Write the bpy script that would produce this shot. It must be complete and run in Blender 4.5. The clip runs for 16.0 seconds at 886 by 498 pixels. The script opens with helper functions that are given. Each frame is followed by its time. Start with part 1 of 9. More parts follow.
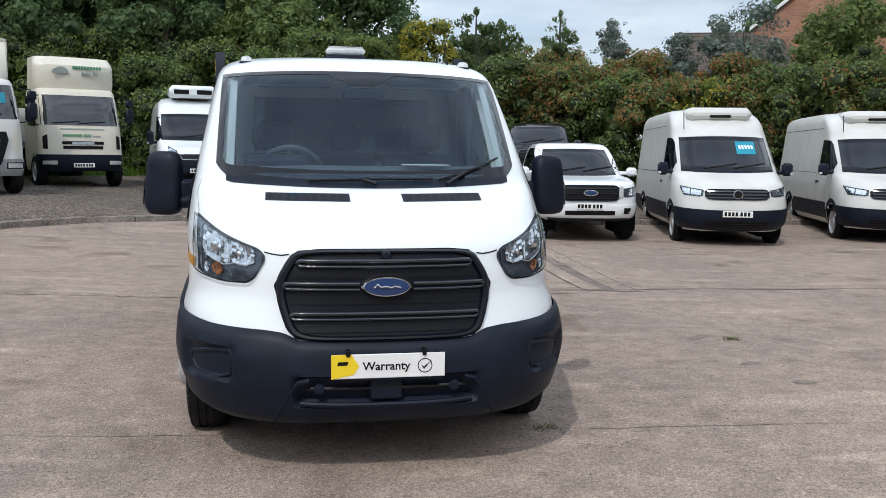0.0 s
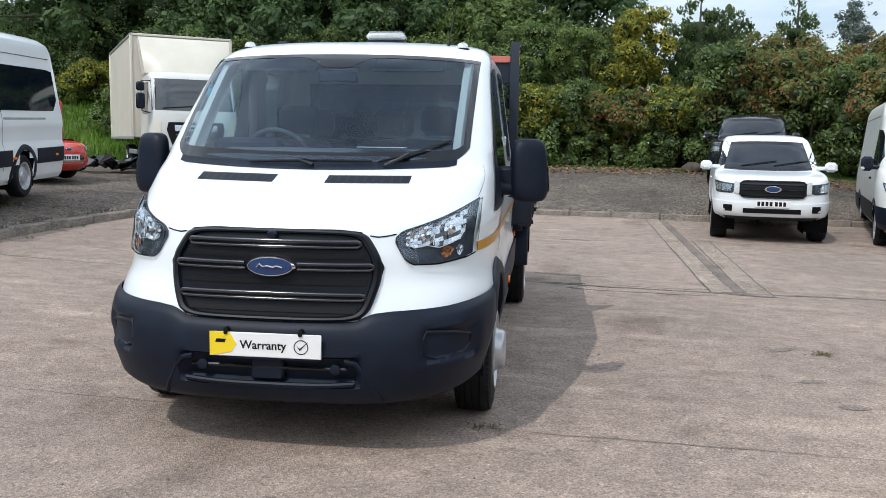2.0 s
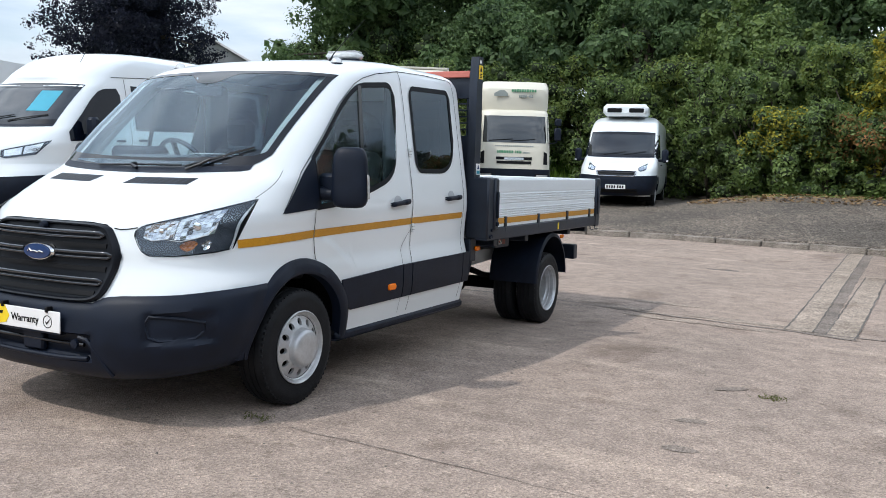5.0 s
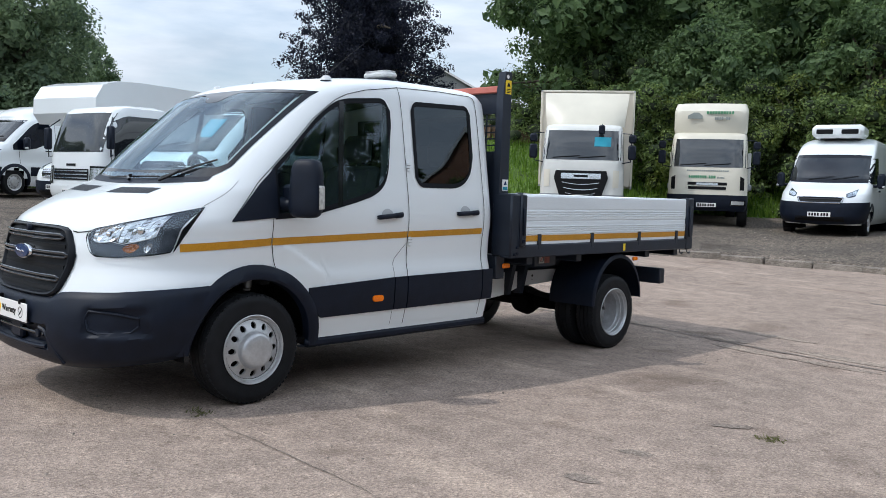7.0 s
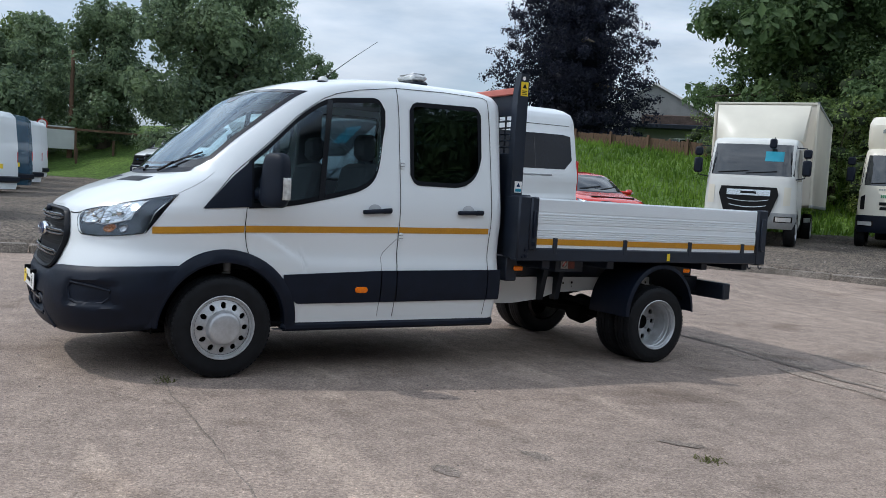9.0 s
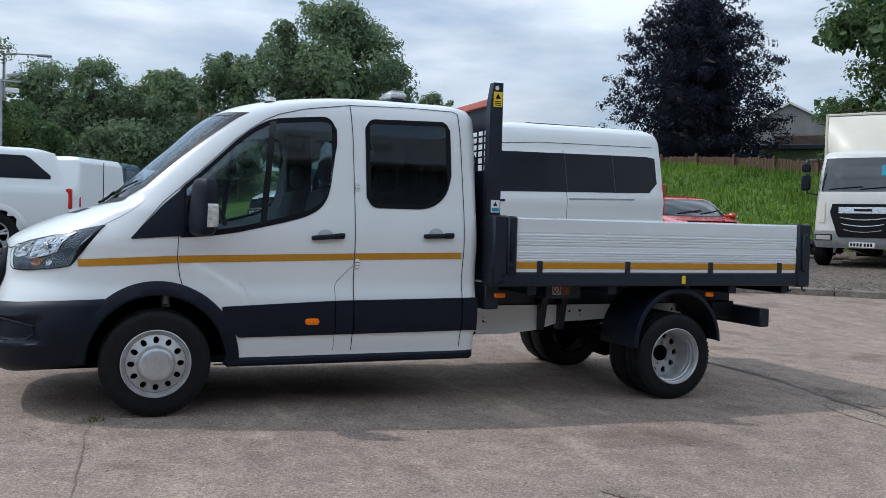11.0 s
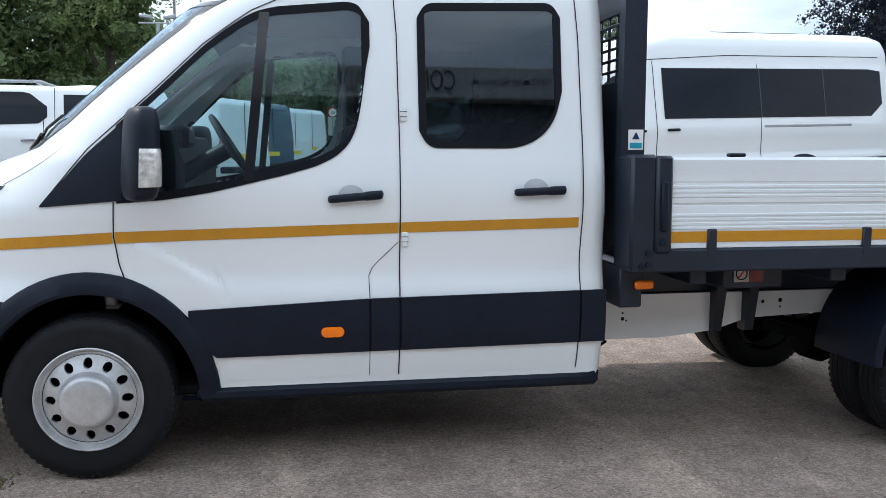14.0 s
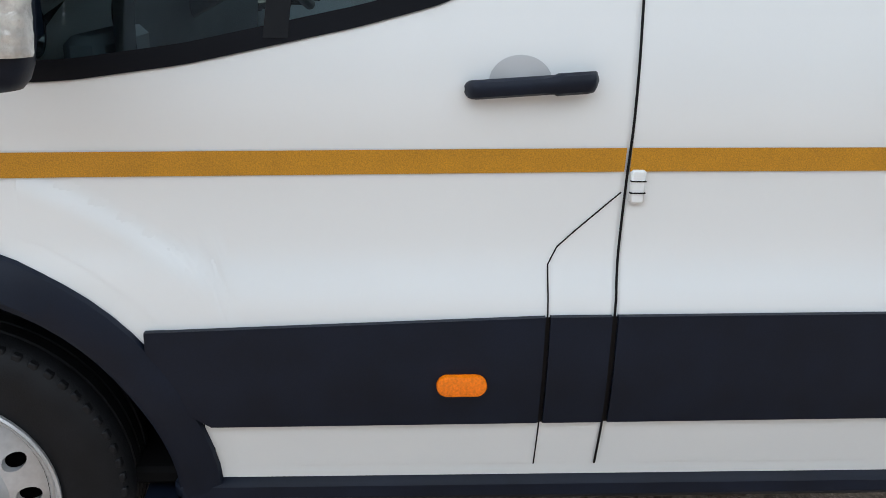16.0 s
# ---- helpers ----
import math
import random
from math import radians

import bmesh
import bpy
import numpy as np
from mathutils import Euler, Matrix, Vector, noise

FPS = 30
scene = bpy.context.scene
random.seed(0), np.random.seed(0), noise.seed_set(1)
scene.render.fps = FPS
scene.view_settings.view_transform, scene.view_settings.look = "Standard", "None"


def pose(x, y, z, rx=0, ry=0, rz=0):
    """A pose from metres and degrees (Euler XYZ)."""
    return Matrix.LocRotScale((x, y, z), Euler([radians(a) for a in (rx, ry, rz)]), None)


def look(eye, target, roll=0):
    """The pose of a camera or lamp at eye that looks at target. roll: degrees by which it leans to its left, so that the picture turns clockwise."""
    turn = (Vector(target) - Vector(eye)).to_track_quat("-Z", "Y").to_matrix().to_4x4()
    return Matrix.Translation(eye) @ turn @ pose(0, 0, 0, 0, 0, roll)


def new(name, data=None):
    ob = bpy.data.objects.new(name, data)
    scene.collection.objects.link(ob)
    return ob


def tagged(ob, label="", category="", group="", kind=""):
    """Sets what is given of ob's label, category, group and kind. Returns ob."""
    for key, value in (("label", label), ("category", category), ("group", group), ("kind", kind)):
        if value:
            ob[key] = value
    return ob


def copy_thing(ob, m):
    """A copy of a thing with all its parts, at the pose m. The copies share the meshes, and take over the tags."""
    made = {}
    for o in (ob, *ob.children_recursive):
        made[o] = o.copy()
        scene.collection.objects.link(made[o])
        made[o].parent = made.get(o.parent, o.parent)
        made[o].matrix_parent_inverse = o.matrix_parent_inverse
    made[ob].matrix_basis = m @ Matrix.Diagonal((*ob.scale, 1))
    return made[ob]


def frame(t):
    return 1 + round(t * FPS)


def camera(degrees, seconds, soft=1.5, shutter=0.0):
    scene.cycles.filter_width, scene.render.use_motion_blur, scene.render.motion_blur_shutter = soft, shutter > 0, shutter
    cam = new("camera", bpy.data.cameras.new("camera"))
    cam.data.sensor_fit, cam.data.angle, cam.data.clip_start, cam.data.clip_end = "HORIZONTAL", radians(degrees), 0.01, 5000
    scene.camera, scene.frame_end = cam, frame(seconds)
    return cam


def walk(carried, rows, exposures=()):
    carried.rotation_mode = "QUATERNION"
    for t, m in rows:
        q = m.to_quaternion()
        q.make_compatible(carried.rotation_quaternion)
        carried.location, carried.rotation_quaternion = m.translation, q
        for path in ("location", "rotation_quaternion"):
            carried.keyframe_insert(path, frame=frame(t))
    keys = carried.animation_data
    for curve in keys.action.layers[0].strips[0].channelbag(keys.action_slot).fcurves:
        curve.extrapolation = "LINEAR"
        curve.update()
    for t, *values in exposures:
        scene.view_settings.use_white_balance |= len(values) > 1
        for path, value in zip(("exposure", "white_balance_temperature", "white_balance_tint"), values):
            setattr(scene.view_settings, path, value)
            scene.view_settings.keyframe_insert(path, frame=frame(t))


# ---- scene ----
cam = camera(53.5, 16.0, soft=0.6)
PATH = [
    (0, (-0.457, -5.023, 1.567), (-0.106, -3.066, 1.351), 0.6),
    (0.5, (-0.022, -5.036, 1.562), (0.181, -3.058, 1.344), 1.0),
    (1, (0.401, -5.095, 1.554), (0.443, -3.107, 1.334), 2.0),
    (1.5, (0.821, -5.03, 1.513), (0.662, -3.05, 1.28), 1.2),
    (2, (1.257, -4.907, 1.52), (1.025, -2.934, 1.285), 1.0),
    (2.5, (1.709, -4.787, 1.524), (1.288, -2.848, 1.277), 0.6),
    (3, (2.17, -4.596, 1.466), (1.594, -2.696, 1.231), 0.1),
    (3.5, (2.669, -4.546, 1.476), (2.042, -2.659, 1.254), 1.0),
    (4, (3.135, -4.476, 1.483), (2.437, -2.615, 1.26), 1.3),
    (6.5, (5.295, -3.423, 1.423), (4.018, -1.888, 1.296), 2.1),
    (7, (5.57, -3.104, 1.414), (4.187, -1.666, 1.275), 1.8),
    (7.5, (5.917, -2.81, 1.401), (4.416, -1.496, 1.261), 1.5),
    (8, (6.22, -2.563, 1.415), (4.645, -1.342, 1.248), 1.6),
    (8.5, (6.502, -2.171, 1.394), (4.828, -1.093, 1.207), 2.0),
    (9, (6.744, -1.818, 1.37), (5.039, -0.781, 1.242), 3.5),
    (11.5, (6.847, -0.048, 1.316), (4.968, 0.636, 1.258), 0.7),
    (12, (6.564, 0.261, 1.338), (4.672, 0.906, 1.28), 0.4),
    (12.5, (6.164, 0.419, 1.331), (4.257, 1.019, 1.271), 0.2),
    (13, (5.71, 0.59, 1.327), (3.784, 1.121, 1.219), -0.4),
    (13.5, (5.227, 0.718, 1.352), (3.269, 1.102, 1.219), -0.8),
    (14, (4.732, 0.814, 1.378), (2.774, 1.16, 1.167), 0.1),
    (14.5, (4.196, 0.902, 1.353), (2.225, 1.155, 1.125), 0.1),
    (15, (3.649, 0.815, 1.367), (1.68, 0.982, 1.059), 0.7),
    (15.5, (3.113, 0.842, 1.356), (1.152, 0.974, 0.982), 0.9),
    (16, (2.54, 0.836, 1.399), (0.642, 0.978, 0.784), 1.7),
]
LIGHTING = [(0.0, -0.22, 6300, 10), (2.0, -0.02, 6250, 9), (3.5, 0.08, 6250, 9), (6.5, -0.03, 6190, 9), (7.5, -0.11, 6150, 10), (8.3, -0.07, 6110, 9), (9.0, -0.34, 6030, 9), (12.0, -0.40, 5990, 9), (12.5, -0.28, 6030, 9), (13.5, 0.15, 6060, 9), (14.5, 0.44, 6160, 8), (15.3, 0.50, 6320, 8), (16.0, 0.50, 6620, 9)]
walk(cam, [(t, look(eye, target, roll)) for t, eye, target, roll in PATH], LIGHTING)

# ---- sky and sun ----
SUN = Vector((-0.40, -0.69, 1.0)).normalized()
world = bpy.data.worlds.new("sky")
scene.world = world
world.use_nodes = True
wn, wl = world.node_tree.nodes, world.node_tree.links
wn.clear()
sky = wn.new("ShaderNodeTexSky")
sky.sky_type = "NISHITA"
sky.sun_disc = False
sky.sun_elevation = math.asin(SUN.z)
sky.sun_rotation = math.atan2(SUN.x, SUN.y)
sky_bg = wn.new("ShaderNodeBackground")
sky_bg.inputs["Strength"].default_value = 0.15
wl.new(sky.outputs[0], sky_bg.inputs["Color"])
# drifting cloud sheets all round the sky
tc = wn.new("ShaderNodeTexCoord")
mp = wn.new("ShaderNodeMapping")
mp.inputs["Scale"].default_value = (1.3, 1.3, 5.5)
wl.new(tc.outputs["Generated"], mp.inputs["Vector"])
cn = wn.new("ShaderNodeTexNoise")
cn.inputs["Scale"].default_value = 2.3
cn.inputs["Detail"].default_value = 7
cn.inputs["Roughness"].default_value = 0.55
wl.new(mp.outputs[0], cn.inputs["Vector"])
cr = wn.new("ShaderNodeValToRGB")
cr.color_ramp.elements[0].position, cr.color_ramp.elements[0].color = 0.30, (0.30, 0.30, 0.30, 1)
cr.color_ramp.elements[1].position, cr.color_ramp.elements[1].color = 0.58, (1.0, 1.0, 1.0, 1)
wl.new(cn.outputs["Fac"], cr.inputs[0])
cn2 = wn.new("ShaderNodeTexNoise")
cn2.inputs["Scale"].default_value = 4.0
cn2.inputs["Detail"].default_value = 6
wl.new(mp.outputs[0], cn2.inputs["Vector"])
cc = wn.new("ShaderNodeValToRGB")
cc.color_ramp.elements[0].position, cc.color_ramp.elements[0].color = 0.28, (0.50, 0.58, 0.67, 1)
cc.color_ramp.elements[1].position, cc.color_ramp.elements[1].color = 0.66, (0.87, 0.92, 0.98, 1)
wl.new(cn2.outputs["Fac"], cc.inputs[0])
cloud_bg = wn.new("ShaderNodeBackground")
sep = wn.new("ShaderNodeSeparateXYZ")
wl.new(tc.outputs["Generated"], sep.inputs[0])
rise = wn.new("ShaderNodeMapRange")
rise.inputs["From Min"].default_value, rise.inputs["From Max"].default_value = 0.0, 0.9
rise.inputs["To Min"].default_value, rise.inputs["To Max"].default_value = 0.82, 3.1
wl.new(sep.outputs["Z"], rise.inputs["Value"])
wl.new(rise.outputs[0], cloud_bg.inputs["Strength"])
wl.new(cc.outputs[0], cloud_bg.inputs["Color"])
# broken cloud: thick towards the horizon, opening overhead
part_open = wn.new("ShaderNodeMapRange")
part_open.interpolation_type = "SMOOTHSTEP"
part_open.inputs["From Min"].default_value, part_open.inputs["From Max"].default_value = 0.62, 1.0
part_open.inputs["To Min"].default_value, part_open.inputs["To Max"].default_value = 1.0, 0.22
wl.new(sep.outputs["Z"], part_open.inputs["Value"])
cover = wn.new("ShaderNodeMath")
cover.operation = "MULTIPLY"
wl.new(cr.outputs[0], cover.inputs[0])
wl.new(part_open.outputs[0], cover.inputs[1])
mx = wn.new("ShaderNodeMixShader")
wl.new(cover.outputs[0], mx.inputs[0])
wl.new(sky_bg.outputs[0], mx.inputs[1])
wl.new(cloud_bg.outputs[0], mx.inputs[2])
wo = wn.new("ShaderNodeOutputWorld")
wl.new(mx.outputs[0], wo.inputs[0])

sun_data = bpy.data.lights.new("sun", "SUN")
sun_data.energy = 2.15
sun_data.angle = radians(0.6)
sun_data.color = (1.0, 0.955, 0.89)
sun = new("sun", sun_data)
sun.matrix_world = look(SUN * 60, (0, 0, 0))
scene.view_settings.exposure = 0.0

# ---- materials ----
def rgba(c):
    return (c[0], c[1], c[2], 1.0)


def material(name, color, rough=0.5, metal=0.0, vary=0.08, scale=6.0, fine=0.0, fine_scale=120.0, bump=0.0,
             bump_scale=150.0, coat=0.0, tone=None, rand=0.0, spec=0.5, stretch=(1, 1, 1), emit=0.0):
    """A principled surface with broad tone changes, fine grain, relief and a small change from piece to piece."""
    m = bpy.data.materials.new(name)
    m.use_nodes = True
    nt = m.node_tree
    n, l = nt.nodes, nt.links
    b = n["Principled BSDF"]
    b.inputs["Roughness"].default_value = rough
    b.inputs["Metallic"].default_value = metal
    b.inputs["Specular IOR Level"].default_value = spec
    if coat:
        b.inputs["Coat Weight"].default_value = coat
        b.inputs["Coat Roughness"].default_value = 0.04
    co = n.new("ShaderNodeTexCoord")
    mapping = n.new("ShaderNodeMapping")
    mapping.inputs["Scale"].default_value = stretch
    l.new(co.outputs["Object"], mapping.inputs["Vector"])
    big = n.new("ShaderNodeTexNoise")
    big.inputs["Scale"].default_value = scale
    big.inputs["Detail"].default_value = 5
    l.new(mapping.outputs[0], big.inputs["Vector"])
    ramp = n.new("ShaderNodeValToRGB")
    lo = tone if tone else tuple(max(0.0, v * (1 - vary * 2)) for v in color)
    ramp.color_ramp.elements[0].position, ramp.color_ramp.elements[0].color = 0.32, rgba(lo)
    ramp.color_ramp.elements[1].position, ramp.color_ramp.elements[1].color = 0.66, rgba(color)
    l.new(big.outputs["Fac"], ramp.inputs[0])
    out = ramp.outputs[0]
    if fine:
        grain = n.new("ShaderNodeTexNoise")
        grain.inputs["Scale"].default_value = fine_scale
        grain.inputs["Detail"].default_value = 3
        l.new(mapping.outputs[0], grain.inputs["Vector"])
        gr = n.new("ShaderNodeMapRange")
        gr.inputs["From Min"].default_value, gr.inputs["From Max"].default_value = 0.3, 0.7
        gr.inputs["To Min"].default_value, gr.inputs["To Max"].default_value = 1 - fine, 1 + fine
        l.new(grain.outputs["Fac"], gr.inputs["Value"])
        mul = n.new("ShaderNodeMix")
        mul.data_type, mul.blend_type = "RGBA", "MULTIPLY"
        mul.inputs["Factor"].default_value = 1.0
        l.new(out, mul.inputs["A"])
        l.new(gr.outputs[0], mul.inputs["B"])
        out = mul.outputs["Result"]
    if rand:
        info = n.new("ShaderNodeNewGeometry")
        rr = n.new("ShaderNodeMapRange")
        rr.inputs["To Min"].default_value, rr.inputs["To Max"].default_value = 1 - rand, 1 + rand
        l.new(info.outputs["Random Per Island"], rr.inputs["Value"])
        mul2 = n.new("ShaderNodeMix")
        mul2.data_type, mul2.blend_type = "RGBA", "MULTIPLY"
        mul2.inputs["Factor"].default_value = 1.0
        l.new(out, mul2.inputs["A"])
        l.new(rr.outputs[0], mul2.inputs["B"])
        out = mul2.outputs["Result"]
    l.new(out, b.inputs["Base Color"])
    if bump:
        bn = n.new("ShaderNodeTexNoise")
        bn.inputs["Scale"].default_value = bump_scale
        bn.inputs["Detail"].default_value = 4
        l.new(mapping.outputs[0], bn.inputs["Vector"])
        bu = n.new("ShaderNodeBump")
        bu.inputs["Strength"].default_value = bump
        bu.inputs["Distance"].default_value = 0.01
        l.new(bn.outputs["Fac"], bu.inputs["Height"])
        l.new(bu.outputs[0], b.inputs["Normal"])
    if emit:
        b.inputs["Emission Color"].default_value = rgba(color)
        b.inputs["Emission Strength"].default_value = emit
    return m


def glass(name, tint, rough=0.0, ior=1.78, dust_glare=0.0):
    """A thin pane: clear or tinted, reflecting as much as a real sheet but with a blue cast."""
    m = bpy.data.materials.new(name)
    m.use_nodes = True
    n, l = m.node_tree.nodes, m.node_tree.links
    n.clear()
    o = n.new("ShaderNodeOutputMaterial")
    tr = n.new("ShaderNodeBsdfTransparent")
    tr.inputs["Color"].default_value = rgba(tint)
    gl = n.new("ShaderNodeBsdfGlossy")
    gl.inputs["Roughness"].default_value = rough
    # blue painted into the reflections, standing in for a bluer sky
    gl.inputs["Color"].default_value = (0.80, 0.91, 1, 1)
    # the same reflection from either side of the pane
    f0 = ((ior - 1) / (ior + 1)) ** 2
    lw = n.new("ShaderNodeLayerWeight")
    lw.inputs["Blend"].default_value = 0.5
    pw = n.new("ShaderNodeMath")
    pw.operation = "POWER"
    pw.inputs[1].default_value = 5.0
    l.new(lw.outputs["Facing"], pw.inputs[0])
    fr = n.new("ShaderNodeMath")
    fr.operation = "MULTIPLY_ADD"
    fr.inputs[1].default_value, fr.inputs[2].default_value = 1 - f0, f0
    l.new(pw.outputs[0], fr.inputs[0])
    mix = n.new("ShaderNodeMixShader")
    l.new(fr.outputs[0], mix.inputs[0])
    l.new(tr.outputs[0], mix.inputs[1])
    l.new(gl.outputs[0], mix.inputs[2])
    out = mix.outputs[0]
    # pale diffuse veil: some dust, and sky glare painted into the pane
    if dust_glare:
        df = n.new("ShaderNodeBsdfDiffuse")
        df.inputs["Color"].default_value = (0.62, 0.63, 0.64, 1)
        ns = n.new("ShaderNodeTexNoise")
        ns.inputs["Scale"].default_value = 3.0
        ns.inputs["Detail"].default_value = 6
        co = n.new("ShaderNodeTexCoord")
        l.new(co.outputs["Object"], ns.inputs["Vector"])
        mr = n.new("ShaderNodeMapRange")
        mr.inputs["From Min"].default_value, mr.inputs["From Max"].default_value = 0.3, 0.7
        mr.inputs["To Min"].default_value, mr.inputs["To Max"].default_value = dust_glare * 0.6, dust_glare * 1.4
        l.new(ns.outputs["Fac"], mr.inputs["Value"])
        mx2 = n.new("ShaderNodeMixShader")
        l.new(mr.outputs[0], mx2.inputs[0])
        l.new(out, mx2.inputs[1])
        l.new(df.outputs[0], mx2.inputs[2])
        out = mx2.outputs[0]
    l.new(out, o.inputs[0])
    return m


def leafy(name, dark, light, rough=0.55, patch=0.7):
    """Leaves: each clump of its own green, with broad patches of tone and some light passing through."""
    m = bpy.data.materials.new(name)
    m.use_nodes = True
    n, l = m.node_tree.nodes, m.node_tree.links
    b = n["Principled BSDF"]
    b.inputs["Roughness"].default_value = rough
    b.inputs["Specular IOR Level"].default_value = 0.3
    g = n.new("ShaderNodeNewGeometry")
    co = n.new("ShaderNodeTexCoord")
    no = n.new("ShaderNodeTexNoise")
    no.inputs["Scale"].default_value = patch
    no.inputs["Detail"].default_value = 3
    l.new(co.outputs["Object"], no.inputs["Vector"])
    add = n.new("ShaderNodeMath")
    add.operation = "MULTIPLY_ADD"
    add.inputs[1].default_value = 0.55
    l.new(g.outputs["Random Per Island"], add.inputs[0])
    sub = n.new("ShaderNodeMapRange")
    sub.inputs["From Min"].default_value, sub.inputs["From Max"].default_value = 0.3, 0.7
    sub.inputs["To Min"].default_value, sub.inputs["To Max"].default_value = 0.0, 0.5
    l.new(no.outputs["Fac"], sub.inputs["Value"])
    l.new(sub.outputs[0], add.inputs[2])
    r = n.new("ShaderNodeValToRGB")
    r.color_ramp.elements[0].position, r.color_ramp.elements[0].color = 0.15, rgba(dark)
    r.color_ramp.elements[1].position, r.color_ramp.elements[1].color = 0.9, rgba(light)
    l.new(add.outputs[0], r.inputs[0])
    l.new(r.outputs[0], b.inputs["Base Color"])
    tl = n.new("ShaderNodeBsdfTranslucent")
    l.new(r.outputs[0], tl.inputs["Color"])
    mix = n.new("ShaderNodeMixShader")
    mix.inputs[0].default_value = 0.5
    l.new(b.outputs[0], mix.inputs[1])
    l.new(tl.outputs[0], mix.inputs[2])
    l.new(mix.outputs[0], n["Material Output"].inputs[0])
    return m


def paving(name, light, dark, patch, stone, bump, speck_scale, pale=0.0):
    """Worn ground: stones in a binder, wide patches, pale scuffs and dark stains."""
    m = bpy.data.materials.new(name)
    m.use_nodes = True
    n, l = m.node_tree.nodes, m.node_tree.links
    b = n["Principled BSDF"]
    b.inputs["Roughness"].default_value = 0.92
    b.inputs["Specular IOR Level"].default_value = 0.25
    co = n.new("ShaderNodeTexCoord")

    def tex(kind, scale, detail=4.0, vec=None):
        t = n.new(kind)
        t.inputs["Scale"].default_value = scale
        if kind == "ShaderNodeTexNoise":
            t.inputs["Detail"].default_value = detail
        l.new(vec if vec else co.outputs["Object"], t.inputs["Vector"])
        return t

    def ramp(src, p0, c0, p1, c1):
        r = n.new("ShaderNodeValToRGB")
        r.color_ramp.elements[0].position, r.color_ramp.elements[0].color = p0, rgba(c0)
        r.color_ramp.elements[1].position, r.color_ramp.elements[1].color = p1, rgba(c1)
        l.new(src, r.inputs[0])
        return r.outputs[0]

    def mixed(kind, a, c, fac=1.0):
        x = n.new("ShaderNodeMix")
        x.data_type, x.blend_type = "RGBA", kind
        if isinstance(fac, float):
            x.inputs["Factor"].default_value = fac
        else:
            l.new(fac, x.inputs["Factor"])
        l.new(a, x.inputs["A"])
        l.new(c, x.inputs["B"])
        return x.outputs["Result"]

    base = ramp(tex("ShaderNodeTexNoise", patch, 6.0).outputs["Fac"], 0.35, dark, 0.65, light)
    mid = ramp(tex("ShaderNodeTexNoise", 5.5, 6.0).outputs["Fac"], 0.3, (0.82, 0.815, 0.81), 0.7, (1.13, 1.12, 1.105))
    base = mixed("MULTIPLY", base, mid)
    v = tex("ShaderNodeTexVoronoi", speck_scale)
    bw = n.new("ShaderNodeRGBToBW")
    l.new(v.outputs["Color"], bw.inputs[0])
    specks = ramp(bw.outputs[0], 0.2, (1 - stone,) * 3, 0.85, (1 + stone * 1.1,) * 3)
    base = mixed("MULTIPLY", base, specks)
    g = ramp(tex("ShaderNodeTexNoise", 55, 3.0).outputs["Fac"], 0.3, (0.82, 0.82, 0.82), 0.7, (1.16, 1.16, 1.16))
    base = mixed("MULTIPLY", base, g)
    stain = ramp(tex("ShaderNodeTexNoise", 1.15, 8.0).outputs["Fac"], 0.30, (0.68, 0.655, 0.635), 0.42, (1, 1, 1))
    base = mixed("MULTIPLY", base, stain)
    pit = ramp(tex("ShaderNodeTexNoise", 13, 7.0).outputs["Fac"], 0.28, (0.70, 0.69, 0.68), 0.375, (1, 1, 1))
    base = mixed("MULTIPLY", base, pit)
    grit = ramp(tex("ShaderNodeTexNoise", 21, 6.0).outputs["Fac"], 0.60, (1, 1, 1), 0.74, (1.34, 1.33, 1.31))
    base = mixed("MULTIPLY", base, grit)
    # single pale chippings and dark pits that stand out of the binder
    chips = tex("ShaderNodeTexVoronoi", speck_scale * 1.25)
    cb = n.new("ShaderNodeRGBToBW")
    l.new(chips.outputs["Color"], cb.inputs[0])
    base = mixed("MULTIPLY", base, ramp(cb.outputs[0], 0.74, (1, 1, 1), 0.84, (1.30, 1.29, 1.26)))
    base = mixed("MULTIPLY", base, ramp(cb.outputs[0], 0.13, (0.70, 0.69, 0.68), 0.21, (1, 1, 1)))
    if pale:
        sc = n.new("ShaderNodeMapping")
        sc.inputs["Scale"].default_value = (0.35, 1.6, 1)
        sc.inputs["Location"].default_value = (3.1, 7.7, 0)
        l.new(co.outputs["Object"], sc.inputs["Vector"])
        p = ramp(tex("ShaderNodeTexNoise", 1.6, 7.0, sc.outputs[0]).outputs["Fac"], 0.57, (1, 1, 1), 0.72, (1 + pale, 1 + pale, 1 + pale * 0.92))
        base = mixed("MULTIPLY", base, p)
    l.new(base, b.inputs["Base Color"])
    bu = n.new("ShaderNodeBump")
    bu.inputs["Strength"].default_value = bump
    bu.inputs["Distance"].default_value = 0.012
    hh = n.new("ShaderNodeMath")
    hh.operation = "ADD"
    l.new(v.outputs["Distance"], hh.inputs[0])
    l.new(tex("ShaderNodeTexNoise", 60, 4.0).outputs["Fac"], hh.inputs[1])
    l.new(hh.outputs[0], bu.inputs["Height"])
    l.new(bu.outputs[0], b.inputs["Normal"])
    return m


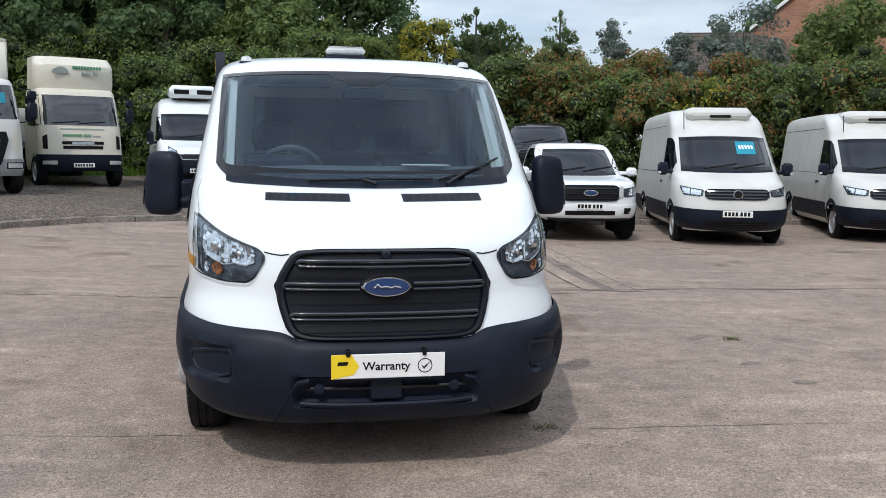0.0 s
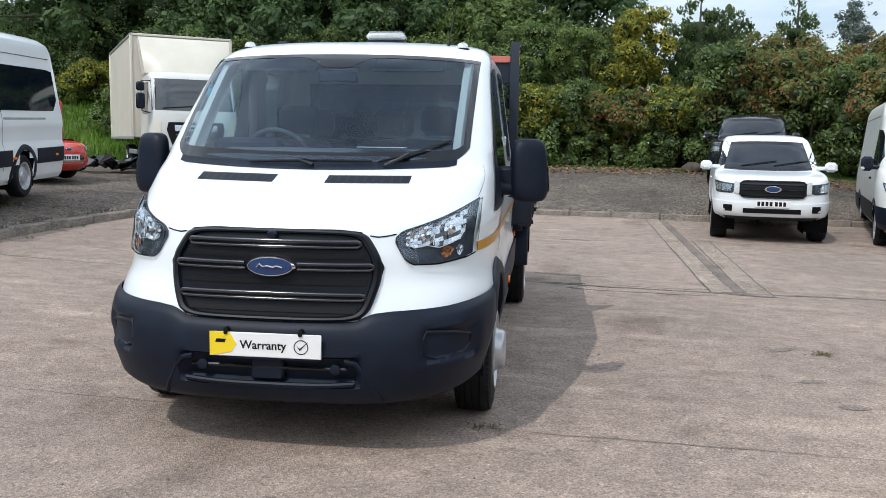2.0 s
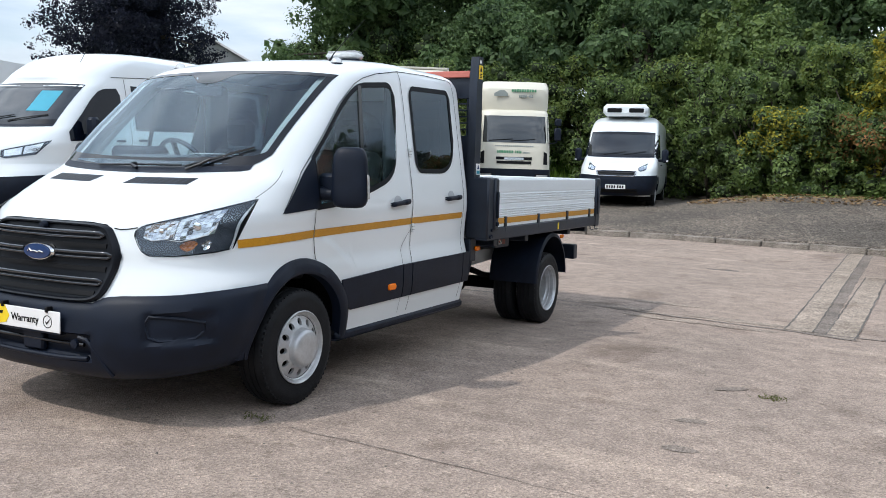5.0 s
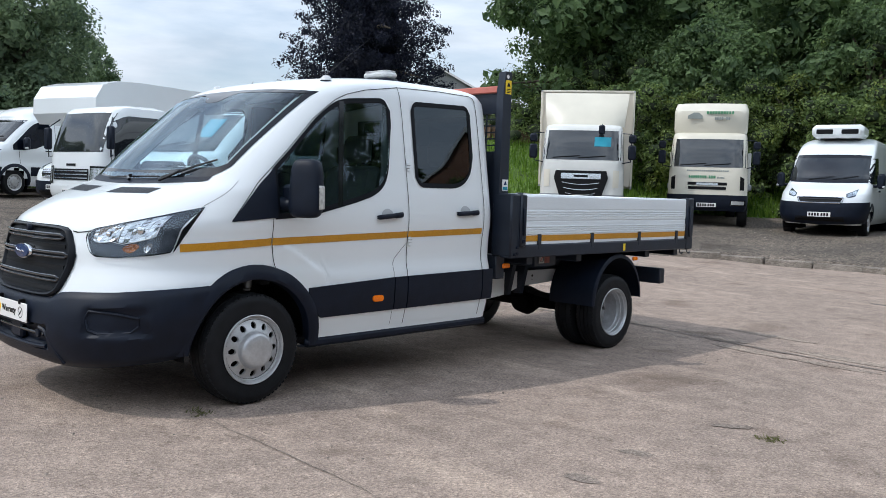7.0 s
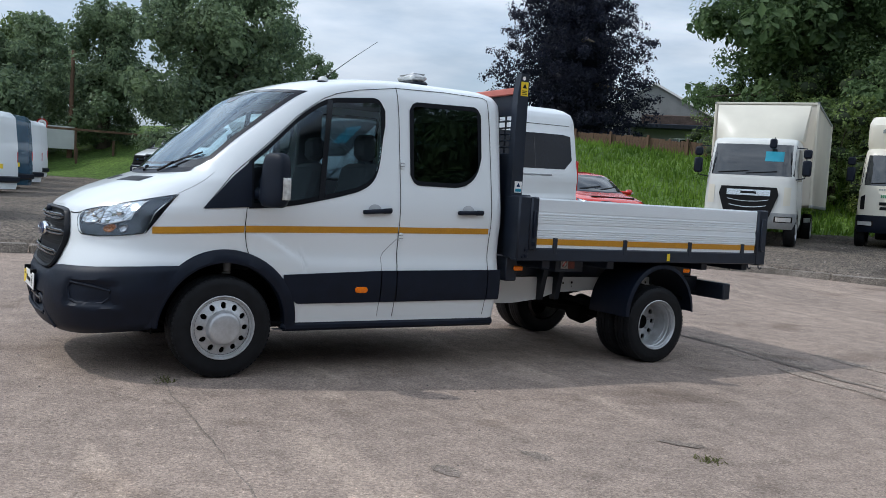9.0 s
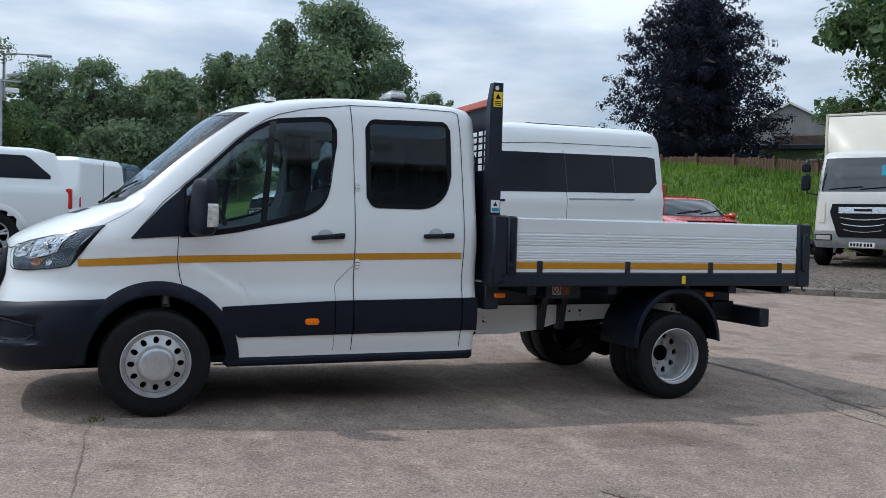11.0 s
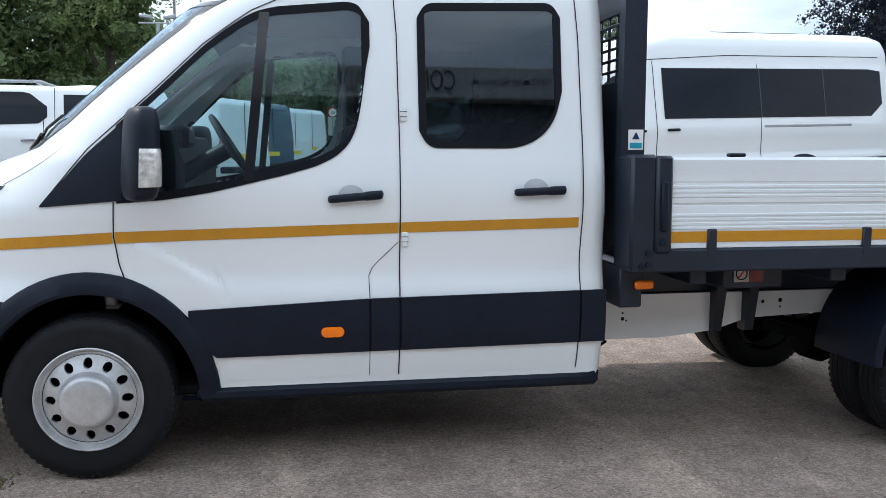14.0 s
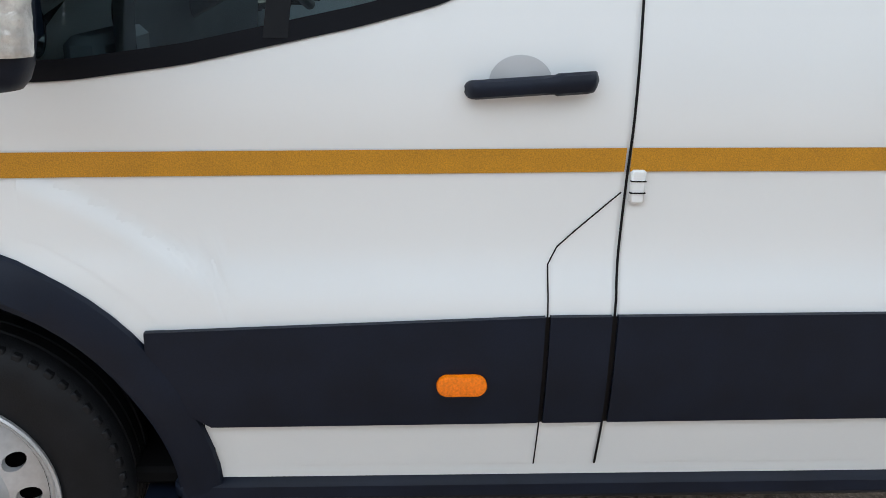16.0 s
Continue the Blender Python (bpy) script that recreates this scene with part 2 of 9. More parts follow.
M = {}
M["tarmac"] = paving("worn_tarmac", (0.340, 0.267, 0.219), (0.283, 0.225, 0.187), 0.45, 0.22, 0.45, 100, 0.36)
M["gravel"] = paving("dark_gravel", (0.175, 0.145, 0.118), (0.105, 0.090, 0.075), 0.5, 0.65, 1.0, 38)
M["earth"] = paving("grassy_earth", (0.11, 0.18, 0.035), (0.065, 0.115, 0.022), 0.3, 0.4, 0.8, 20)
M["concrete"] = paving("old_concrete", (0.35, 0.284, 0.229), (0.285, 0.235, 0.19), 1.2, 0.3, 0.4, 60, 0.15)
M["kerb"] = paving("kerb_stone", (0.30, 0.265, 0.23), (0.17, 0.15, 0.125), 1.5, 0.35, 0.5, 70)
M["patch"] = paving("dark_patch", (0.17, 0.15, 0.135), (0.125, 0.112, 0.10), 1.0, 0.4, 0.5, 80)
M["seam"] = paving("filled_crack", (0.225, 0.188, 0.160), (0.18, 0.152, 0.13), 1.0, 0.3, 0.4, 90)
M["stain"] = paving("stained_tarmac", (0.245, 0.200, 0.168), (0.20, 0.166, 0.14), 1.0, 0.3, 0.4, 90)
M["crumbled"] = paving("crumbled_tarmac", (0.325, 0.264, 0.215), (0.26, 0.212, 0.175), 1.2, 0.3, 0.4, 70, 0.15)
M["white"] = material("white_paint", (0.785, 0.817, 0.823), 0.28, vary=0.015, scale=1.2, coat=0.6)
M["white_worn"] = material("worn_white_paint", (0.67, 0.67, 0.63), 0.38, vary=0.05, scale=2.5, coat=0.3)
M["cream"] = material("cream_paint", (0.70, 0.66, 0.55), 0.4, vary=0.05, scale=1.5, coat=0.2)
M["box"] = material("cream_panel", (0.66, 0.615, 0.52), 0.5, vary=0.05, scale=0.8)
M["plastic"] = material("dark_plastic", (0.0060, 0.0104, 0.0220), 0.48, spec=0.23, vary=0.15, scale=9, bump=0.08, bump_scale=900, fine=0.1, fine_scale=300)
M["gloss_black"] = material("gloss_black", (0.006, 0.0065, 0.008), 0.14, vary=0.05, spec=0.5)
M["frit"] = material("black_glass_border", (0.010, 0.011, 0.013), 0.08, vary=0.05)
M["steel_dark"] = material("dark_steel", (0.014, 0.021, 0.036), 0.40, spec=0.4, vary=0.2, scale=5, fine=0.12, bump=0.06, bump_scale=200)
M["rubber_seal"] = material("rubber_window_seal", (0.005, 0.006, 0.009), 0.45, spec=0.14, vary=0.05)
M["under"] = material("underbody_black", (0.0045, 0.0045, 0.005), 0.85, vary=0.3, scale=4, spec=0.12)
M["rubber"] = material("tyre_rubber", (0.0085, 0.0095, 0.0115), 0.58, spec=0.22, vary=0.2, scale=14, bump=0.15, bump_scale=260)
M["silver"] = material("silver_wheel_paint", (0.54, 0.55, 0.56), 0.34, metal=0.45, vary=0.08, scale=14, fine=0.05, fine_scale=90, tone=(0.42, 0.42, 0.42))
M["chrome"] = material("chrome", (0.78, 0.79, 0.80), 0.14, metal=1.0, vary=0.05, scale=30, bump=0.25, bump_scale=45)
M["alloy"] = material("ribbed_aluminium", (0.82, 0.86, 0.88), 0.38, metal=0.12, vary=0.05, scale=3, stretch=(1, 0.15, 3), fine=0.03)
M["tape"] = material("amber_reflective_tape", (0.53, 0.245, 0.012), 0.32, vary=0.05, scale=18, fine=0.24, fine_scale=420)
M["orange"] = material("amber_lens", (0.95, 0.21, 0.003), 0.2, vary=0.06, scale=60, fine=0.15, fine_scale=200)
M["reflector"] = material("bright_lamp_reflector", (0.66, 0.68, 0.70), 0.13, metal=0.9, vary=0.1, scale=20, bump=0.14, bump_scale=26)
M["amber_bulb"] = material("amber_bulb", (0.42, 0.16, 0.05), 0.25, metal=0.3, vary=0.1, scale=60)
M["grille_black"] = material("grille_black", (0.004, 0.0055, 0.009), 0.42, vary=0.05, spec=0.22)
M["bar_black"] = material("grille_bar_black", (0.009, 0.0115, 0.017), 0.16, vary=0.05, spec=0.7, coat=0.5)
# white handle recess in grey: its shade is put into the colour
M["cup"] = material("recess_shade_grey", (0.44, 0.45, 0.46), 0.4, vary=0.03)
M["tint_glass"] = material("tinted_van_window", (0.004, 0.007, 0.015), 0.04, vary=0.2, scale=1.5, spec=0.18)
M["dark_wall"] = material("dark_cladding", (0.13, 0.145, 0.165), 0.7, vary=0.1, scale=0.8)
M["lamp_grey"] = material("grey_lamp_housing", (0.085, 0.098, 0.12), 0.24, metal=0.3, vary=0.3, scale=14, spec=0.6)
M["red"] = material("red_lens", (0.55, 0.02, 0.015), 0.2, vary=0.1, scale=40)
M["lens"] = material("frosted_clear_lens", (0.66, 0.67, 0.66), 0.10, metal=0.3, vary=0.1, scale=25, fine=0.06, fine_scale=60, bump=0.08, bump_scale=80)
M["crystal"] = material("cut_clear_lens", (0.82, 0.81, 0.77), 0.10, metal=0.35, vary=0.10, scale=26, tone=(0.42, 0.41, 0.39), bump=0.35, bump_scale=60)
M["red_paint"] = material("red_car_paint", (0.58, 0.035, 0.02), 0.25, vary=0.06, coat=0.6)
M["pink"] = material("faded_red_rail", (0.55, 0.16, 0.12), 0.5, vary=0.1, scale=10)
M["blue_badge"] = material("deep_blue_badge", (0.020, 0.045, 0.13), 0.2, vary=0.05)
M["yellow"] = material("yellow_card", (0.86, 0.62, 0.015), 0.5, vary=0.03)
M["card"] = material("white_card", (0.82, 0.81, 0.79), 0.45, vary=0.02)
# duller grey and red for the labels on the sub-frame
M["grey_card"] = material("grey_label", (0.42, 0.40, 0.38), 0.6, vary=0.15, scale=30)
M["dull_red"] = material("dull_red_label", (0.20, 0.05, 0.035), 0.6, vary=0.2, scale=30)
M["ink"] = material("black_ink", (0.005, 0.005, 0.006), 0.5, spec=0.2)
M["teal"] = material("teal_price_card", (0.015, 0.30, 0.42), 0.45, vary=0.05)
M["green_ink"] = material("green_sign_ink", (0.07, 0.26, 0.13), 0.5)
M["grey_ink"] = material("grey_sign_ink", (0.28, 0.31, 0.29), 0.5)
M["cloth"] = material("dark_seat_cloth", (0.035, 0.036, 0.04), 0.9, vary=0.2, scale=20, fine=0.2, fine_scale=500)
M["trim"] = material("grey_cab_trim", (0.066, 0.072, 0.081), 0.7, vary=0.1, scale=8)
M["glovebox"] = material("mid_grey_cab_trim", (0.13, 0.138, 0.15), 0.65, vary=0.08, scale=8)
M["pillar"] = material("pale_pillar_trim", (0.38, 0.375, 0.36), 0.7, vary=0.05)
M["navy"] = material("dark_blue_van_paint", (0.025, 0.075, 0.125), 0.25, vary=0.08, coat=0.6)
M["dark_car"] = material("black_car_paint", (0.014, 0.016, 0.018), 0.22, vary=0.08, coat=0.5)
M["bark"] = material("bark", (0.10, 0.08, 0.06), 0.95, vary=0.25, scale=5, bump=0.5, bump_scale=25, stretch=(1, 1, 0.2))
M["wood"] = material("weathered_fence_wood", (0.17, 0.10, 0.06), 0.9, vary=0.25, scale=3, fine=0.2, fine_scale=30, stretch=(1, 1, 0.15))
M["galv"] = material("galvanised_steel", (0.42, 0.44, 0.45), 0.5, metal=0.5, vary=0.12, scale=10)
M["mortar"] = material("mortar", (0.34, 0.27, 0.21), 0.95, vary=0.15, scale=3)
M["roof"] = material("brown_roof_tiles", (0.115, 0.082, 0.068), 0.9, vary=0.2, scale=3, fine=0.15, fine_scale=12)
M["render"] = material("grey_wall_render", (0.26, 0.265, 0.26), 0.9, vary=0.1, scale=1.0, fine=0.06, fine_scale=14)
M["sign"] = material("pale_sign_board", (0.66, 0.68, 0.66), 0.6, vary=0.06, scale=2)
# mid-grey board and dark grey lettering, for a low contrast
M["fascia"] = material("grey_fascia", (0.46, 0.48, 0.49), 0.6, vary=0.06, scale=2)
M["fascia_grey"] = material("grey_fascia_lettering", (0.085, 0.09, 0.10), 0.6, vary=0.05)
M["stone"] = material("mossy_stone", (0.13, 0.105, 0.08), 0.95, vary=0.3, scale=4, bump=0.5, bump_scale=14)
M["dry"] = material("dry_leaf_litter", (0.30, 0.185, 0.08), 0.95, vary=0.3, scale=6, rand=0.4)
# filling of crowns, with the shade put into its dark green
M["core"] = material("painted_shade_core", (0.032, 0.048, 0.017), 0.95, vary=0.3, scale=2.0)
M["windscreen"] = glass("windscreen_glass", (0.80, 0.92, 0.96), ior=1.85, dust_glare=0.006)
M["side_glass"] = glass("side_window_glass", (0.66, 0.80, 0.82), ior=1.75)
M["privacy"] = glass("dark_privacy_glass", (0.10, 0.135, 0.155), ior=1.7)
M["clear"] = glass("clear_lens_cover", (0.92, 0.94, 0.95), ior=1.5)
M["dim_glass"] = material("dark_van_window", (0.022, 0.027, 0.031), 0.04, vary=0.35, scale=1.5, spec=0.95)
M["oak"] = leafy("oak_leaves", (0.042, 0.078, 0.036), (0.180, 0.265, 0.104), patch=0.5)
M["lime"] = leafy("lime_green_leaves", (0.08, 0.115, 0.026), (0.27, 0.32, 0.075), patch=0.5)
M["laurel"] = leafy("laurel_leaves", (0.062, 0.106, 0.036), (0.255, 0.335, 0.102), rough=0.4, patch=0.8)
M["gold"] = leafy("golden_leaves", (0.2, 0.19, 0.025), (0.55, 0.48, 0.06), patch=0.9)
M["rust"] = leafy("russet_new_leaves", (0.11, 0.13, 0.032), (0.46, 0.20, 0.085), patch=1.2)
# far leaves made paler and greyer: distance haze put into the colour
M["far_leaf"] = leafy("haze_paled_leaves", (0.082, 0.124, 0.078), (0.260, 0.340, 0.178), patch=0.4)
M["pale_leaf"] = leafy("pale_ash_leaves", (0.068, 0.104, 0.046), (0.225, 0.295, 0.108), patch=0.4)
M["conifer"] = leafy("conifer_needles", (0.05, 0.085, 0.03), (0.16, 0.22, 0.075), patch=0.9)
M["beech"] = leafy("copper_beech_leaves", (0.007, 0.009, 0.018), (0.024, 0.027, 0.050), patch=0.6)
M["gum"] = leafy("grey_green_leaves", (0.08, 0.11, 0.085), (0.26, 0.31, 0.26), patch=0.9)
M["grass"] = leafy("meadow_grass", (0.065, 0.135, 0.016), (0.21, 0.33, 0.045), rough=0.7, patch=0.35)

# ---- mesh tools ----
class Mesh:
    """Collects points and faces for one mesh."""

    def __init__(self):
        self.v, self.f = [], []

    def add(self, pts, faces):
        k = len(self.v)
        self.v.extend(tuple(p) for p in pts)
        self.f.extend(tuple(i + k for i in f) for f in faces)
        return self

    def grid(self, rows, close=False, flip=False):
        """A sheet through rows of points."""
        n = len(rows[0])
        faces = []
        for i in range(len(rows) - 1):
            for j in range(n if close else n - 1):
                a, b = i * n + j, i * n + (j + 1) % n
                q = (a, b, b + n, a + n)
                faces.append(q[::-1] if flip else q)
        return self.add([p for r in rows for p in r], faces)

    def box(self, x0, x1, y0, y1, z0, z1, c=0.006, m=None):
        """A box with chamfered edges."""
        c = min(c, (x1 - x0) * 0.45, (y1 - y0) * 0.45, (z1 - z0) * 0.45)
        pts, faces = [], []
        lo, hi = (x0, y0, z0), (x1, y1, z1)
        idx = {}
        for sx in (0, 1):
            for sy in (0, 1):
                for sz in (0, 1):
                    s = (sx, sy, sz)
                    for ax in range(3):
                        p = [0, 0, 0]
                        for k in range(3):
                            e = hi[k] if s[k] else lo[k]
                            p[k] = e if k == ax else e + (-c if s[k] else c)
                        idx[s, ax] = len(pts)
                        pts.append(p)
        ctr = [(lo[k] + hi[k]) / 2 for k in range(3)]

        def face(ids):
            a, b, d = (Vector(pts[ids[0]]), Vector(pts[ids[1]]), Vector(pts[ids[2]]))
            nrm = (b - a).cross(d - a)
            mid = sum((Vector(pts[i]) for i in ids), Vector()) / len(ids) - Vector(ctr)
            faces.append(tuple(ids) if nrm.dot(mid) > 0 else tuple(reversed(ids)))

        for ax in range(3):
            u, w = (ax + 1) % 3, (ax + 2) % 3
            for s in (0, 1):
                ids = []
                for a, b in ((0, 0), (1, 0), (1, 1), (0, 1)):
                    k = [0, 0, 0]
                    k[ax], k[u], k[w] = s, a, b
                    ids.append(idx[tuple(k), ax])
                face(ids)
            for a in (0, 1):
                for b in (0, 1):
                    k0, k1 = [0, 0, 0], [0, 0, 0]
                    k0[u] = k1[u] = a
                    k0[w] = k1[w] = b
                    k1[ax] = 1
                    face([idx[tuple(k0), u], idx[tuple(k1), u], idx[tuple(k1), w], idx[tuple(k0), w]])
        for sx in (0, 1):
            for sy in (0, 1):
                for sz in (0, 1):
                    face([idx[(sx, sy, sz), k] for k in range(3)])
        if m is not None:
            pts = [tuple(m @ Vector(p)) for p in pts]
        return self.add(pts, faces)

    def tube(self, path, r, n=8, caps=True):
        """A round bar along a path; r is one radius or one for each point."""
        path = [Vector(p) for p in path]
        rows = []
        up = Vector((0.13, 0.21, 0.97))
        for i, p in enumerate(path):
            d = (path[min(i + 1, len(path) - 1)] - path[max(i - 1, 0)]).normalized()
            a = d.cross(up)
            if a.length < 0.05:
                a = d.cross(Vector((1, 0, 0)))
            a.normalize()
            b = d.cross(a)
            q = r[i] if isinstance(r, (list, tuple)) else r
            rows.append([p + a * (q * math.cos(2 * math.pi * k / n)) + b * (q * math.sin(2 * math.pi * k / n)) for k in range(n)])
        self.grid(rows, close=True, flip=True)
        if caps:
            k = len(self.v)
            self.f.append(tuple(range(k - n, k))[::-1])
            self.f.append(tuple(range(k - n * len(rows), k - n * len(rows) + n)))
        return self

    def lathe(self, prof, centre, axis="x", n=48, side=1):
        """Turns (radius, distance along the axis) pairs round an axis."""
        rows = []
        for r, h in prof:
            row = []
            for k in range(n):
                a = 2 * math.pi * k / n
                u, w = r * math.cos(a), r * math.sin(a)
                if axis == "x":
                    row.append((centre[0] + side * h, centre[1] + u, centre[2] + w))
                elif axis == "y":
                    row.append((centre[0] + u, centre[1] + side * h, centre[2] + w))
                else:
                    row.append((centre[0] + u, centre[1] + w, centre[2] + side * h))
            rows.append(row)
        return self.grid(rows, close=True, flip=(side > 0) == (axis != "y"))

    def prism(self, poly, axis, a, b):
        """A flat outline pushed from a to b along an axis; outline in the other two coordinates, in x, y, z order."""
        def at(p, h):
            q = list(p)
            q.insert("xyz".index(axis), h)
            return tuple(q)
        n = len(poly)
        pts = [at(p, a) for p in poly] + [at(p, b) for p in poly]
        area = sum(poly[i][0] * poly[(i + 1) % n][1] - poly[(i + 1) % n][0] * poly[i][1] for i in range(n))
        fl = (area > 0) == (axis != "y")
        if b < a:
            fl = not fl
        faces = [tuple(range(n))[::-1] if fl else tuple(range(n)), tuple(range(n, 2 * n)) if fl else tuple(range(n, 2 * n))[::-1]]
        for i in range(n):
            j = (i + 1) % n
            q = (i, j, j + n, i + n)
            faces.append(q if fl else q[::-1])
        return self.add(pts, faces)

    def moved(self, m):
        self.v = [tuple(m @ Vector(p)) for p in self.v]
        return self

    def mirrored(self):
        """The same shape on the other side of x = 0."""
        o = Mesh()
        o.v = [(-p[0], p[1], p[2]) for p in self.v]
        o.f = [tuple(reversed(f)) for f in self.f]
        return o

    def both(self):
        o = self.mirrored()
        return self.add(o.v, o.f)

    def data(self, name, mat, angle=38.0):
        me = bpy.data.meshes.new(name)
        me.from_pydata(self.v, [], self.f)
        me.materials.append(mat)
        if angle > 0:
            me.polygons.foreach_set("use_smooth", [True] * len(me.polygons))
            me.set_sharp_from_angle(angle=radians(angle))
        me.update()
        return me


def part(name, mesh, mat, parent, label="", angle=38.0):
    ob = new(name, mesh.data(name, mat, angle))
    ob.parent = parent
    if label:
        tagged(ob, label)
    return ob


def thing(name, label, category, m=None, group="", kind=""):
    ob = tagged(new(name), label, category, group, kind)
    if m is not None:
        ob.matrix_world = m
    return ob


def pchip(xs, ys):
    """A smooth curve through the points, without overshoot."""
    xs, ys = list(xs), list(ys)
    n = len(xs)
    h = [xs[i + 1] - xs[i] for i in range(n - 1)]
    d = [(ys[i + 1] - ys[i]) / h[i] for i in range(n - 1)]
    t = [0.0] * n
    t[0], t[-1] = d[0], d[-1]
    for i in range(1, n - 1):
        if d[i - 1] * d[i] > 0:
            w1, w2 = 2 * h[i] + h[i - 1], h[i] + 2 * h[i - 1]
            t[i] = (w1 + w2) / (w1 / d[i - 1] + w2 / d[i])

    def at(x):
        x = min(max(x, xs[0]), xs[-1])
        i = 0
        while i < n - 2 and x > xs[i + 1]:
            i += 1
        s = (x - xs[i]) / h[i]
        return ((1 + 2 * s) * (1 - s) ** 2 * ys[i] + s * (1 - s) ** 2 * h[i] * t[i]
                + s * s * (3 - 2 * s) * ys[i + 1] + s * s * (s - 1) * h[i] * t[i + 1])
    return at


def line(pts):
    """A broken line y(x) through points in order of x."""
    xs, ys = [p[0] for p in pts], [p[1] for p in pts]
    return lambda x: float(np.interp(x, xs, ys))


def span(a, b, n):
    return [a + (b - a) * i / (n - 1) for i in range(n)]


class Shell:
    """A vehicle's skin as level contours: nose at yc, full half width sx reached at ye, back at yr. Front faces -y."""

    def __init__(self, table, rear):
        cols = list(zip(*table))
        z = cols[0]
        self.z0, self.z1 = z[0], z[-1]
        self.yc, self.sx, self.ye, self.n = (pchip(z, c) for c in cols[1:5])
        self.yr = line(rear)

    def side(self, y, z):
        """Half width at y, z."""
        ye, yc, n, sx = self.ye(z), self.yc(z), self.n(z), self.sx(z)
        if y >= ye:
            return sx
        q = min(1.0, (ye - y) / (ye - yc))
        return sx * max(0.0, 1 - q ** n) ** (1 / n)

    def front(self, x, z):
        """y of the nose at x, z."""
        ye, yc, n, sx = self.ye(z), self.yc(z), self.n(z), self.sx(z)
        q = min(1.0, abs(x) / sx)
        return ye - (ye - yc) * max(0.0, 1 - q ** n) ** (1 / n)

    def point(self, u, z, off=0.0):
        """u from 0 at the nose's middle to 1 where the side begins; off pushes it outwards."""
        ye, yc, n, sx = self.ye(z), self.yc(z), self.n(z), self.sx(z)
        a = u * math.pi / 2
        s, c = math.sin(a), math.cos(a)
        x, y = sx * s ** (2 / n), ye - (ye - yc) * c ** (2 / n)
        if off:
            nx, ny = s ** (2 - 2 / n) / sx if s > 0 else 0.0, -(c ** (2 - 2 / n)) / (ye - yc) if c > 0 else 0.0
            k = math.hypot(nx, ny) or 1.0
            x, y = x + off * nx / k, y + off * ny / k
        return (x, y, z)

    def u_of_x(self, x, z):
        return math.asin(min(1.0, (x / self.sx(z)) ** (self.n(z) / 2))) / (math.pi / 2)

    def u_of_y(self, y, z):
        q = min(1.0, max(0.0, (self.ye(z) - y) / (self.ye(z) - self.yc(z))))
        return math.acos(min(1.0, q ** (self.n(z) / 2))) / (math.pi / 2)

    def skin(self, levels, nose=20, side=48, corner=0.07, hole=None):
        rows = []
        for z in levels:
            row = [self.point(i / nose, z) for i in range(nose + 1)]
            ye, yr, sx = self.ye(z), self.yr(z), self.sx(z)
            c = min(corner, sx * 0.5)
            for i in range(1, side + 1):
                y = ye + (yr - c - ye) * i / side
                row.append((self.side(y, z) if i < side else sx, y, z))
            for i in range(1, 5):
                a = i / 4 * math.pi / 2
                row.append((sx - c + c * math.cos(a), yr - c + c * math.sin(a), z))
            for i in range(1, 5):
                row.append(((sx - c) * (1 - i / 4), yr, z))
            rows.append(row)
        me = Mesh()
        n = len(rows[0])
        faces = []
        for i in range(len(rows) - 1):
            for j in range(n - 1):
                q = (rows[i][j], rows[i][j + 1], rows[i + 1][j + 1], rows[i + 1][j])
                if hole and all(hole(*p) for p in q):
                    continue
                faces.append((i * n + j, i * n + j + 1, (i + 1) * n + j + 1, (i + 1) * n + j))
        me.add([p for r in rows for p in r], faces)
        k = (len(rows) - 1) * n
        me.f.append(tuple(range(k, k + n)))
        return me.both()

    def side_patch(self, y0, y1, lo, hi, off=0.003, ny=16, nz=6, depth=0.0):
        """A piece of the left flank between two lines z(y), laid off metres proud."""
        ys = y0 if isinstance(y0, list) else span(y0, y1, ny)
        rows = []
        for y in ys:
            a, b = lo(y), hi(y)
            row = [(self.side(y, z) + off, y, z) for z in span(a, b, nz)]
            if depth:
                row = [(row[0][0] - depth, y, row[0][2])] + row + [(row[-1][0] - depth, y, row[-1][2])]
            rows.append(row)
        if depth:
            rows = [[(p[0] - depth, p[1], p[2]) for p in rows[0]]] + rows + [[(p[0] - depth, p[1], p[2]) for p in rows[-1]]]
        return Mesh().grid(rows, flip=True)

    def front_patch(self, x0, x1, lo, hi, off=0.003, nx=20, nz=6, depth=0.0):
        """A piece of the nose between two lines z(x), laid off metres proud."""
        xs = x0 if isinstance(x0, list) else span(x0, x1, nx)
        rows = []
        for x in xs:
            row = [(x, self.front(x, z) - off, z) for z in span(lo(x), hi(x), nz)]
            if depth:
                row = [(x, row[0][1] + depth, row[0][2])] + row + [(x, row[-1][1] + depth, row[-1][2])]
            rows.append(row)
        if depth:
            rows = [[(p[0], p[1] + depth, p[2]) for p in rows[0]]] + rows + [[(p[0], p[1] + depth, p[2]) for p in rows[-1]]]
        return Mesh().grid(rows, flip=True)

    def wrap_patch(self, u0, u1, lo, hi, off=0.003, nu=20, nz=6, depth=0.0):
        """A piece that wraps from nose to flank, between two lines z(u)."""
        rows = []
        for u in span(u0, u1, nu):
            zs = span(lo(u), hi(u), nz)
            row = [self.point(u, z, off) for z in zs]
            if depth:
                row = [self.point(u, zs[0], off - depth)] + row + [self.point(u, zs[-1], off - depth)]
            rows.append(row)
        if depth:
            e0 = [self.point(u0, p[2], off - depth) for p in rows[0]]
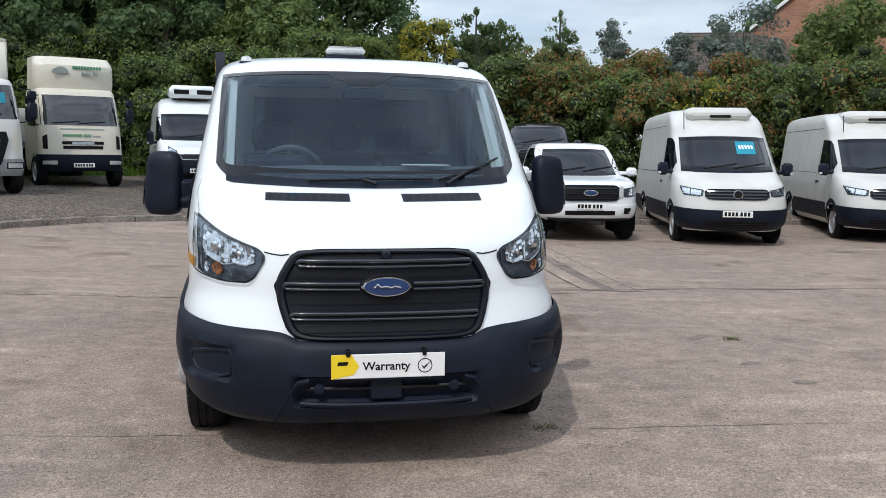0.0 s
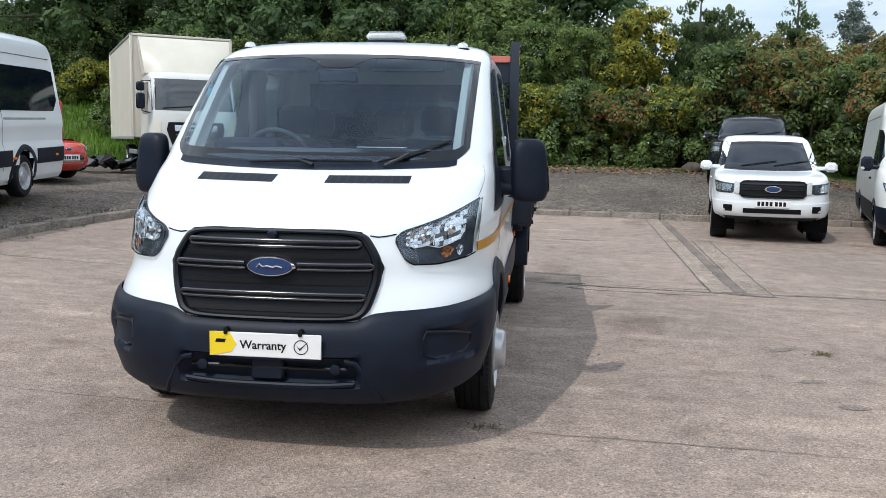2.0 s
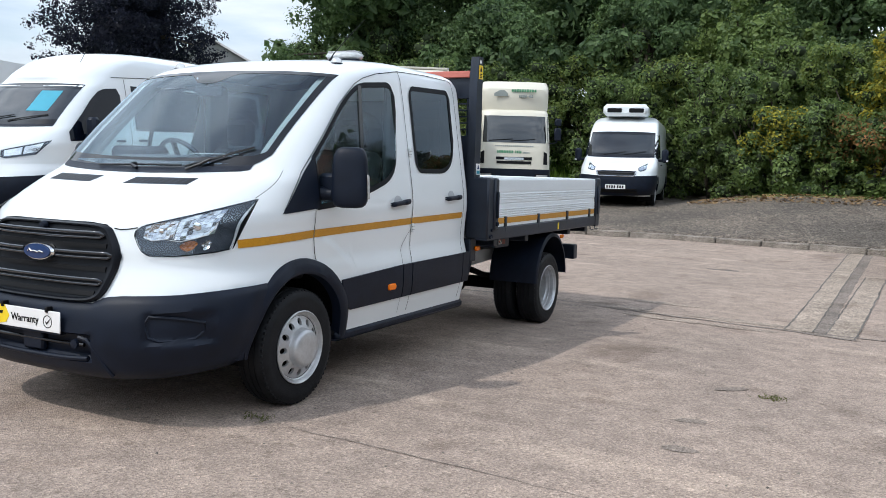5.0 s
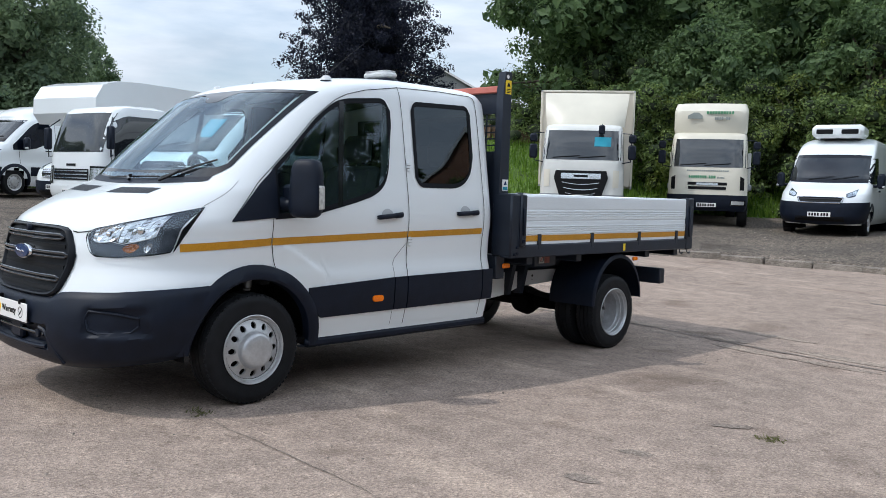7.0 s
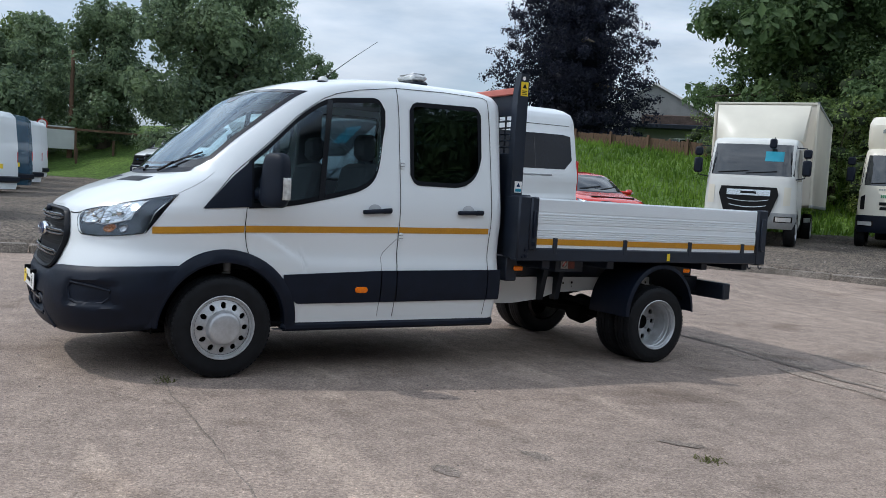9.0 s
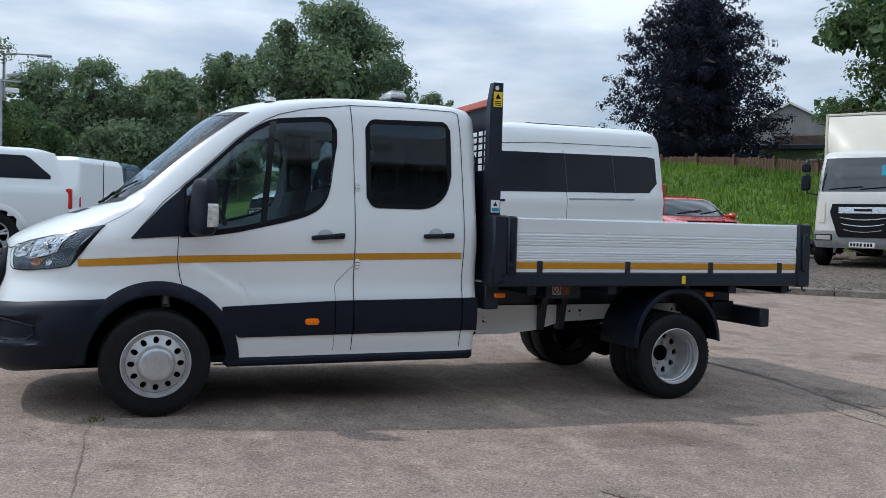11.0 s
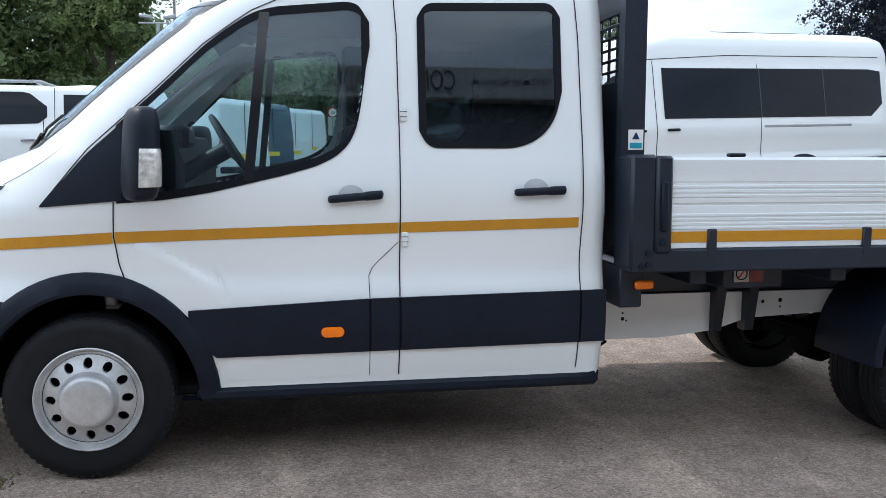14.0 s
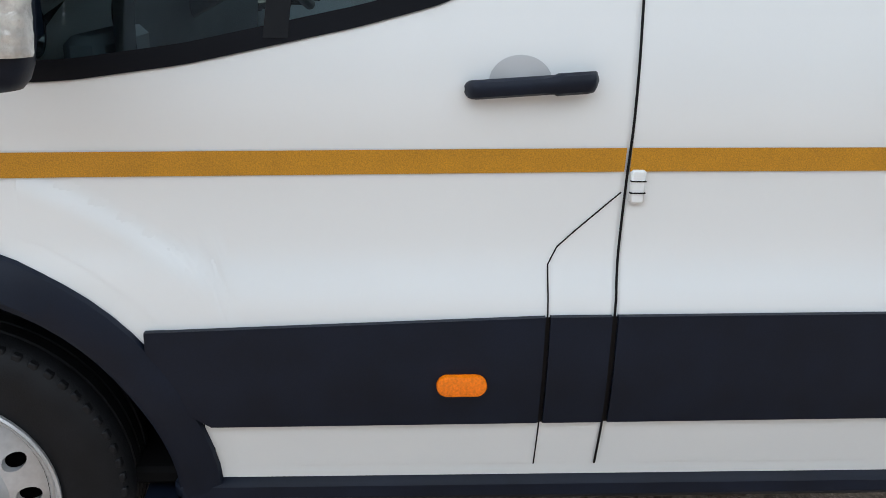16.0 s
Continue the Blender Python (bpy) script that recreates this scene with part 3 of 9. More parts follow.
            e1 = [self.point(u1, p[2], off - depth) for p in rows[-1]]
            rows = [e0] + rows + [e1]
        return Mesh().grid(rows, flip=True)

    def seam(self, pts, w=0.006, off=0.0015):
        """A shut line along (y, z) points of the left flank."""
        dense = []
        for (a, b), (c, d) in zip(pts, pts[1:]):
            k = max(2, int(math.hypot(c - a, d - b) / 0.03))
            dense += [(a + (c - a) * i / k, b + (d - b) * i / k) for i in range(k)]
        dense.append(pts[-1])
        rows = []
        for i, (y, z) in enumerate(dense):
            p, q = dense[max(i - 1, 0)], dense[min(i + 1, len(dense) - 1)]
            dy, dz = q[0] - p[0], q[1] - p[1]
            k = math.hypot(dy, dz) or 1
            oy, oz = -dz / k * w / 2, dy / k * w / 2
            rows.append([(self.side(y + oy, z + oz) + off, y + oy, z + oz), (self.side(y - oy, z - oz) + off, y - oy, z - oz)])
        return Mesh().grid(rows)


def letters(name, text, size, mat, parent, m, label="", bold=0.0):
    """Writing in the built-in font, as a mesh."""
    cu = bpy.data.curves.new(name, "FONT")
    cu.body, cu.size, cu.extrude, cu.offset = text, size, 0.0006, bold
    cu.align_x, cu.align_y = "CENTER", "CENTER"
    tmp = bpy.data.objects.new(name, cu)
    me = bpy.data.meshes.new_from_object(tmp)
    bpy.data.objects.remove(tmp)
    bpy.data.curves.remove(cu)
    me.materials.clear()
    me.materials.append(mat)
    ob = new(name, me)
    ob.parent = parent
    ob.matrix_basis = m
    return tagged(ob, label) if label else ob


# ---- lie of the land ----
KERB = [(-7.6, -40.0), (-6.8, -14.0), (-6.0, -4.0), (-5.8, -0.5), (-5.9, 2.0), (-6.0, 4.5), (-6.0, 7.0), (-5.75, 9.0), (-5.2, 10.8),
        (-4.2, 12.2), (-2.6, 13.4), (0.0, 13.9), (2.6, 13.8), (4.6, 13.6), (10.0, 13.4), (20.0, 13.0), (40.0, 12.0)]


def kerb_side(x, y):
    """Metres from the kerb line, positive on the gravel side."""
    best, sign = 1e9, 1
    for (ax, ay), (bx, by) in zip(KERB, KERB[1:]):
        dx, dy = bx - ax, by - ay
        t = min(1.0, max(0.0, ((x - ax) * dx + (y - ay) * dy) / (dx * dx + dy * dy)))
        ex, ey = x - ax - t * dx, y - ay - t * dy
        d = math.hypot(ex, ey)
        if d < best - 1e-9:
            best, sign = d, (1 if dx * ey - dy * ex > 0 else -1)
    return best * sign


def yard(x, y):
    """Height of the yard's tarmac, which rises towards the kerb."""
    cx, cy = min(max(x, -1.5), 6), min(max(y, -3), 5.5)
    return 0.034 - 0.010 * cx - 0.0182 * min(max(cy, -0.5), 4.0) - 0.006 * max(0.0, cy - 4.0) - 0.009 * min(0.0, cy + 0.5) + 0.020 * max(0.0, min(y, 14) - 6.0) + 0.05 * max(0.0, -1.5 - max(x, -6.0))


def smooth(a, b, t):
    t = min(1.0, max(0.0, (t - a) / (b - a)))
    return t * t * (3 - 2 * t)


def land(x, y):
    """Height of the gravel slope beyond the kerb and of the grass bank above it."""
    d = max(0.0, kerb_side(x, y))
    back = smooth(7, 14, y)
    steep = 0.04 + 0.075 * smooth(-3, 2, x)
    rise = back * (steep * min(d, 6.5) + 0.02 * max(0.0, min(d, 30) - 6.5)) + (1 - back) * (0.3 + 0.7 * smooth(-5, 2, y)) * (0.085 * min(d, 2) + 0.026 * max(0.0, min(d, 24) - 2))
    e = -0.6 * x + 0.8 * y
    bank = (2.95 - 0.45 * smooth(-26, -18, x)) * smooth(22.0, 34, e) * smooth(6, -6, x) * smooth(-6, 6, y)
    return yard(max(x, -6.0), y) + 0.11 + rise + bank + 0.03 * math.sin(x * 0.7) * math.sin(y * 0.9) * smooth(1, 4, d)

# ---- ground ----
def axis(lo, hi, fine_lo, fine_hi, step, grow=1.35):
    vals = [fine_lo]
    while vals[-1] < fine_hi:
        vals.append(vals[-1] + step)
    s = step
    while vals[-1] < hi:
        s *= grow
        vals.append(min(hi, vals[-1] + s))
    s = step
    while vals[0] > lo:
        s *= grow
        vals.insert(0, max(lo, vals[0] - s))
    return vals


def ground_sheets():
    xs, ys = axis(-900, 900, -9, 10, 0.2, 1.12), axis(-900, 900, -4, 15, 0.2, 1.12)
    g = Mesh()
    rows = []
    for y in ys:
        row = []
        for x in xs:
            d = kerb_side(x, y)
            z = land(x, y) if d > 0.03 else yard(x, y) - 0.25
            row.append((x, y, z))
        rows.append(row)
    g.grid(rows)
    ob = new("ground", g.data("ground", M["gravel"], 0))
    ob.data.materials.append(M["earth"])
    for p in ob.data.polygons:
        c = p.center
        if math.hypot(c.x, c.y) > 60 or (c.x < 3 and -0.6 * c.x + 0.8 * c.y > 22.4 + 0.5 * math.sin(c.x * 1.3)) or (c.y > 20.5 - 0.35 * max(0, c.x - 4) and c.x > 0) or c.x < -33:
            p.material_index = 1
        p.use_smooth = True
    tagged(ob, "dark gravel yard rising to a rough grass bank", "ground", kind="structure")
    t = Mesh()
    xs, ys = axis(-14, 60, -8, 9, 0.25), axis(-60, 17.5, -6, 16, 0.25)
    t.grid([[(x, y, yard(x, y) + 0.004 * noise.noise((x * 0.8, y * 0.8, 0)) if kerb_side(x, y) < 0.6 else yard(x, y) - 0.3) for x in xs] for y in ys])
    tb = new("pavement", t.data("pavement", M["tarmac"], 0))
    tb.data.polygons.foreach_set("use_smooth", [True] * len(tb.data.polygons))
    tagged(tb, "worn pinkish-grey tarmac of the sales yard", "tarmac", kind="structure")
    return ob, tb


ground_ob, tarmac_ob = ground_sheets()


def ribbon(pts, w, z_off, wob=0.0, seed=1):
    """A strip lying on the tarmac along (x, y) points."""
    rnd = random.Random(seed)
    dense = []
    for (a, b), (c, d) in zip(pts, pts[1:]):
        k = max(2, int(math.hypot(c - a, d - b) / 0.12))
        dense += [(a + (c - a) * i / k, b + (d - b) * i / k) for i in range(k)]
    dense.append(pts[-1])
    rows = []
    for i, (x, y) in enumerate(dense):
        p, q = dense[max(i - 1, 0)], dense[min(i + 1, len(dense) - 1)]
        dx, dy = q[0] - p[0], q[1] - p[1]
        k = math.hypot(dx, dy) or 1
        hw = w * (0.5 + wob * (rnd.random() - 0.5))
        sx, sy = wob * 0.06 * (rnd.random() - 0.5), wob * 0.06 * (rnd.random() - 0.5)
        ox, oy = -dy / k * hw, dx / k * hw
        rows.append([(x + ox + sx, y + oy + sy, yard(x + ox, y + oy) + z_off), (x - ox + sx, y - oy + sy, yard(x - ox, y - oy) + z_off)])
    return Mesh().grid(rows)


# two concrete strips either side of a drain channel, run from the kerb into the yard
for name, pts, w, mat in (("concrete_strip", [(3.26, 5.2), (3.43, 14.8)], 0.26, "concrete"),
                          ("concrete_strip", [(3.64, 5.0), (3.83, 10.2)], 0.28, "concrete"),
                          ("drain_channel", [(3.445, 5.2), (3.65, 14.8)], 0.14, "seam"),
                          ("joint", [(3.13, 5.2), (3.30, 14.8)], 0.02, "patch"),
                          ("joint", [(3.385, 5.2), (3.572, 14.8)], 0.016, "patch"),
                          ("joint", [(3.507, 5.1), (3.69, 10.2)], 0.016, "patch"),
                          ("joint", [(3.78, 5.0), (3.97, 10.2)], 0.02, "patch"),
                          ("joint", [(3.12, 5.14), (3.4, 5.06), (3.6, 5.01), (3.8, 4.98)], 0.06, "seam"),
                          ("repair_seam", [(-1.2, 5.40), (-.3, 5.50), (.6, 5.48), (1.4, 5.32), (2.1, 5.22), (3.3, 5.12), (4.4, 5.18), (6.5, 5.05), (11, 4.9)], 0.06, "seam"),
                          ("concrete_strip", [(-7.0, 4.7), (-4.0, 4.75), (-1.1, 4.9)], 0.2, "concrete"),
                          ("crack", [(-3.5, -.15), (-1.6, -.24), (.34, -.345), (1.4, -.42), (2.2, -.45), (2.8, -.50), (3.8, -.55), (5.2, -.65)], 0.009, "stain"),
                          ("crack", [(-5.5, 9.6), (-3.2, 9.9), (-0.5, 9.8), (2.2, 9.7)], 0.02, "stain"),
                          ("crack", [(4.6, 8.6), (6.5, 8.5), (9.0, 8.7), (12.0, 8.8)], 0.02, "stain"),
                          ("drain_cover", [(1.50, 9.6), (1.97, 9.62)], 0.10, "patch")):
    ob = new(name, ribbon(pts, w, {"repair_seam": 0.0045, "joint": 0.0055, "drain_channel": 0.0025, "crack": 0.002}.get(name, 0.004), {"concrete_strip": 0.05, "joint": 0.25, "drain_channel": 0.12, "repair_seam": 0.35}.get(name, 0.4), len(pts) + int(w * 100)).data(name, M[mat], 0))
    tagged(ob, {"concrete_strip": "pale concrete strip let into the tarmac", "drain_channel": "narrow dark drain channel between concrete strips",
                "repair_seam": "dark tarmac repair seam across the yard", "crack": "thin crack in the worn tarmac", "joint": "dark open joint along a concrete strip",
                "drain_cover": "small dark drain cover in the tarmac"}[name], name.replace("_", " "), kind="structure")


def blotch(x, y, rx, ry, turn, seed, z_off, name, mat, label):
    """A thin ragged patch lying on the tarmac."""
    rnd = random.Random(seed)
    n = 22
    c, s = math.cos(turn), math.sin(turn)
    ring = []
    for k in range(n):
        a = 2 * math.pi * k / n
        q = rnd.uniform(.7, 1.0)
        u, w = rx * q * math.cos(a), ry * q * math.sin(a)
        px, py = x + u * c - w * s, y + u * s + w * c
        ring.append((px, py, yard(px, py) + z_off))
    m = Mesh().add([(x, y, yard(x, y) + z_off)] + ring, [(0, 1 + k, 1 + (k + 1) % n) for k in range(n)])
    ob = new(name, m.data(name, M[mat], 0))
    tagged(ob, label, name.replace("_", " "), kind="structure")


for i, (x, y, rx, ry, turn) in enumerate(((.35, 5.62, .5, .10, -.05), (1.25, 5.52, .55, .13, -.2), (1.95, 5.02, .5, .10, -.15), (.9, 5.22, .38, .08, -.2), (2.6, 5.40, .6, .12, -.05), (2.75, 4.95, .45, .09, 0), (1.6, 6.1, .6, .10, -.1))):
    blotch(x, y, rx, ry, turn, 700 + i, .0035, "crumbled_edge", "crumbled", "pale crumbled tarmac beside the repair seam")
for i, (x, y, rx, ry, turn) in enumerate(((3.12, 2.14, .16, .06, .7), (3.06, 1.10, .12, .06, .3), (3.13, .48, .11, .07, .2))):
    blotch(x, y, rx, ry, turn, 720 + i, .0035, "tarmac_stain", "stain", "dark worn stain in the tarmac")



def kerb_stones():
    holder = thing("kerb", "low weathered concrete kerb round the tarmac", "kerb", kind="structure")
    rnd = random.Random(5)
    shapes = []
    for _ in range(4):
        m = Mesh().box(-0.447, 0.447, -0.08, 0.08, -0.2, 0.0, 0.018)
        m.v = [(p[0] + rnd.uniform(-.006, .006), p[1] + rnd.uniform(-.008, .008), p[2] + rnd.uniform(-.008, .006)) for p in m.v]
        shapes.append(m.data("kerb_stone", M["kerb"], 30))
    pts = KERB[1:-1]
    k = 0
    for (ax, ay), (bx, by) in zip(pts, pts[1:]):
        L = math.hypot(bx - ax, by - ay)
        a = math.degrees(math.atan2(by - ay, bx - ax))
        n = max(1, round(L / 0.915))
        for i in range(n):
            t = (i + 0.5) / n
            x, y = ax + (bx - ax) * t, ay + (by - ay) * t
            nx, ny = (by - ay) / L, -(bx - ax) / L
            ob = new("kerb_stone", shapes[k % 4])
            ob.parent = holder
            ob.matrix_basis = pose(x + nx * 0.07, y + ny * 0.07, yard(x, y) + 0.115 + rnd.uniform(-.01, .01), rnd.uniform(-1, 1), 0, a + rnd.uniform(-.7, .7)) @ Matrix.Diagonal((L / n / 0.915, 1, 1, 1))
            k += 1


kerb_stones()


def loose_stones():
    """Grit and small stones strewn over gravel and tarmac."""
    rnd = random.Random(9)
    m = Mesh()
    for i in range(5200):
        if i < 3600:
            x, y = rnd.uniform(-12, 9), rnd.uniform(2, 21)
            if kerb_side(x, y) < 0.2:
                continue
            z, s = land(x, y), rnd.uniform(0.012, 0.04)
        else:
            x, y = rnd.uniform(-5, 8), rnd.uniform(-4, 9)
            if kerb_side(x, y) > -0.3:
                continue
            z, s = yard(x, y), rnd.uniform(0.004, 0.012)
        a = rnd.random() * 6.3
        pts = [(x + s * math.cos(a + k * 2.1) * rnd.uniform(.7, 1.2), y + s * math.sin(a + k * 2.1) * rnd.uniform(.7, 1.2), z) for k in range(3)]
        pts.append((x, y, z + s * rnd.uniform(.5, .9)))
        m.add(pts, [(0, 1, 3), (1, 2, 3), (2, 0, 3)])
    ob = new("loose_stones", m.data("loose_stones", material("loose_grit", (0.25, 0.215, 0.18), 0.9, vary=0.2, scale=3, rand=0.5), 0))
    tagged(ob, "grit and small stones strewn over the yard", "gravel", kind="stuff")


loose_stones()

# ---- the white double-cab tipper ----
CAB = [  # height, nose, half width, side begins, squareness
    (0.24, -0.90, 0.880, -0.05, 3.2), (0.32, -0.99, 0.935, -0.05, 3.2), (0.42, -1.03, 0.955, -0.05, 3.2),
    (0.52, -1.045, 0.980, -0.05, 3.2), (0.62, -1.04, 0.996, -0.05, 3.2), (0.72, -1.02, 0.998, -0.03, 3.1),
    (0.79, -1.00, 0.997, 0.0, 3.0), (0.84, -0.992, 0.984, 0.02, 2.9), (0.89, -0.985, 0.976, 0.05, 2.8), (1.00, -0.975, 0.980, 0.10, 2.7),
    (1.08, -0.96, 0.987, 0.13, 2.6), (1.13, -0.935, 0.993, 0.15, 2.6), (1.17, -0.89, 0.994, 0.17, 2.6),
    (1.21, -0.82, 0.993, 0.19, 2.6), (1.26, -0.72, 0.989, 0.21, 2.65), (1.31, -0.59, 0.982, 0.23, 2.85),
    (1.36, -0.44, 0.975, 0.25, 3.2), (1.405, -0.315, 0.967, 0.28, 3.5), (1.50, -0.225, 0.953, 0.36, 3.5),
    (1.65, -0.072, 0.930, 0.48, 3.5), (1.80, 0.095, 0.908, 0.62, 3.5), (1.92, 0.224, 0.891, 0.74, 3.4),
    (2.00, 0.315, 0.880, 0.85, 3.4), (2.05, 0.395, 0.872, 0.94, 3.3), (2.09, 0.475, 0.861, 1.05, 3.2),
    (2.12, 0.565, 0.847, 1.16, 3.1), (2.15, 0.69, 0.824, 1.28, 2.9), (2.175, 0.84, 0.783, 1.40, 2.7),
    (2.195, 1.01, 0.708, 1.52, 2.6), (2.21, 1.24, 0.565, 1.62, 2.5), (2.22, 1.47, 0.30, 1.68, 2.4)]
REAR = [(0.24, 2.23), (2.0, 2.23), (2.09, 2.225), (2.15, 2.19), (2.195, 2.08), (2.21, 1.98), (2.22, 1.85)]


class CabShell(Shell):
    """The cab's skin, with a flare that runs along the doors and sweeps up behind the front wheel."""
    crest = staticmethod(pchip([-.1, .20, .27, .36, .46, .56, .70, 2.3], [1.02, 1.0, .975, .925, .86, .812, .80, .80]))

    def side(self, y, z):
        s = Shell.side(self, y, z)
        if .1 < y < .75 and .78 < z < 1.1:
            c = self.crest(y)
            s += .013 * smooth(.12, .26, y) * max(0.0, smooth(c + .045, c - .01, z) - smooth(.85, .79, z))
        return s


cab = CabShell(CAB, REAR)
HUB_F, HUB_R = (0.0, -0.008, 0.374), (0.0, 3.945, 0.300)

fw_hi = line([(-.17, 1.172), (.02, 1.39), (.27, 1.615), (.48, 1.82), (.56, 1.885), (.64, 1.94), (.70, 1.972), (.78, 1.992), (1.08, 2.022), (1.12, 2.012), (1.145, 1.985), (1.165, 1.93)])
fw_lo = line([(-.17, 1.168), (.1, 1.19), (.31, 1.205), (.5, 1.235), (.65, 1.27), (.8, 1.305), (.94, 1.345), (1.02, 1.385), (1.07, 1.43), (1.105, 1.49), (1.13, 1.585), (1.15, 1.75), (1.165, 1.885)])


def rounded(f, w):
    """The line f with its corners eased over a width w."""
    return lambda y: sum(f(y + w * k / 4) * (5 - abs(k)) for k in range(-4, 5)) / 25


def curl(d, r, h=None, p=2.0):
    """How far a rounded corner of length r and height h falls back at a distance d from its end."""
    return 0.0 if d >= r else (h or r) * (1 - math.sqrt(max(0.0, 1 - ((r - max(d, 0.0)) / r) ** p)))


def eased(a, b, n):
    """Steps from a to b that crowd towards both ends."""
    return [a + (b - a) * (1 - math.cos(math.pi * i / (n - 1))) / 2 for i in range(n)]


fw_hi, fw_lo = rounded(fw_hi, .022), rounded(fw_lo, .030)
rw_hi = lambda y: 2.026 + .030 * (y - 1.385) - curl(y - 1.385, .065) - curl(2.01 - y, .065)
rw_lo = lambda y: 1.420 + curl(y - 1.385, .075) + curl(2.01 - y, .28, .25, 2.4)
ws_lo = lambda x: 1.410 + 0.030 * (x / 0.8) ** 2 + 8.0 * max(0.0, abs(x) - 0.74) ** 2
ws_hi = lambda x: 2.055 - 0.022 * (x / 0.8) ** 2
WS = 0.825


def cab_hole(x, y, z):
    b = -0.006
    x = abs(x)
    if -0.02 < y < 1.165 - b and x > 0.7 and y > 0.11 + b and fw_lo(y) + b < z < fw_hi(y) - b:
        return True
    if 1.385 + b < y < 2.01 - b and x > 0.7 and rw_lo(y) + b < z < rw_hi(y) - b:
        return True
    if x < WS and z < 2.06 and ws_lo(x) < z < ws_hi(x) and y < 0.8:
        return True
    if math.hypot(y - HUB_F[1], z - 0.37) < 0.53 and x > 0.55 and (y < .44 or z < .7):
        return True
    if y < -0.38 and z < 0.69:
        return True
    if z < 0.37 and y > 0.40:
        return True
    return y > 2.0 and x < 0.7 and 1.50 < z < 1.98


def border(patch_of, y0, y1, lo, hi, w, n=26, nz=5):
    """A ring of width w inside the outline given by lo and hi: four strips in one mesh."""
    ys = eased(y0, y1, n)
    m = Mesh()
    inner_lo = lambda y: min(lo(y) + w, hi(y))
    inner_hi = lambda y: max(hi(y) - w, lo(y))
    mid = lambda y: (lo(y) + hi(y)) / 2
    for a, b in ((lo, lambda y: min(inner_lo(y), mid(y))), (lambda y: max(inner_hi(y), mid(y)), hi)):
        q = patch_of(ys, None, a, b)
        m.add(q.v, q.f)
    for a, b in ((y0, y0 + w), (y1 - w, y1)):
        q = patch_of(span(a, b, 3), None, lo, hi)
        m.add(q.v, q.f)
    return m


def tyre(parent, cx, cy, cz, r, w, side, rim_r, n=56):
    h = w / 2
    prof = [(rim_r - .01, -h * .75), (rim_r, -h), (rim_r + .04, -h * 1.05), (r - .045, -h * 1.04), (r - .016, -h * .93), (r - .003, -h * .72),
            (r, -h * .45), (r - .006, -h * .43), (r - .006, -h * .38), (r, -h * .36), (r, -h * .04), (r - .006, -h * .03), (r - .006, h * .03),
            (r, h * .04), (r, h * .36), (r - .006, h * .38), (r - .006, h * .43), (r, h * .45), (r - .003, h * .72), (r - .016, h * .93),
            (r - .045, h * 1.04), (r - .06, h * 1.055), (r - .075, h * 1.045), (rim_r + .04, h * 1.06), (rim_r + .012, h * 1.03), (rim_r, h), (rim_r - .01, h * .75)]
    m = Mesh().lathe(prof, (cx, cy, cz), "x", n, side)
    for k in range(64):  # shoulder blocks
        a = 2 * math.pi * k / 64
        c, s = math.cos(a), math.sin(a)
        for q in (-1, 1):
            mm = Matrix(((side, 0, 0, cx + side * q * h * 0.84), (0, c, -s, cy), (0, s, c, cz), (0, 0, 0, 1)))
            m.box(-h * .1, h * .1, r - .026, r - .0075, -.010, .010, .003, mm)
    return part("tyre", m, M["rubber"], parent)


def pierced_disc(m, cx, cy, cz, side, r0, r1, rh, hw, hh, n, d0, d1, turn=0.0, lip=0.018):
    """A wheel disc between radii r0 and r1 with n oval holes at radius rh."""
    steps = 16
    for k in range(n):
        a0 = 2 * math.pi * (k - .5) / n + turn
        a1 = 2 * math.pi * (k + .5) / n + turn
        am = (a0 + a1) / 2
        outer, inner, deep = [], [], []
        corner = []
        q = steps // 4
        for i in range(q):
            corner.append((a0 + (a1 - a0) * i / q, r0))
        for i in range(q):
            corner.append((a1, r0 + (r1 - r0) * i / q))
        for i in range(q):
            corner.append((a1 + (a0 - a1) * i / q, r1))
        for i in range(q):
            corner.append((a0, r1 + (r0 - r1) * i / q))
        for i, (a, r) in enumerate(corner):
            t = (r - r0) / (r1 - r0)
            d = d0 + (d1 - d0) * t
            outer.append((cx + side * d, cy + r * math.cos(a), cz + r * math.sin(a)))
            b = 2 * math.pi * (i + .5) / steps - math.pi * 0.75
            rr = rh - hh * math.cos(b + math.pi / 2 + math.pi / 2) * -1
            du, dr = hw * math.cos(b), hh * math.sin(b)
            rr = rh + dr
            aa = am + du / rr
            tt = (rr - r0) / (r1 - r0)
            dd = d0 + (d1 - d0) * tt
            inner.append((cx + side * dd, cy + rr * math.cos(aa), cz + rr * math.sin(aa)))
            deep.append((cx + side * (dd - lip), cy + rr * math.cos(aa), cz + rr * math.sin(aa)))
        m.grid([outer, inner, deep], close=True)


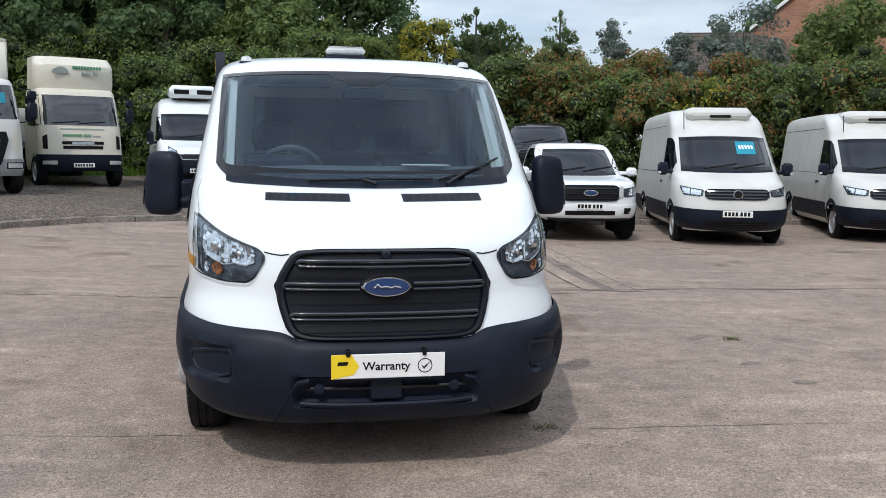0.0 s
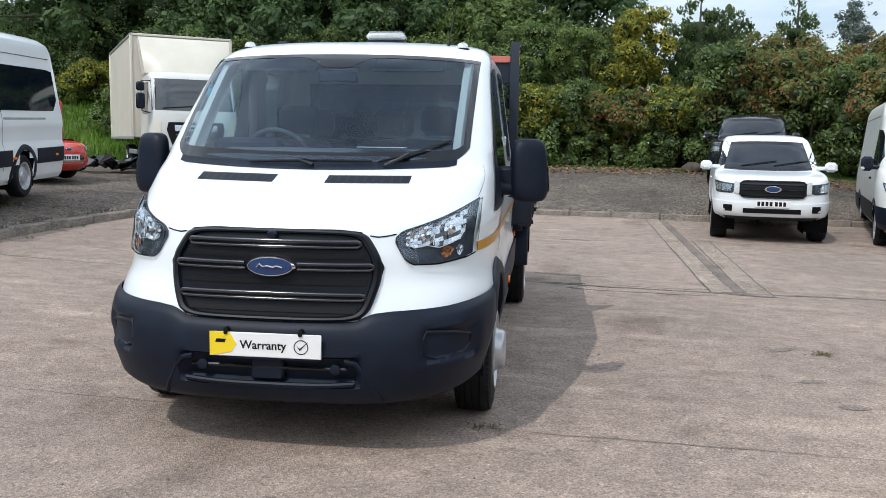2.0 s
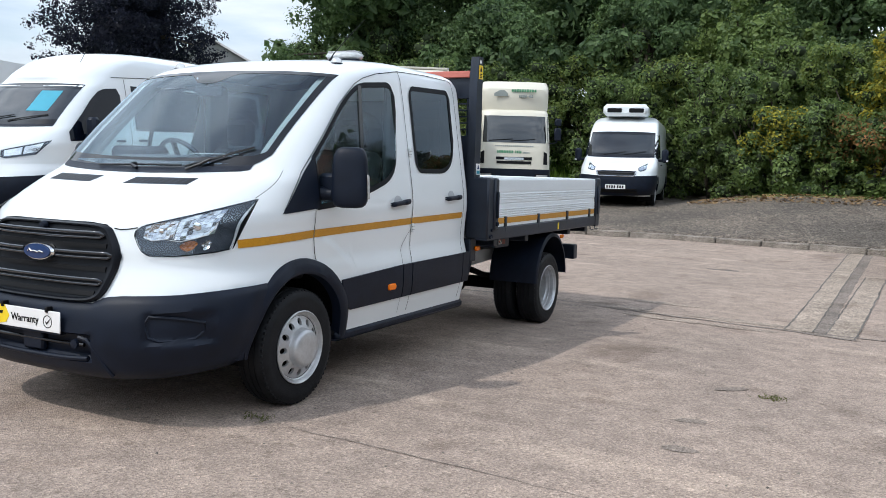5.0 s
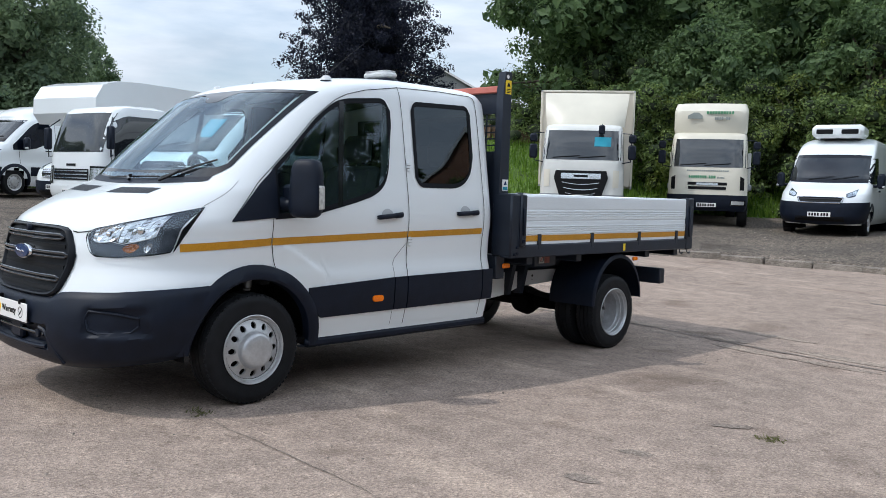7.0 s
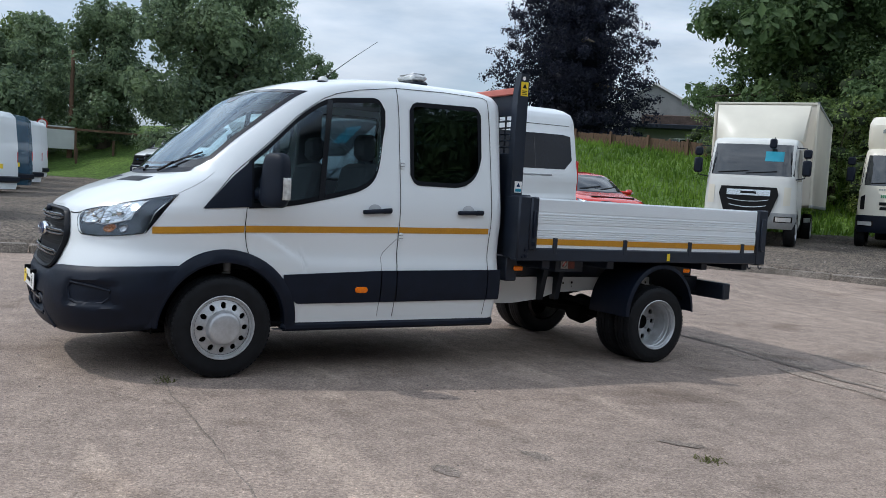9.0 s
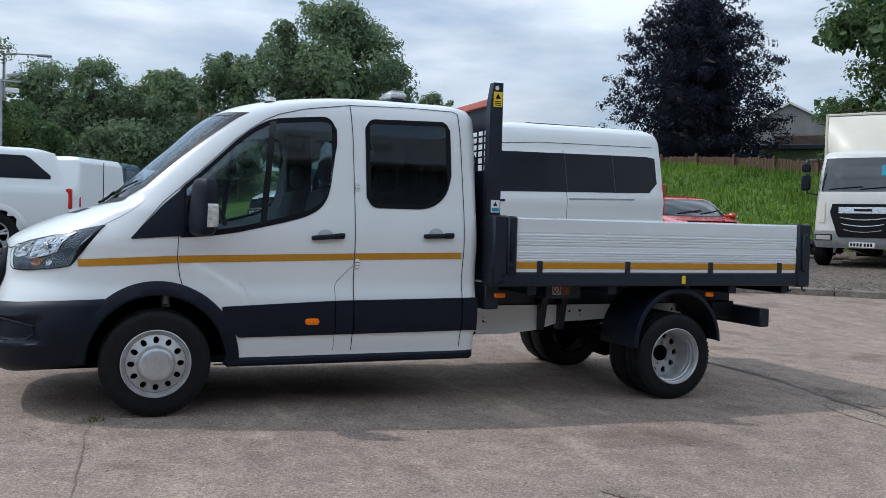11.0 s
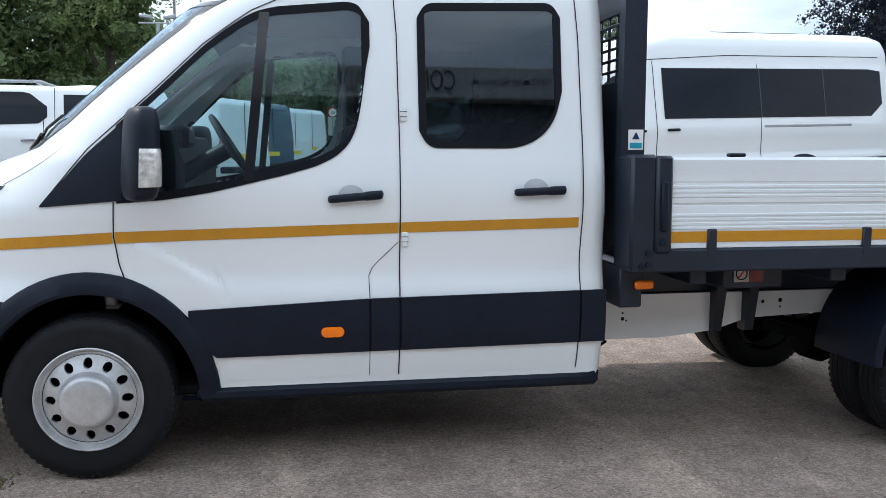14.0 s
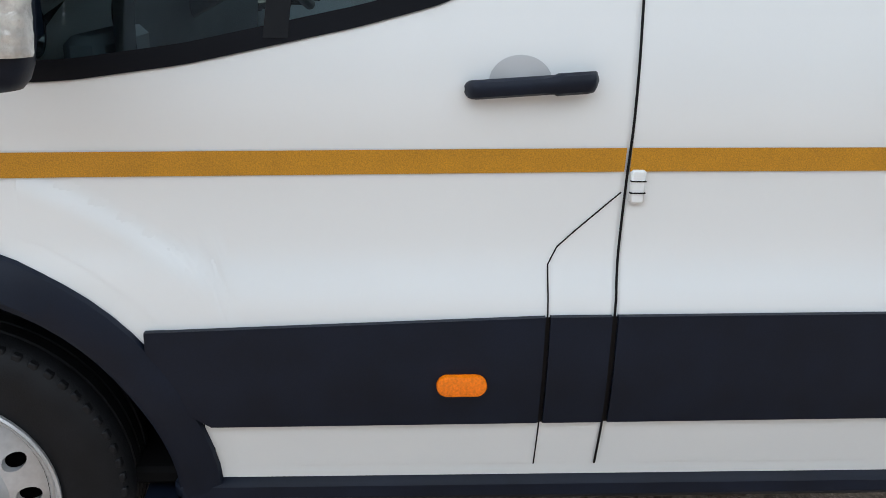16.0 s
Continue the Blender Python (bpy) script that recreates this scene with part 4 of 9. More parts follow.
def front_wheel(parent, side):
    x = 0.885 * side
    w = new("wheel")
    w.parent = parent
    tyre(w, x, HUB_F[1], HUB_F[2], 0.348, 0.195, side, 0.212)
    m = Mesh()
    c = (x, HUB_F[1], HUB_F[2])
    m.lathe([(.210, .094), (.217, .100), (.2185, .109), (.214, .112), (.207, .106), (.203, .094), (.200, .090), (.195, .092), (.190, .088), (.188, .084)], c, "x", 64, side)
    pierced_disc(m, x, HUB_F[1], HUB_F[2], side, .119, .186, .152, .0185, .0225, 12, .110, .082)
    # barrel in black, painting the shade seen through the rim holes
    part("rim_barrel_shade", Mesh().lathe([(.187, .078), (.189, .070), (.189, -.06)], c, "x", 56, side), M["under"], w)
    part("rim", m, M["silver"], w, "silver steel rim with oval holes")
    h = Mesh().lathe([(.121, .108), (.117, .116), (.114, .130), (.111, .144), (.104, .156), (.090, .162), (.06, .164), (.0, .165)], c, "x", 48, side)
    part("hub_cap", h, M["silver"], w, "domed silver hub cap")
    # black disc added behind the holes in place of their shade
    b = Mesh().lathe([(.188, .045), (.0, .045)], c, "x", 32, side)
    part("hole_shade_disc", b, M["under"], w)


def rear_wheel(parent, side):
    for x, name in ((0.945, "outer"), (0.70, "inner")):
        w = new("wheel")
        w.parent = parent
        c = (x * side, HUB_R[1], HUB_R[2])
        tyre(w, x * side, HUB_R[1], HUB_R[2], 0.348, 0.195, side, 0.216, 48)
        m = Mesh()
        m.lathe([(.216, .090), (.223, .097), (.2245, .105), (.219, .108), (.212, .10), (.208, .085), (.202, .082), (.200, .062), (.200, .050), (.194, .046), (.193, .015), (.189, .010), (.189, -.02), (.190, -.07), (.189, -.105), (.187, -.118)], c, "x", 48, side)
        if name == "outer":
            pierced_disc(m, c[0], c[1], c[2], side, .058, .188, .150, .0235, .0285, 10, -.100, -.119, 0.0, .020)
            # added black backing, so that the slots look shaded
            part("shade_backing", Mesh().lathe([(.187, -.142), (.0, -.142)], c, "x", 32, side), M["under"], w)
        part("rim", m, M["silver"], w, "deep dished silver rim")
        if name == "outer":
            # black cap set deep in the hub opening
            h = Mesh().lathe([(.066, -.106), (.064, -.094), (.058, -.096), (.052, -.118), (.0, -.122)], c, "x", 32, side)
            part("hub", h, M["under"], w, "recessed black hub")
            for k in range(6):
                a = math.pi / 3 * k + .3
                n = Mesh().lathe([(.013, -.115), (.013, -.088), (.009, -.082), (.0, -.082)], (c[0], c[1] + .086 * math.cos(a), c[2] + .086 * math.sin(a)), "x", 6, side)
                part("wheel_nut", n, M["silver"], w)


def headlight(parent, side):
    S = cab
    uA = S.u_of_x(0.555, 1.08)
    uB = S.u_of_y(-0.318, 1.25)
    uC = S.u_of_y(-0.485, 1.0)
    uD = S.u_of_x(0.632, 0.95)
    hi = line([(uA, 1.085), (uA + .02, 1.115), (uA + (uB - uA) * .45, 1.172), (uA + (uB - uA) * .8, 1.228), (uB, 1.256)])
    lo = line([(uA, 1.06), (uA + .012, 1.022), (uA + (uD - uA) * .55, .978), (uD, .956), (uD + (uC - uD) * .3, .953), (uD + (uC - uD) * .75, .972), (uC, .995), (uB, 1.252)])
    flip = (lambda q: q) if side > 0 else (lambda q: q.mirrored())
    hl = part("headlight", flip(S.wrap_patch(uA, uB, lo, hi, 0.003, 26, 8)), M["lamp_grey"], parent, "wide headlight with a dark housing and clear cover")

    def cell(f0, f1, g0, g1, off, mat, name, bow):
        a, b = uA + (uB - uA) * f0, uA + (uB - uA) * f1
        l2 = lambda u: lo(u) + (hi(u) - lo(u)) * (g0 + bow * ((u - a) / (b - a) - .5) ** 2)
        h2 = lambda u: lo(u) + (hi(u) - lo(u)) * (g1 - bow * .6 * ((u - a) / (b - a) - .5) ** 2)
        # a shallow bowl cut into small flat facets, each at its own tilt
        bowl, rnd = Mesh(), random.Random(int(f0 * 100))
        us = span(a, b, 8)
        for i in range(7):
            for j in range(6):
                du, dz = rnd.uniform(-.006, .006), rnd.uniform(-.006, .006)
                rows = []
                for k, u in ((0, us[i]), (1, us[i + 1])):
                    row = []
                    for q in (0, 1):
                        z = l2(u) + (h2(u) - l2(u)) * (j + q) / 6
                        s, t = (i + k) / 7 * 2 - 1, (j + q) / 6 * 2 - 1
                        row.append(S.point(u, z, off - .008 * max(0.0, 1 - s * s * .9 - t * t * .9) + du * (k - .5) + dz * (q - .5)))
                    rows.append(row)
                bowl.grid(rows)
        part(name, flip(bowl), M[mat], hl)

    cell(.09, .375, .44, .95, .0145, "reflector", "reflector", .30)
    cell(.385, .76, .38, .95, .0145, "reflector", "reflector", .16)
    cell(.66, .76, .08, .30, .0135, "reflector", "indicator_bulb", .5)
    cell(.45, .62, .10, .34, .0135, "amber_bulb", "indicator_reflector", .5)
    for f, g, r in ((.25, .70, .014), (.57, .66, .024)):
        u = uA + (uB - uA) * f
        z = lo(u) + (hi(u) - lo(u)) * g
        c = S.point(u, z, .009)
        part("bulb", flip(Mesh().lathe([(r, 0), (r * .9, .010), (r * .5, .014), (0, .015)], (0, 0, 0), "y", 16, -1).moved(Matrix.Translation(c) @ Matrix.Rotation(radians(32), 4, "Z"))), M["chrome"], hl)
    def at(f, g):
        u = uA + (uB - uA) * f
        return S.point(u, lo(u) + (hi(u) - lo(u)) * g, .0155)
    trace = [(.12, .66), (.13, .52), (.17, .45), (.30, .46), (.38, .40), (.44, .36), (.60, .38), (.70, .42), (.745, .52), (.75, .64)]
    part("light_guide", flip(Mesh().tube([at(f, g) for f, g in trace], .0026, 6)), M["lens"], hl)
    part("light_guide", flip(Mesh().tube([at(.385, .86), at(.375, .62), at(.37, .44)], .0024, 6)), M["lens"], hl)
    part("lens", flip(S.wrap_patch(uA + .002, uB - .002, lo, hi, 0.0205, 26, 8)), M["clear"], hl, "clear glossy headlight cover")
    part("headlight_rim", flip(border(lambda ys, _, a, b: S.wrap_patch(ys[0], ys[-1], a, b, .0195, len(ys), 3), uA, uB, lo, hi, .007)), M["gloss_black"], hl)


def door_mirror(parent, side):
    m = Mesh()
    rows = []
    ca, sa = math.cos(radians(24)), math.sin(radians(24))
    turned = lambda cx, cy, X, Y, z: (cx + X * ca - Y * sa, cy + X * sa + Y * ca, z)
    # a tall rounded housing, swept back from its leading face
    for t in (0, .015, .05, .11, .2, .32, .45, .58, .7, .8, .88, .94, .98, 1):
        z = 1.200 + .365 * t
        e = min(1.0, max(0.0, 1 - abs(2 * t - 1) ** 5)) ** .42
        lean = .016 * t
        w, d = .118 * (.42 + .58 * e) * (1 - .13 * t), .066 * (.40 + .60 * e) * (1 - .10 * t)
        cx, cy = 1.150 - .010 * t, .246 + lean
        row = []
        for k in range(24):
            a = 2 * math.pi * k / 24
            c, q = math.cos(a), math.sin(a)
            row.append(turned(cx, cy, w * abs(c) ** .72 * (1 if c > 0 else -1), d * abs(q) ** .72 * (1 if q > 0 else -1), z))
        rows.append(row)
    m.grid(rows, close=True)
    m.f.append(tuple(range(len(m.v) - 24, len(m.v))))
    m.f.append(tuple(range(24))[::-1])
    if side < 0:
        m = m.mirrored()
    dm = part("door_mirror", m, M["plastic"], parent, "tall black door mirror with a clear indicator")
    a = Mesh().tube([(.955, .20, 1.285), (1.02, .225, 1.275), (1.09, .245, 1.28)], [.045, .038, .045], 10).box(.94, 1.11, .205, .262, 1.245, 1.405, .022)
    part("mirror_arm", a if side > 0 else a.mirrored(), M["plastic"], dm)
    rows = []
    for i, q in enumerate(span(0, 1, 25)):
        t = .155 + .40 * q
        w, d = .1215 * (1 - .13 * t), .0695 * (1 - .10 * t)
        cx, cy = 1.150 - .010 * t, .246 + .016 * t
        o = .003 * (1 - abs(2 * q - 1) ** 8) + (.0012 if i % 4 == 1 else 0)
        row = []
        for k in range(11):
            a = radians(-24 + 6.8 * k)
            c, u = math.cos(a), math.sin(a)
            row.append(turned(cx, cy, (w + o) * abs(c) ** .72 * (1 if c > 0 else -1), (d + o) * abs(u) ** .72 * (1 if u > 0 else -1), 1.200 + .365 * t))
        rows.append(row)
    l = Mesh().grid(rows)
    part("mirror_indicator", l if side > 0 else l.mirrored(), M["crystal"], dm, "clear ribbed side indicator lens")
    g = Mesh().grid([[turned(1.138, .249, X, .0555, 1.27) for X in (-.06, .06)], [turned(1.132, .257, X, .0525, 1.49) for X in (-.055, .055)]])
    part("mirror_glass", g if side > 0 else g.mirrored(), M["chrome"], dm)


def stadium(x0, x1, y, z, a, b):
    """A flat lamp with rounded ends, its face towards +x."""
    def ring(x, k):
        pts = []
        for i in range(28):
            t = 2 * math.pi * i / 28
            c, s = math.cos(t), math.sin(t)
            pts.append((x, y + math.copysign(a - b, c) + k * b * c, z + k * b * s))
        return pts
    m = Mesh().grid([ring(x0, 1.0), ring(x1 - .004, 1.0), ring(x1 - .001, .90), ring(x1, .70)], close=True)
    n = len(m.v)
    m.f.append(tuple(range(n - 28, n)))
    return m


def door_handle(parent, side, y0, y1, z, tilt=.010):
    m = Mesh()
    rows = []
    for t in (0, .006, .015, .03, .05, .09, .16, .28, .42, .56, .655, .675, .74, .84, .90, .95, .97, .985, .994, 1):
        y = y0 + (y1 - y0) * t
        e = max(0.10, 1 - abs(2 * t - 1) ** 24) ** .5
        rise = .030 * min(1, .25 + 12 * t, .25 + 12 * (1 - t)) * (1.0 if t < .665 else 1.1)
        hh = (.0170 if t < .665 else .0195) * e
        x = cab.side(y, z)
        zz = z - .006 + tilt * t
        rows.append([(x + max(.002, rise - .016), y, zz - hh * .8), (x + rise - .002, y, zz - hh), (x + .008 + rise * e, y, zz - hh * .72), (x + .012 + rise * e, y, zz - hh * .2), (x + .012 + rise * e, y, zz + hh * .3), (x + .008 + rise * e, y, zz + hh * .75), (x + rise - .002, y, zz + hh), (x + max(.002, rise - .016), y, zz + hh * .8)])
    m.grid(rows)
    h = part("door_handle", m if side > 0 else m.mirrored(), M["plastic"], parent, "black pull handle")
    # raised half disc, its grey painted for the shade of a hollow
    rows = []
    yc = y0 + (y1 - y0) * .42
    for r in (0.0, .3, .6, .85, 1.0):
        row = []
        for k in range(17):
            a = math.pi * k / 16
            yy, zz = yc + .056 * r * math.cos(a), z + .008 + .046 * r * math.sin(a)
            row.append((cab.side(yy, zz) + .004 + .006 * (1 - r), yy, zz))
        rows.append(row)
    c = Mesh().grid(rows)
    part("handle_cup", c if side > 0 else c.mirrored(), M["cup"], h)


def cab_skin(truck):
    levels = sorted(set([round(z, 3) for z in span(.24, 1.08, 30)] + [round(z, 3) for z in span(1.08, 1.42, 40)]
                        + [round(z, 3) for z in span(1.42, 2.06, 64)] + [2.075, 2.09, 2.105, 2.12, 2.135, 2.15, 2.1625, 2.175, 2.185, 2.195, 2.203, 2.21, 2.215, 2.22]))
    part("cab_body", cab.skin(levels, 40, 150, .07, cab_hole), M["white"], truck, "glossy white painted double cab", 50)
    # lower edge of the cab behind the wheels, and its floor
    part("cab_floor", Mesh().box(-.93, .93, -.35, 2.22, .36, .40, .01).box(-.62, .62, -.84, -.3, .30, .34, .01).box(-.70, .70, -.78, -.70, .34, .70, .01), M["under"], truck)

    # windscreen
    xs = [-x for x in span(.70, WS, 16)[::-1]] + span(-.68, .68, 24) + span(.70, WS, 16)
    screen = part("windscreen", cab.front_patch(xs, None, ws_lo, ws_hi, .004, nz=14), M["windscreen"], truck, "large raked windscreen with a black border")
    fr = Mesh()
    for a, b in ((ws_lo, lambda x: ws_lo(x) + .060), (lambda x: ws_hi(x) - .022 - .070 * math.exp(-(x / .15) ** 4), ws_hi)):
        q = cab.front_patch(xs, None, a, b, .0055, nz=4)
        fr.add(q.v, q.f)
    for s in (-1, 1):
        q = cab.front_patch(span(s * (WS - .030), s * (WS + .004), 4), None, ws_lo, ws_hi, .0055, nz=14)
        fr.add(q.v, q.f)
    part("windscreen_border", fr, M["frit"], screen)
    # scuttle below the glass
    part("scuttle", cab.front_patch(span(-.77, .77, 40), None, lambda x: ws_lo(x) - .030, lambda x: ws_lo(x) + .004, .006, nz=3), M["plastic"], truck, "black plastic scuttle below the windscreen")

    def wiper(pts, name):
        m = Mesh()
        path = [(x, cab.front(x, z) - d, z) for x, z, d in pts]
        m.tube(path, [.0065] * len(path), 6)
        return part(name, m, M["gloss_black"], truck, "black wiper on the windscreen")
    w = wiper([(-.34, 1.418, .022), (-.1, 1.424, .026), (.12, 1.428, .026), (.33, 1.430, .024)], "wiper")
    m = Mesh().tube([(x, cab.front(x, z) - .035, z) for x, z in ((.02, 1.405), (-.05, 1.425), (-.02, 1.432))], .011, 8)
    part("wiper_arm", m, M["gloss_black"], w)
    w = wiper([(.36, 1.425, .022), (.48, 1.455, .026), (.60, 1.495, .026), (.73, 1.545, .022)], "wiper")
    m = Mesh().tube([(x, cab.front(x, z) - .035, z) for x, z in ((.40, 1.405), (.47, 1.44), (.52, 1.47))], .009, 8)
    part("wiper_arm", m, M["gloss_black"], w)

    # bonnet vents
    for s in (-1, 1):
        z0 = lambda x: 1.322 + .010 * (abs(x) - .35)
        v = part("bonnet_vent", cab.front_patch(span(s * .135, s * .56, 14), None, lambda x: z0(x), lambda x: z0(x) + .036, .004, nz=4), M["plastic"], truck, "black slotted bonnet vent")
        f = Mesh()
        for k in range(9):
            x = s * (.16 + .045 * k)
            f.add(*(lambda q: (q.v, q.f))(cab.front_patch(span(x, x + s * .030, 3), None, lambda x: z0(x) + .006, lambda x: z0(x) + .030, .0055, nz=2)))
        part("vent_slot", f, M["ink"], v)
    # bonnet shut lines
    for sg in (1, -1):
        f = (lambda q: q) if sg > 0 else (lambda q: q.mirrored())
        pts = [(.560, 1.100), (.52, 1.092), (.48, 1.088), (.445, 1.094)]
        part("bonnet_shut_line", f(Mesh().grid([[(x, cab.front(x, z - .003) - .003, z - .003), (x, cab.front(x, z + .003) - .003, z + .003)] for x, z in pts], flip=True)), M["ink"], truck)
        rows = []
        for t in span(0, 1, 16):
            z = 1.258 + (1.415 - 1.258) * t
            y = -.322 + (-.085 + .322) * t + .02 * math.sin(math.pi * t)
            u = cab.u_of_y(y, z)
            rows.append([cab.point(u - .0022, z, .0015), cab.point(u + .0016, z, .0015)])
        part("bonnet_shut_line", f(Mesh().grid(rows)), M["ink"], truck)

    # grille
    g_hi = line([(-.515, .955), (-.44, 1.085), (-.405, 1.112), (-.3, 1.122), (.3, 1.122), (.405, 1.112), (.44, 1.085), (.515, .955)])
    g_lo = line([(-.515, .945), (-.465, .765), (-.42, .715), (-.3, .700), (.3, .700), (.42, .715), (.465, .765), (.515, .945)])
    xs = sorted(set(span(-.515, .515, 45) + [-.44, -.405, .405, .44, -.465, .465, -.42, .42]))
    gr = part("grille", cab.front_patch(xs, None, g_lo, g_hi, .008, nz=8), M["grille_black"], truck, "large black hexagonal radiator grille")
    loop = [(-.30, 1.112), (.30, 1.112), (.405, 1.100), (.437, 1.072), (.503, .952), (.455, .772), (.413, .727), (.30, .713), (-.30, .713), (-.413, .727), (-.455, .772), (-.503, .952), (-.437, 1.072), (-.405, 1.100)]
    for _ in range(3):
        loop = [q for a, b in zip(loop, loop[1:] + loop[:1]) for q in ((a[0] * .75 + b[0] * .25, a[1] * .75 + b[1] * .25), (a[0] * .25 + b[0] * .75, a[1] * .25 + b[1] * .75))]
    rows = []
    for k, off in ((1.035, .004), (1.03, .020), (1.0, .030), (.965, .026), (.945, .008)):
        rows.append([(x * k, cab.front(min(abs(x * k), .53), .92 + (z - .92) * k) - off, .92 + (z - .92) * (k if z > .92 else 1 + (k - 1) * 1.1)) for x, z in loop])
    part("grille_surround", Mesh().grid(rows, close=True), M["grille_black"], gr, "satin black grille surround")
    for zc, w in ((1.052, .395), (.948, .455), (.812, .425)):
        for dz, rr, off in ((.017, .0105, .030), (-.010, .0085, .026)):
            for sg in (-1, 1):
                x0 = .0 if zc != .948 else .125
                pts = [(sg * x, cab.front(x, zc) - off, zc + dz) for x in span(x0, w, 12)]
                end = [(sg * (w + .012), cab.front(w, zc) - off + .006, zc + dz - (.008 if dz > 0 else -.008)), (sg * (w + .014), cab.front(w, zc) - off + .014, zc + .004)]
                part("grille_bar", Mesh().tube(pts + end, rr, 10), M["bar_black"], gr)
    for zc, w in ((1.0, .43), (.88, .44), (.755, .40)):
        part("grille_slat", cab.front_patch(span(-w, w, 18), None, lambda x: zc - .012, lambda x: zc + .012, .014, nz=3, depth=.01), M["ink"], gr)
    cam_m = Mesh().lathe([(.024, 0), (.024, .02), (.018, .03), (.0, .032)], (0, cab.front(0, 1.09) - .012, 1.092), "y", 20, -1)
    part("sensor_cap", cam_m, M["plastic"], gr)
    yb = cab.front(0, .95) - .045
    part("badge_back", Mesh().lathe([(1, .03), (1, 0), (.9, -.012), (0, -.014)], (0, 0, 0), "y", 40, 1).moved(Matrix(((.118, 0, 0, 0), (0, 1, 0, yb + .012), (0, 0, .050, .952), (0, 0, 0, 1)))), M["chrome"], gr, "chrome oval badge rim")
    part("badge_face", Mesh().lathe([(1, 0), (.96, -.006), (0, -.010)], (0, 0, 0), "y", 40, 1).moved(Matrix(((.104, 0, 0, 0), (0, 1, 0, yb - .002), (0, 0, .041, .952), (0, 0, 0, 1)))), M["blue_badge"], gr, "deep blue oval badge face")
    part("badge_mark", Mesh().tube([(-.06, yb - .014, .949), (-.045, yb - .0155, .966), (-.03, yb - .016, .952), (-.005, yb - .016, .956), (.02, yb - .016, .949), (.035, yb - .0155, .957), (.062, yb - .014, .949)], .0035, 6), M["chrome"], gr)


def front_bumper(truck):
    S = cab
    u_end = S.u_of_y(-.46, .6)
    top = line([(0, .700), (S.u_of_x(.40, .72), .708), (S.u_of_x(.47, .75), .742), (S.u_of_x(.56, .75), .752), (S.u_of_x(.8, .76), .762), (u_end, .795)])
    low = line([(0, .300), (S.u_of_x(.45, .3), .300), (S.u_of_x(.7, .3), .315), (u_end, .36)])

    def half():
        rows = []
        for u in span(0, u_end, 44):
            row = []
            s = u / u_end
            zs = span(low(u), top(u), 22)
            for j, z in enumerate(zs):
                t = j / 21
                off = .030 + .012 * math.sin(math.pi * min(1, t * 1.1))
                if t > .94:
                    off -= .022 * (t - .94) / .06
                if t < .08:
                    off -= .03 * (.08 - t) / .08
                ye = -.93 * math.sqrt(max(.02, .50 ** 2 - (z - .358) ** 2))
                v = u + (S.u_of_y(ye, z) - u_end) * smooth(.6, 1.0, s)
                off -= .018 * smooth(.9, 1.0, s)
                x = S.point(v, z)[0]
                # lower intake and fog lamp recesses
                if x < .42 and .405 < z < .545:
                    off -= .055 * smooth(.42, .395, x) * smooth(.405, .425, z) * smooth(.55, .53, z)
                if .68 < x < .93 and .50 < z < .68:
                    off -= .030 * smooth(.68, .71, x) * smooth(.925, .90, x) * smooth(.50, .535, z) * smooth(.68, .65, z)
                row.append(S.point(v, z, off))
            rows.append(row)
        return Mesh().grid(rows)
    b = part("front_bumper", half().both(), M["plastic"], truck, "large textured black plastic front bumper", 45)
    # intake frame, bar, tow cover
    yq = S.front(0, .48)
    m = Mesh().tube([(x, S.front(x, .41) - .032, .407 + .012 * (abs(x) / .4) ** 3) for x in span(-.40, .40, 15)], .013, 8)
    part("bumper_lip", m, M["plastic"], b)
    m = Mesh().tube([(x, S.front(x, .49) - .010, .487) for x in span(-.37, .37, 15)], .010, 8)
    part("intake_bar", m, M["gloss_black"], b)
    for s in (-1, 1):
        part("parking_sensor", Mesh().lathe([(.026, 0), (.024, .014), (.012, .017), (0, .017)], (s * .315, S.front(.315, .49) - .012, .488), "y", 18, -1), M["plastic"], b)
        q = [(s * .36, .53), (s * .41, .52), (s * .45, .47), (s * .50, .38), (s * .52, .33)]
        part("bumper_crease", Mesh().tube([(x, S.front(x, z) - .034, z) for x, z in q], .012, 6), M["plastic"], b)
        # fog lamp blank: outer frame and inner block
        loop = [(.70, .615), (.715, .655), (.84, .640), (.905, .615), (.90, .57), (.875, .535), (.76, .525), (.715, .545), (.70, .615)]
        part("fog_lamp_frame", Mesh().tube([(s * x, S.front(x, z) - .020, z) for x, z in loop], .010, 6), M["plastic"], b)
        part("fog_lamp_blank", (lambda q: q if s > 0 else q.mirrored())(S.front_patch(span(.735, .865, 8), None, lambda x: .553, lambda x: .612, .010, nz=4, depth=.02)), M["plastic"], b)
    part("tow_cover", Mesh().box(-.085, .075, yq - .020, yq + .02, .425, .535, .012), M["plastic"], b)
    # sales card held by two clips
    yp = -1.100
    c = part("sales_card", Mesh().box(-.262, .262, yp, yp + .006, .542, .655, .003), M["card"], b, "white card in place of the number plate")
    part("yellow_corner", Mesh().prism([(-.262, .542), (-.16, .562), (-.135, .600), (-.17, .655), (-.262, .655)], "y", yp - .002, yp - .0002), M["yellow"], c, "yellow pointed panel")
    part("logo_mark", Mesh().prism([(-.235, .606), (-.190, .606), (-.184, .622), (-.229, .622)], "y", yp - .0035, yp - .002), M["ink"], c)
    letters("card_word", "Warranty", .055, M["ink"], c, Matrix.Translation((-.01, yp - .0015, .597)) @ Matrix.Rotation(math.pi / 2, 4, "X"), "the word in black letters", .0008)
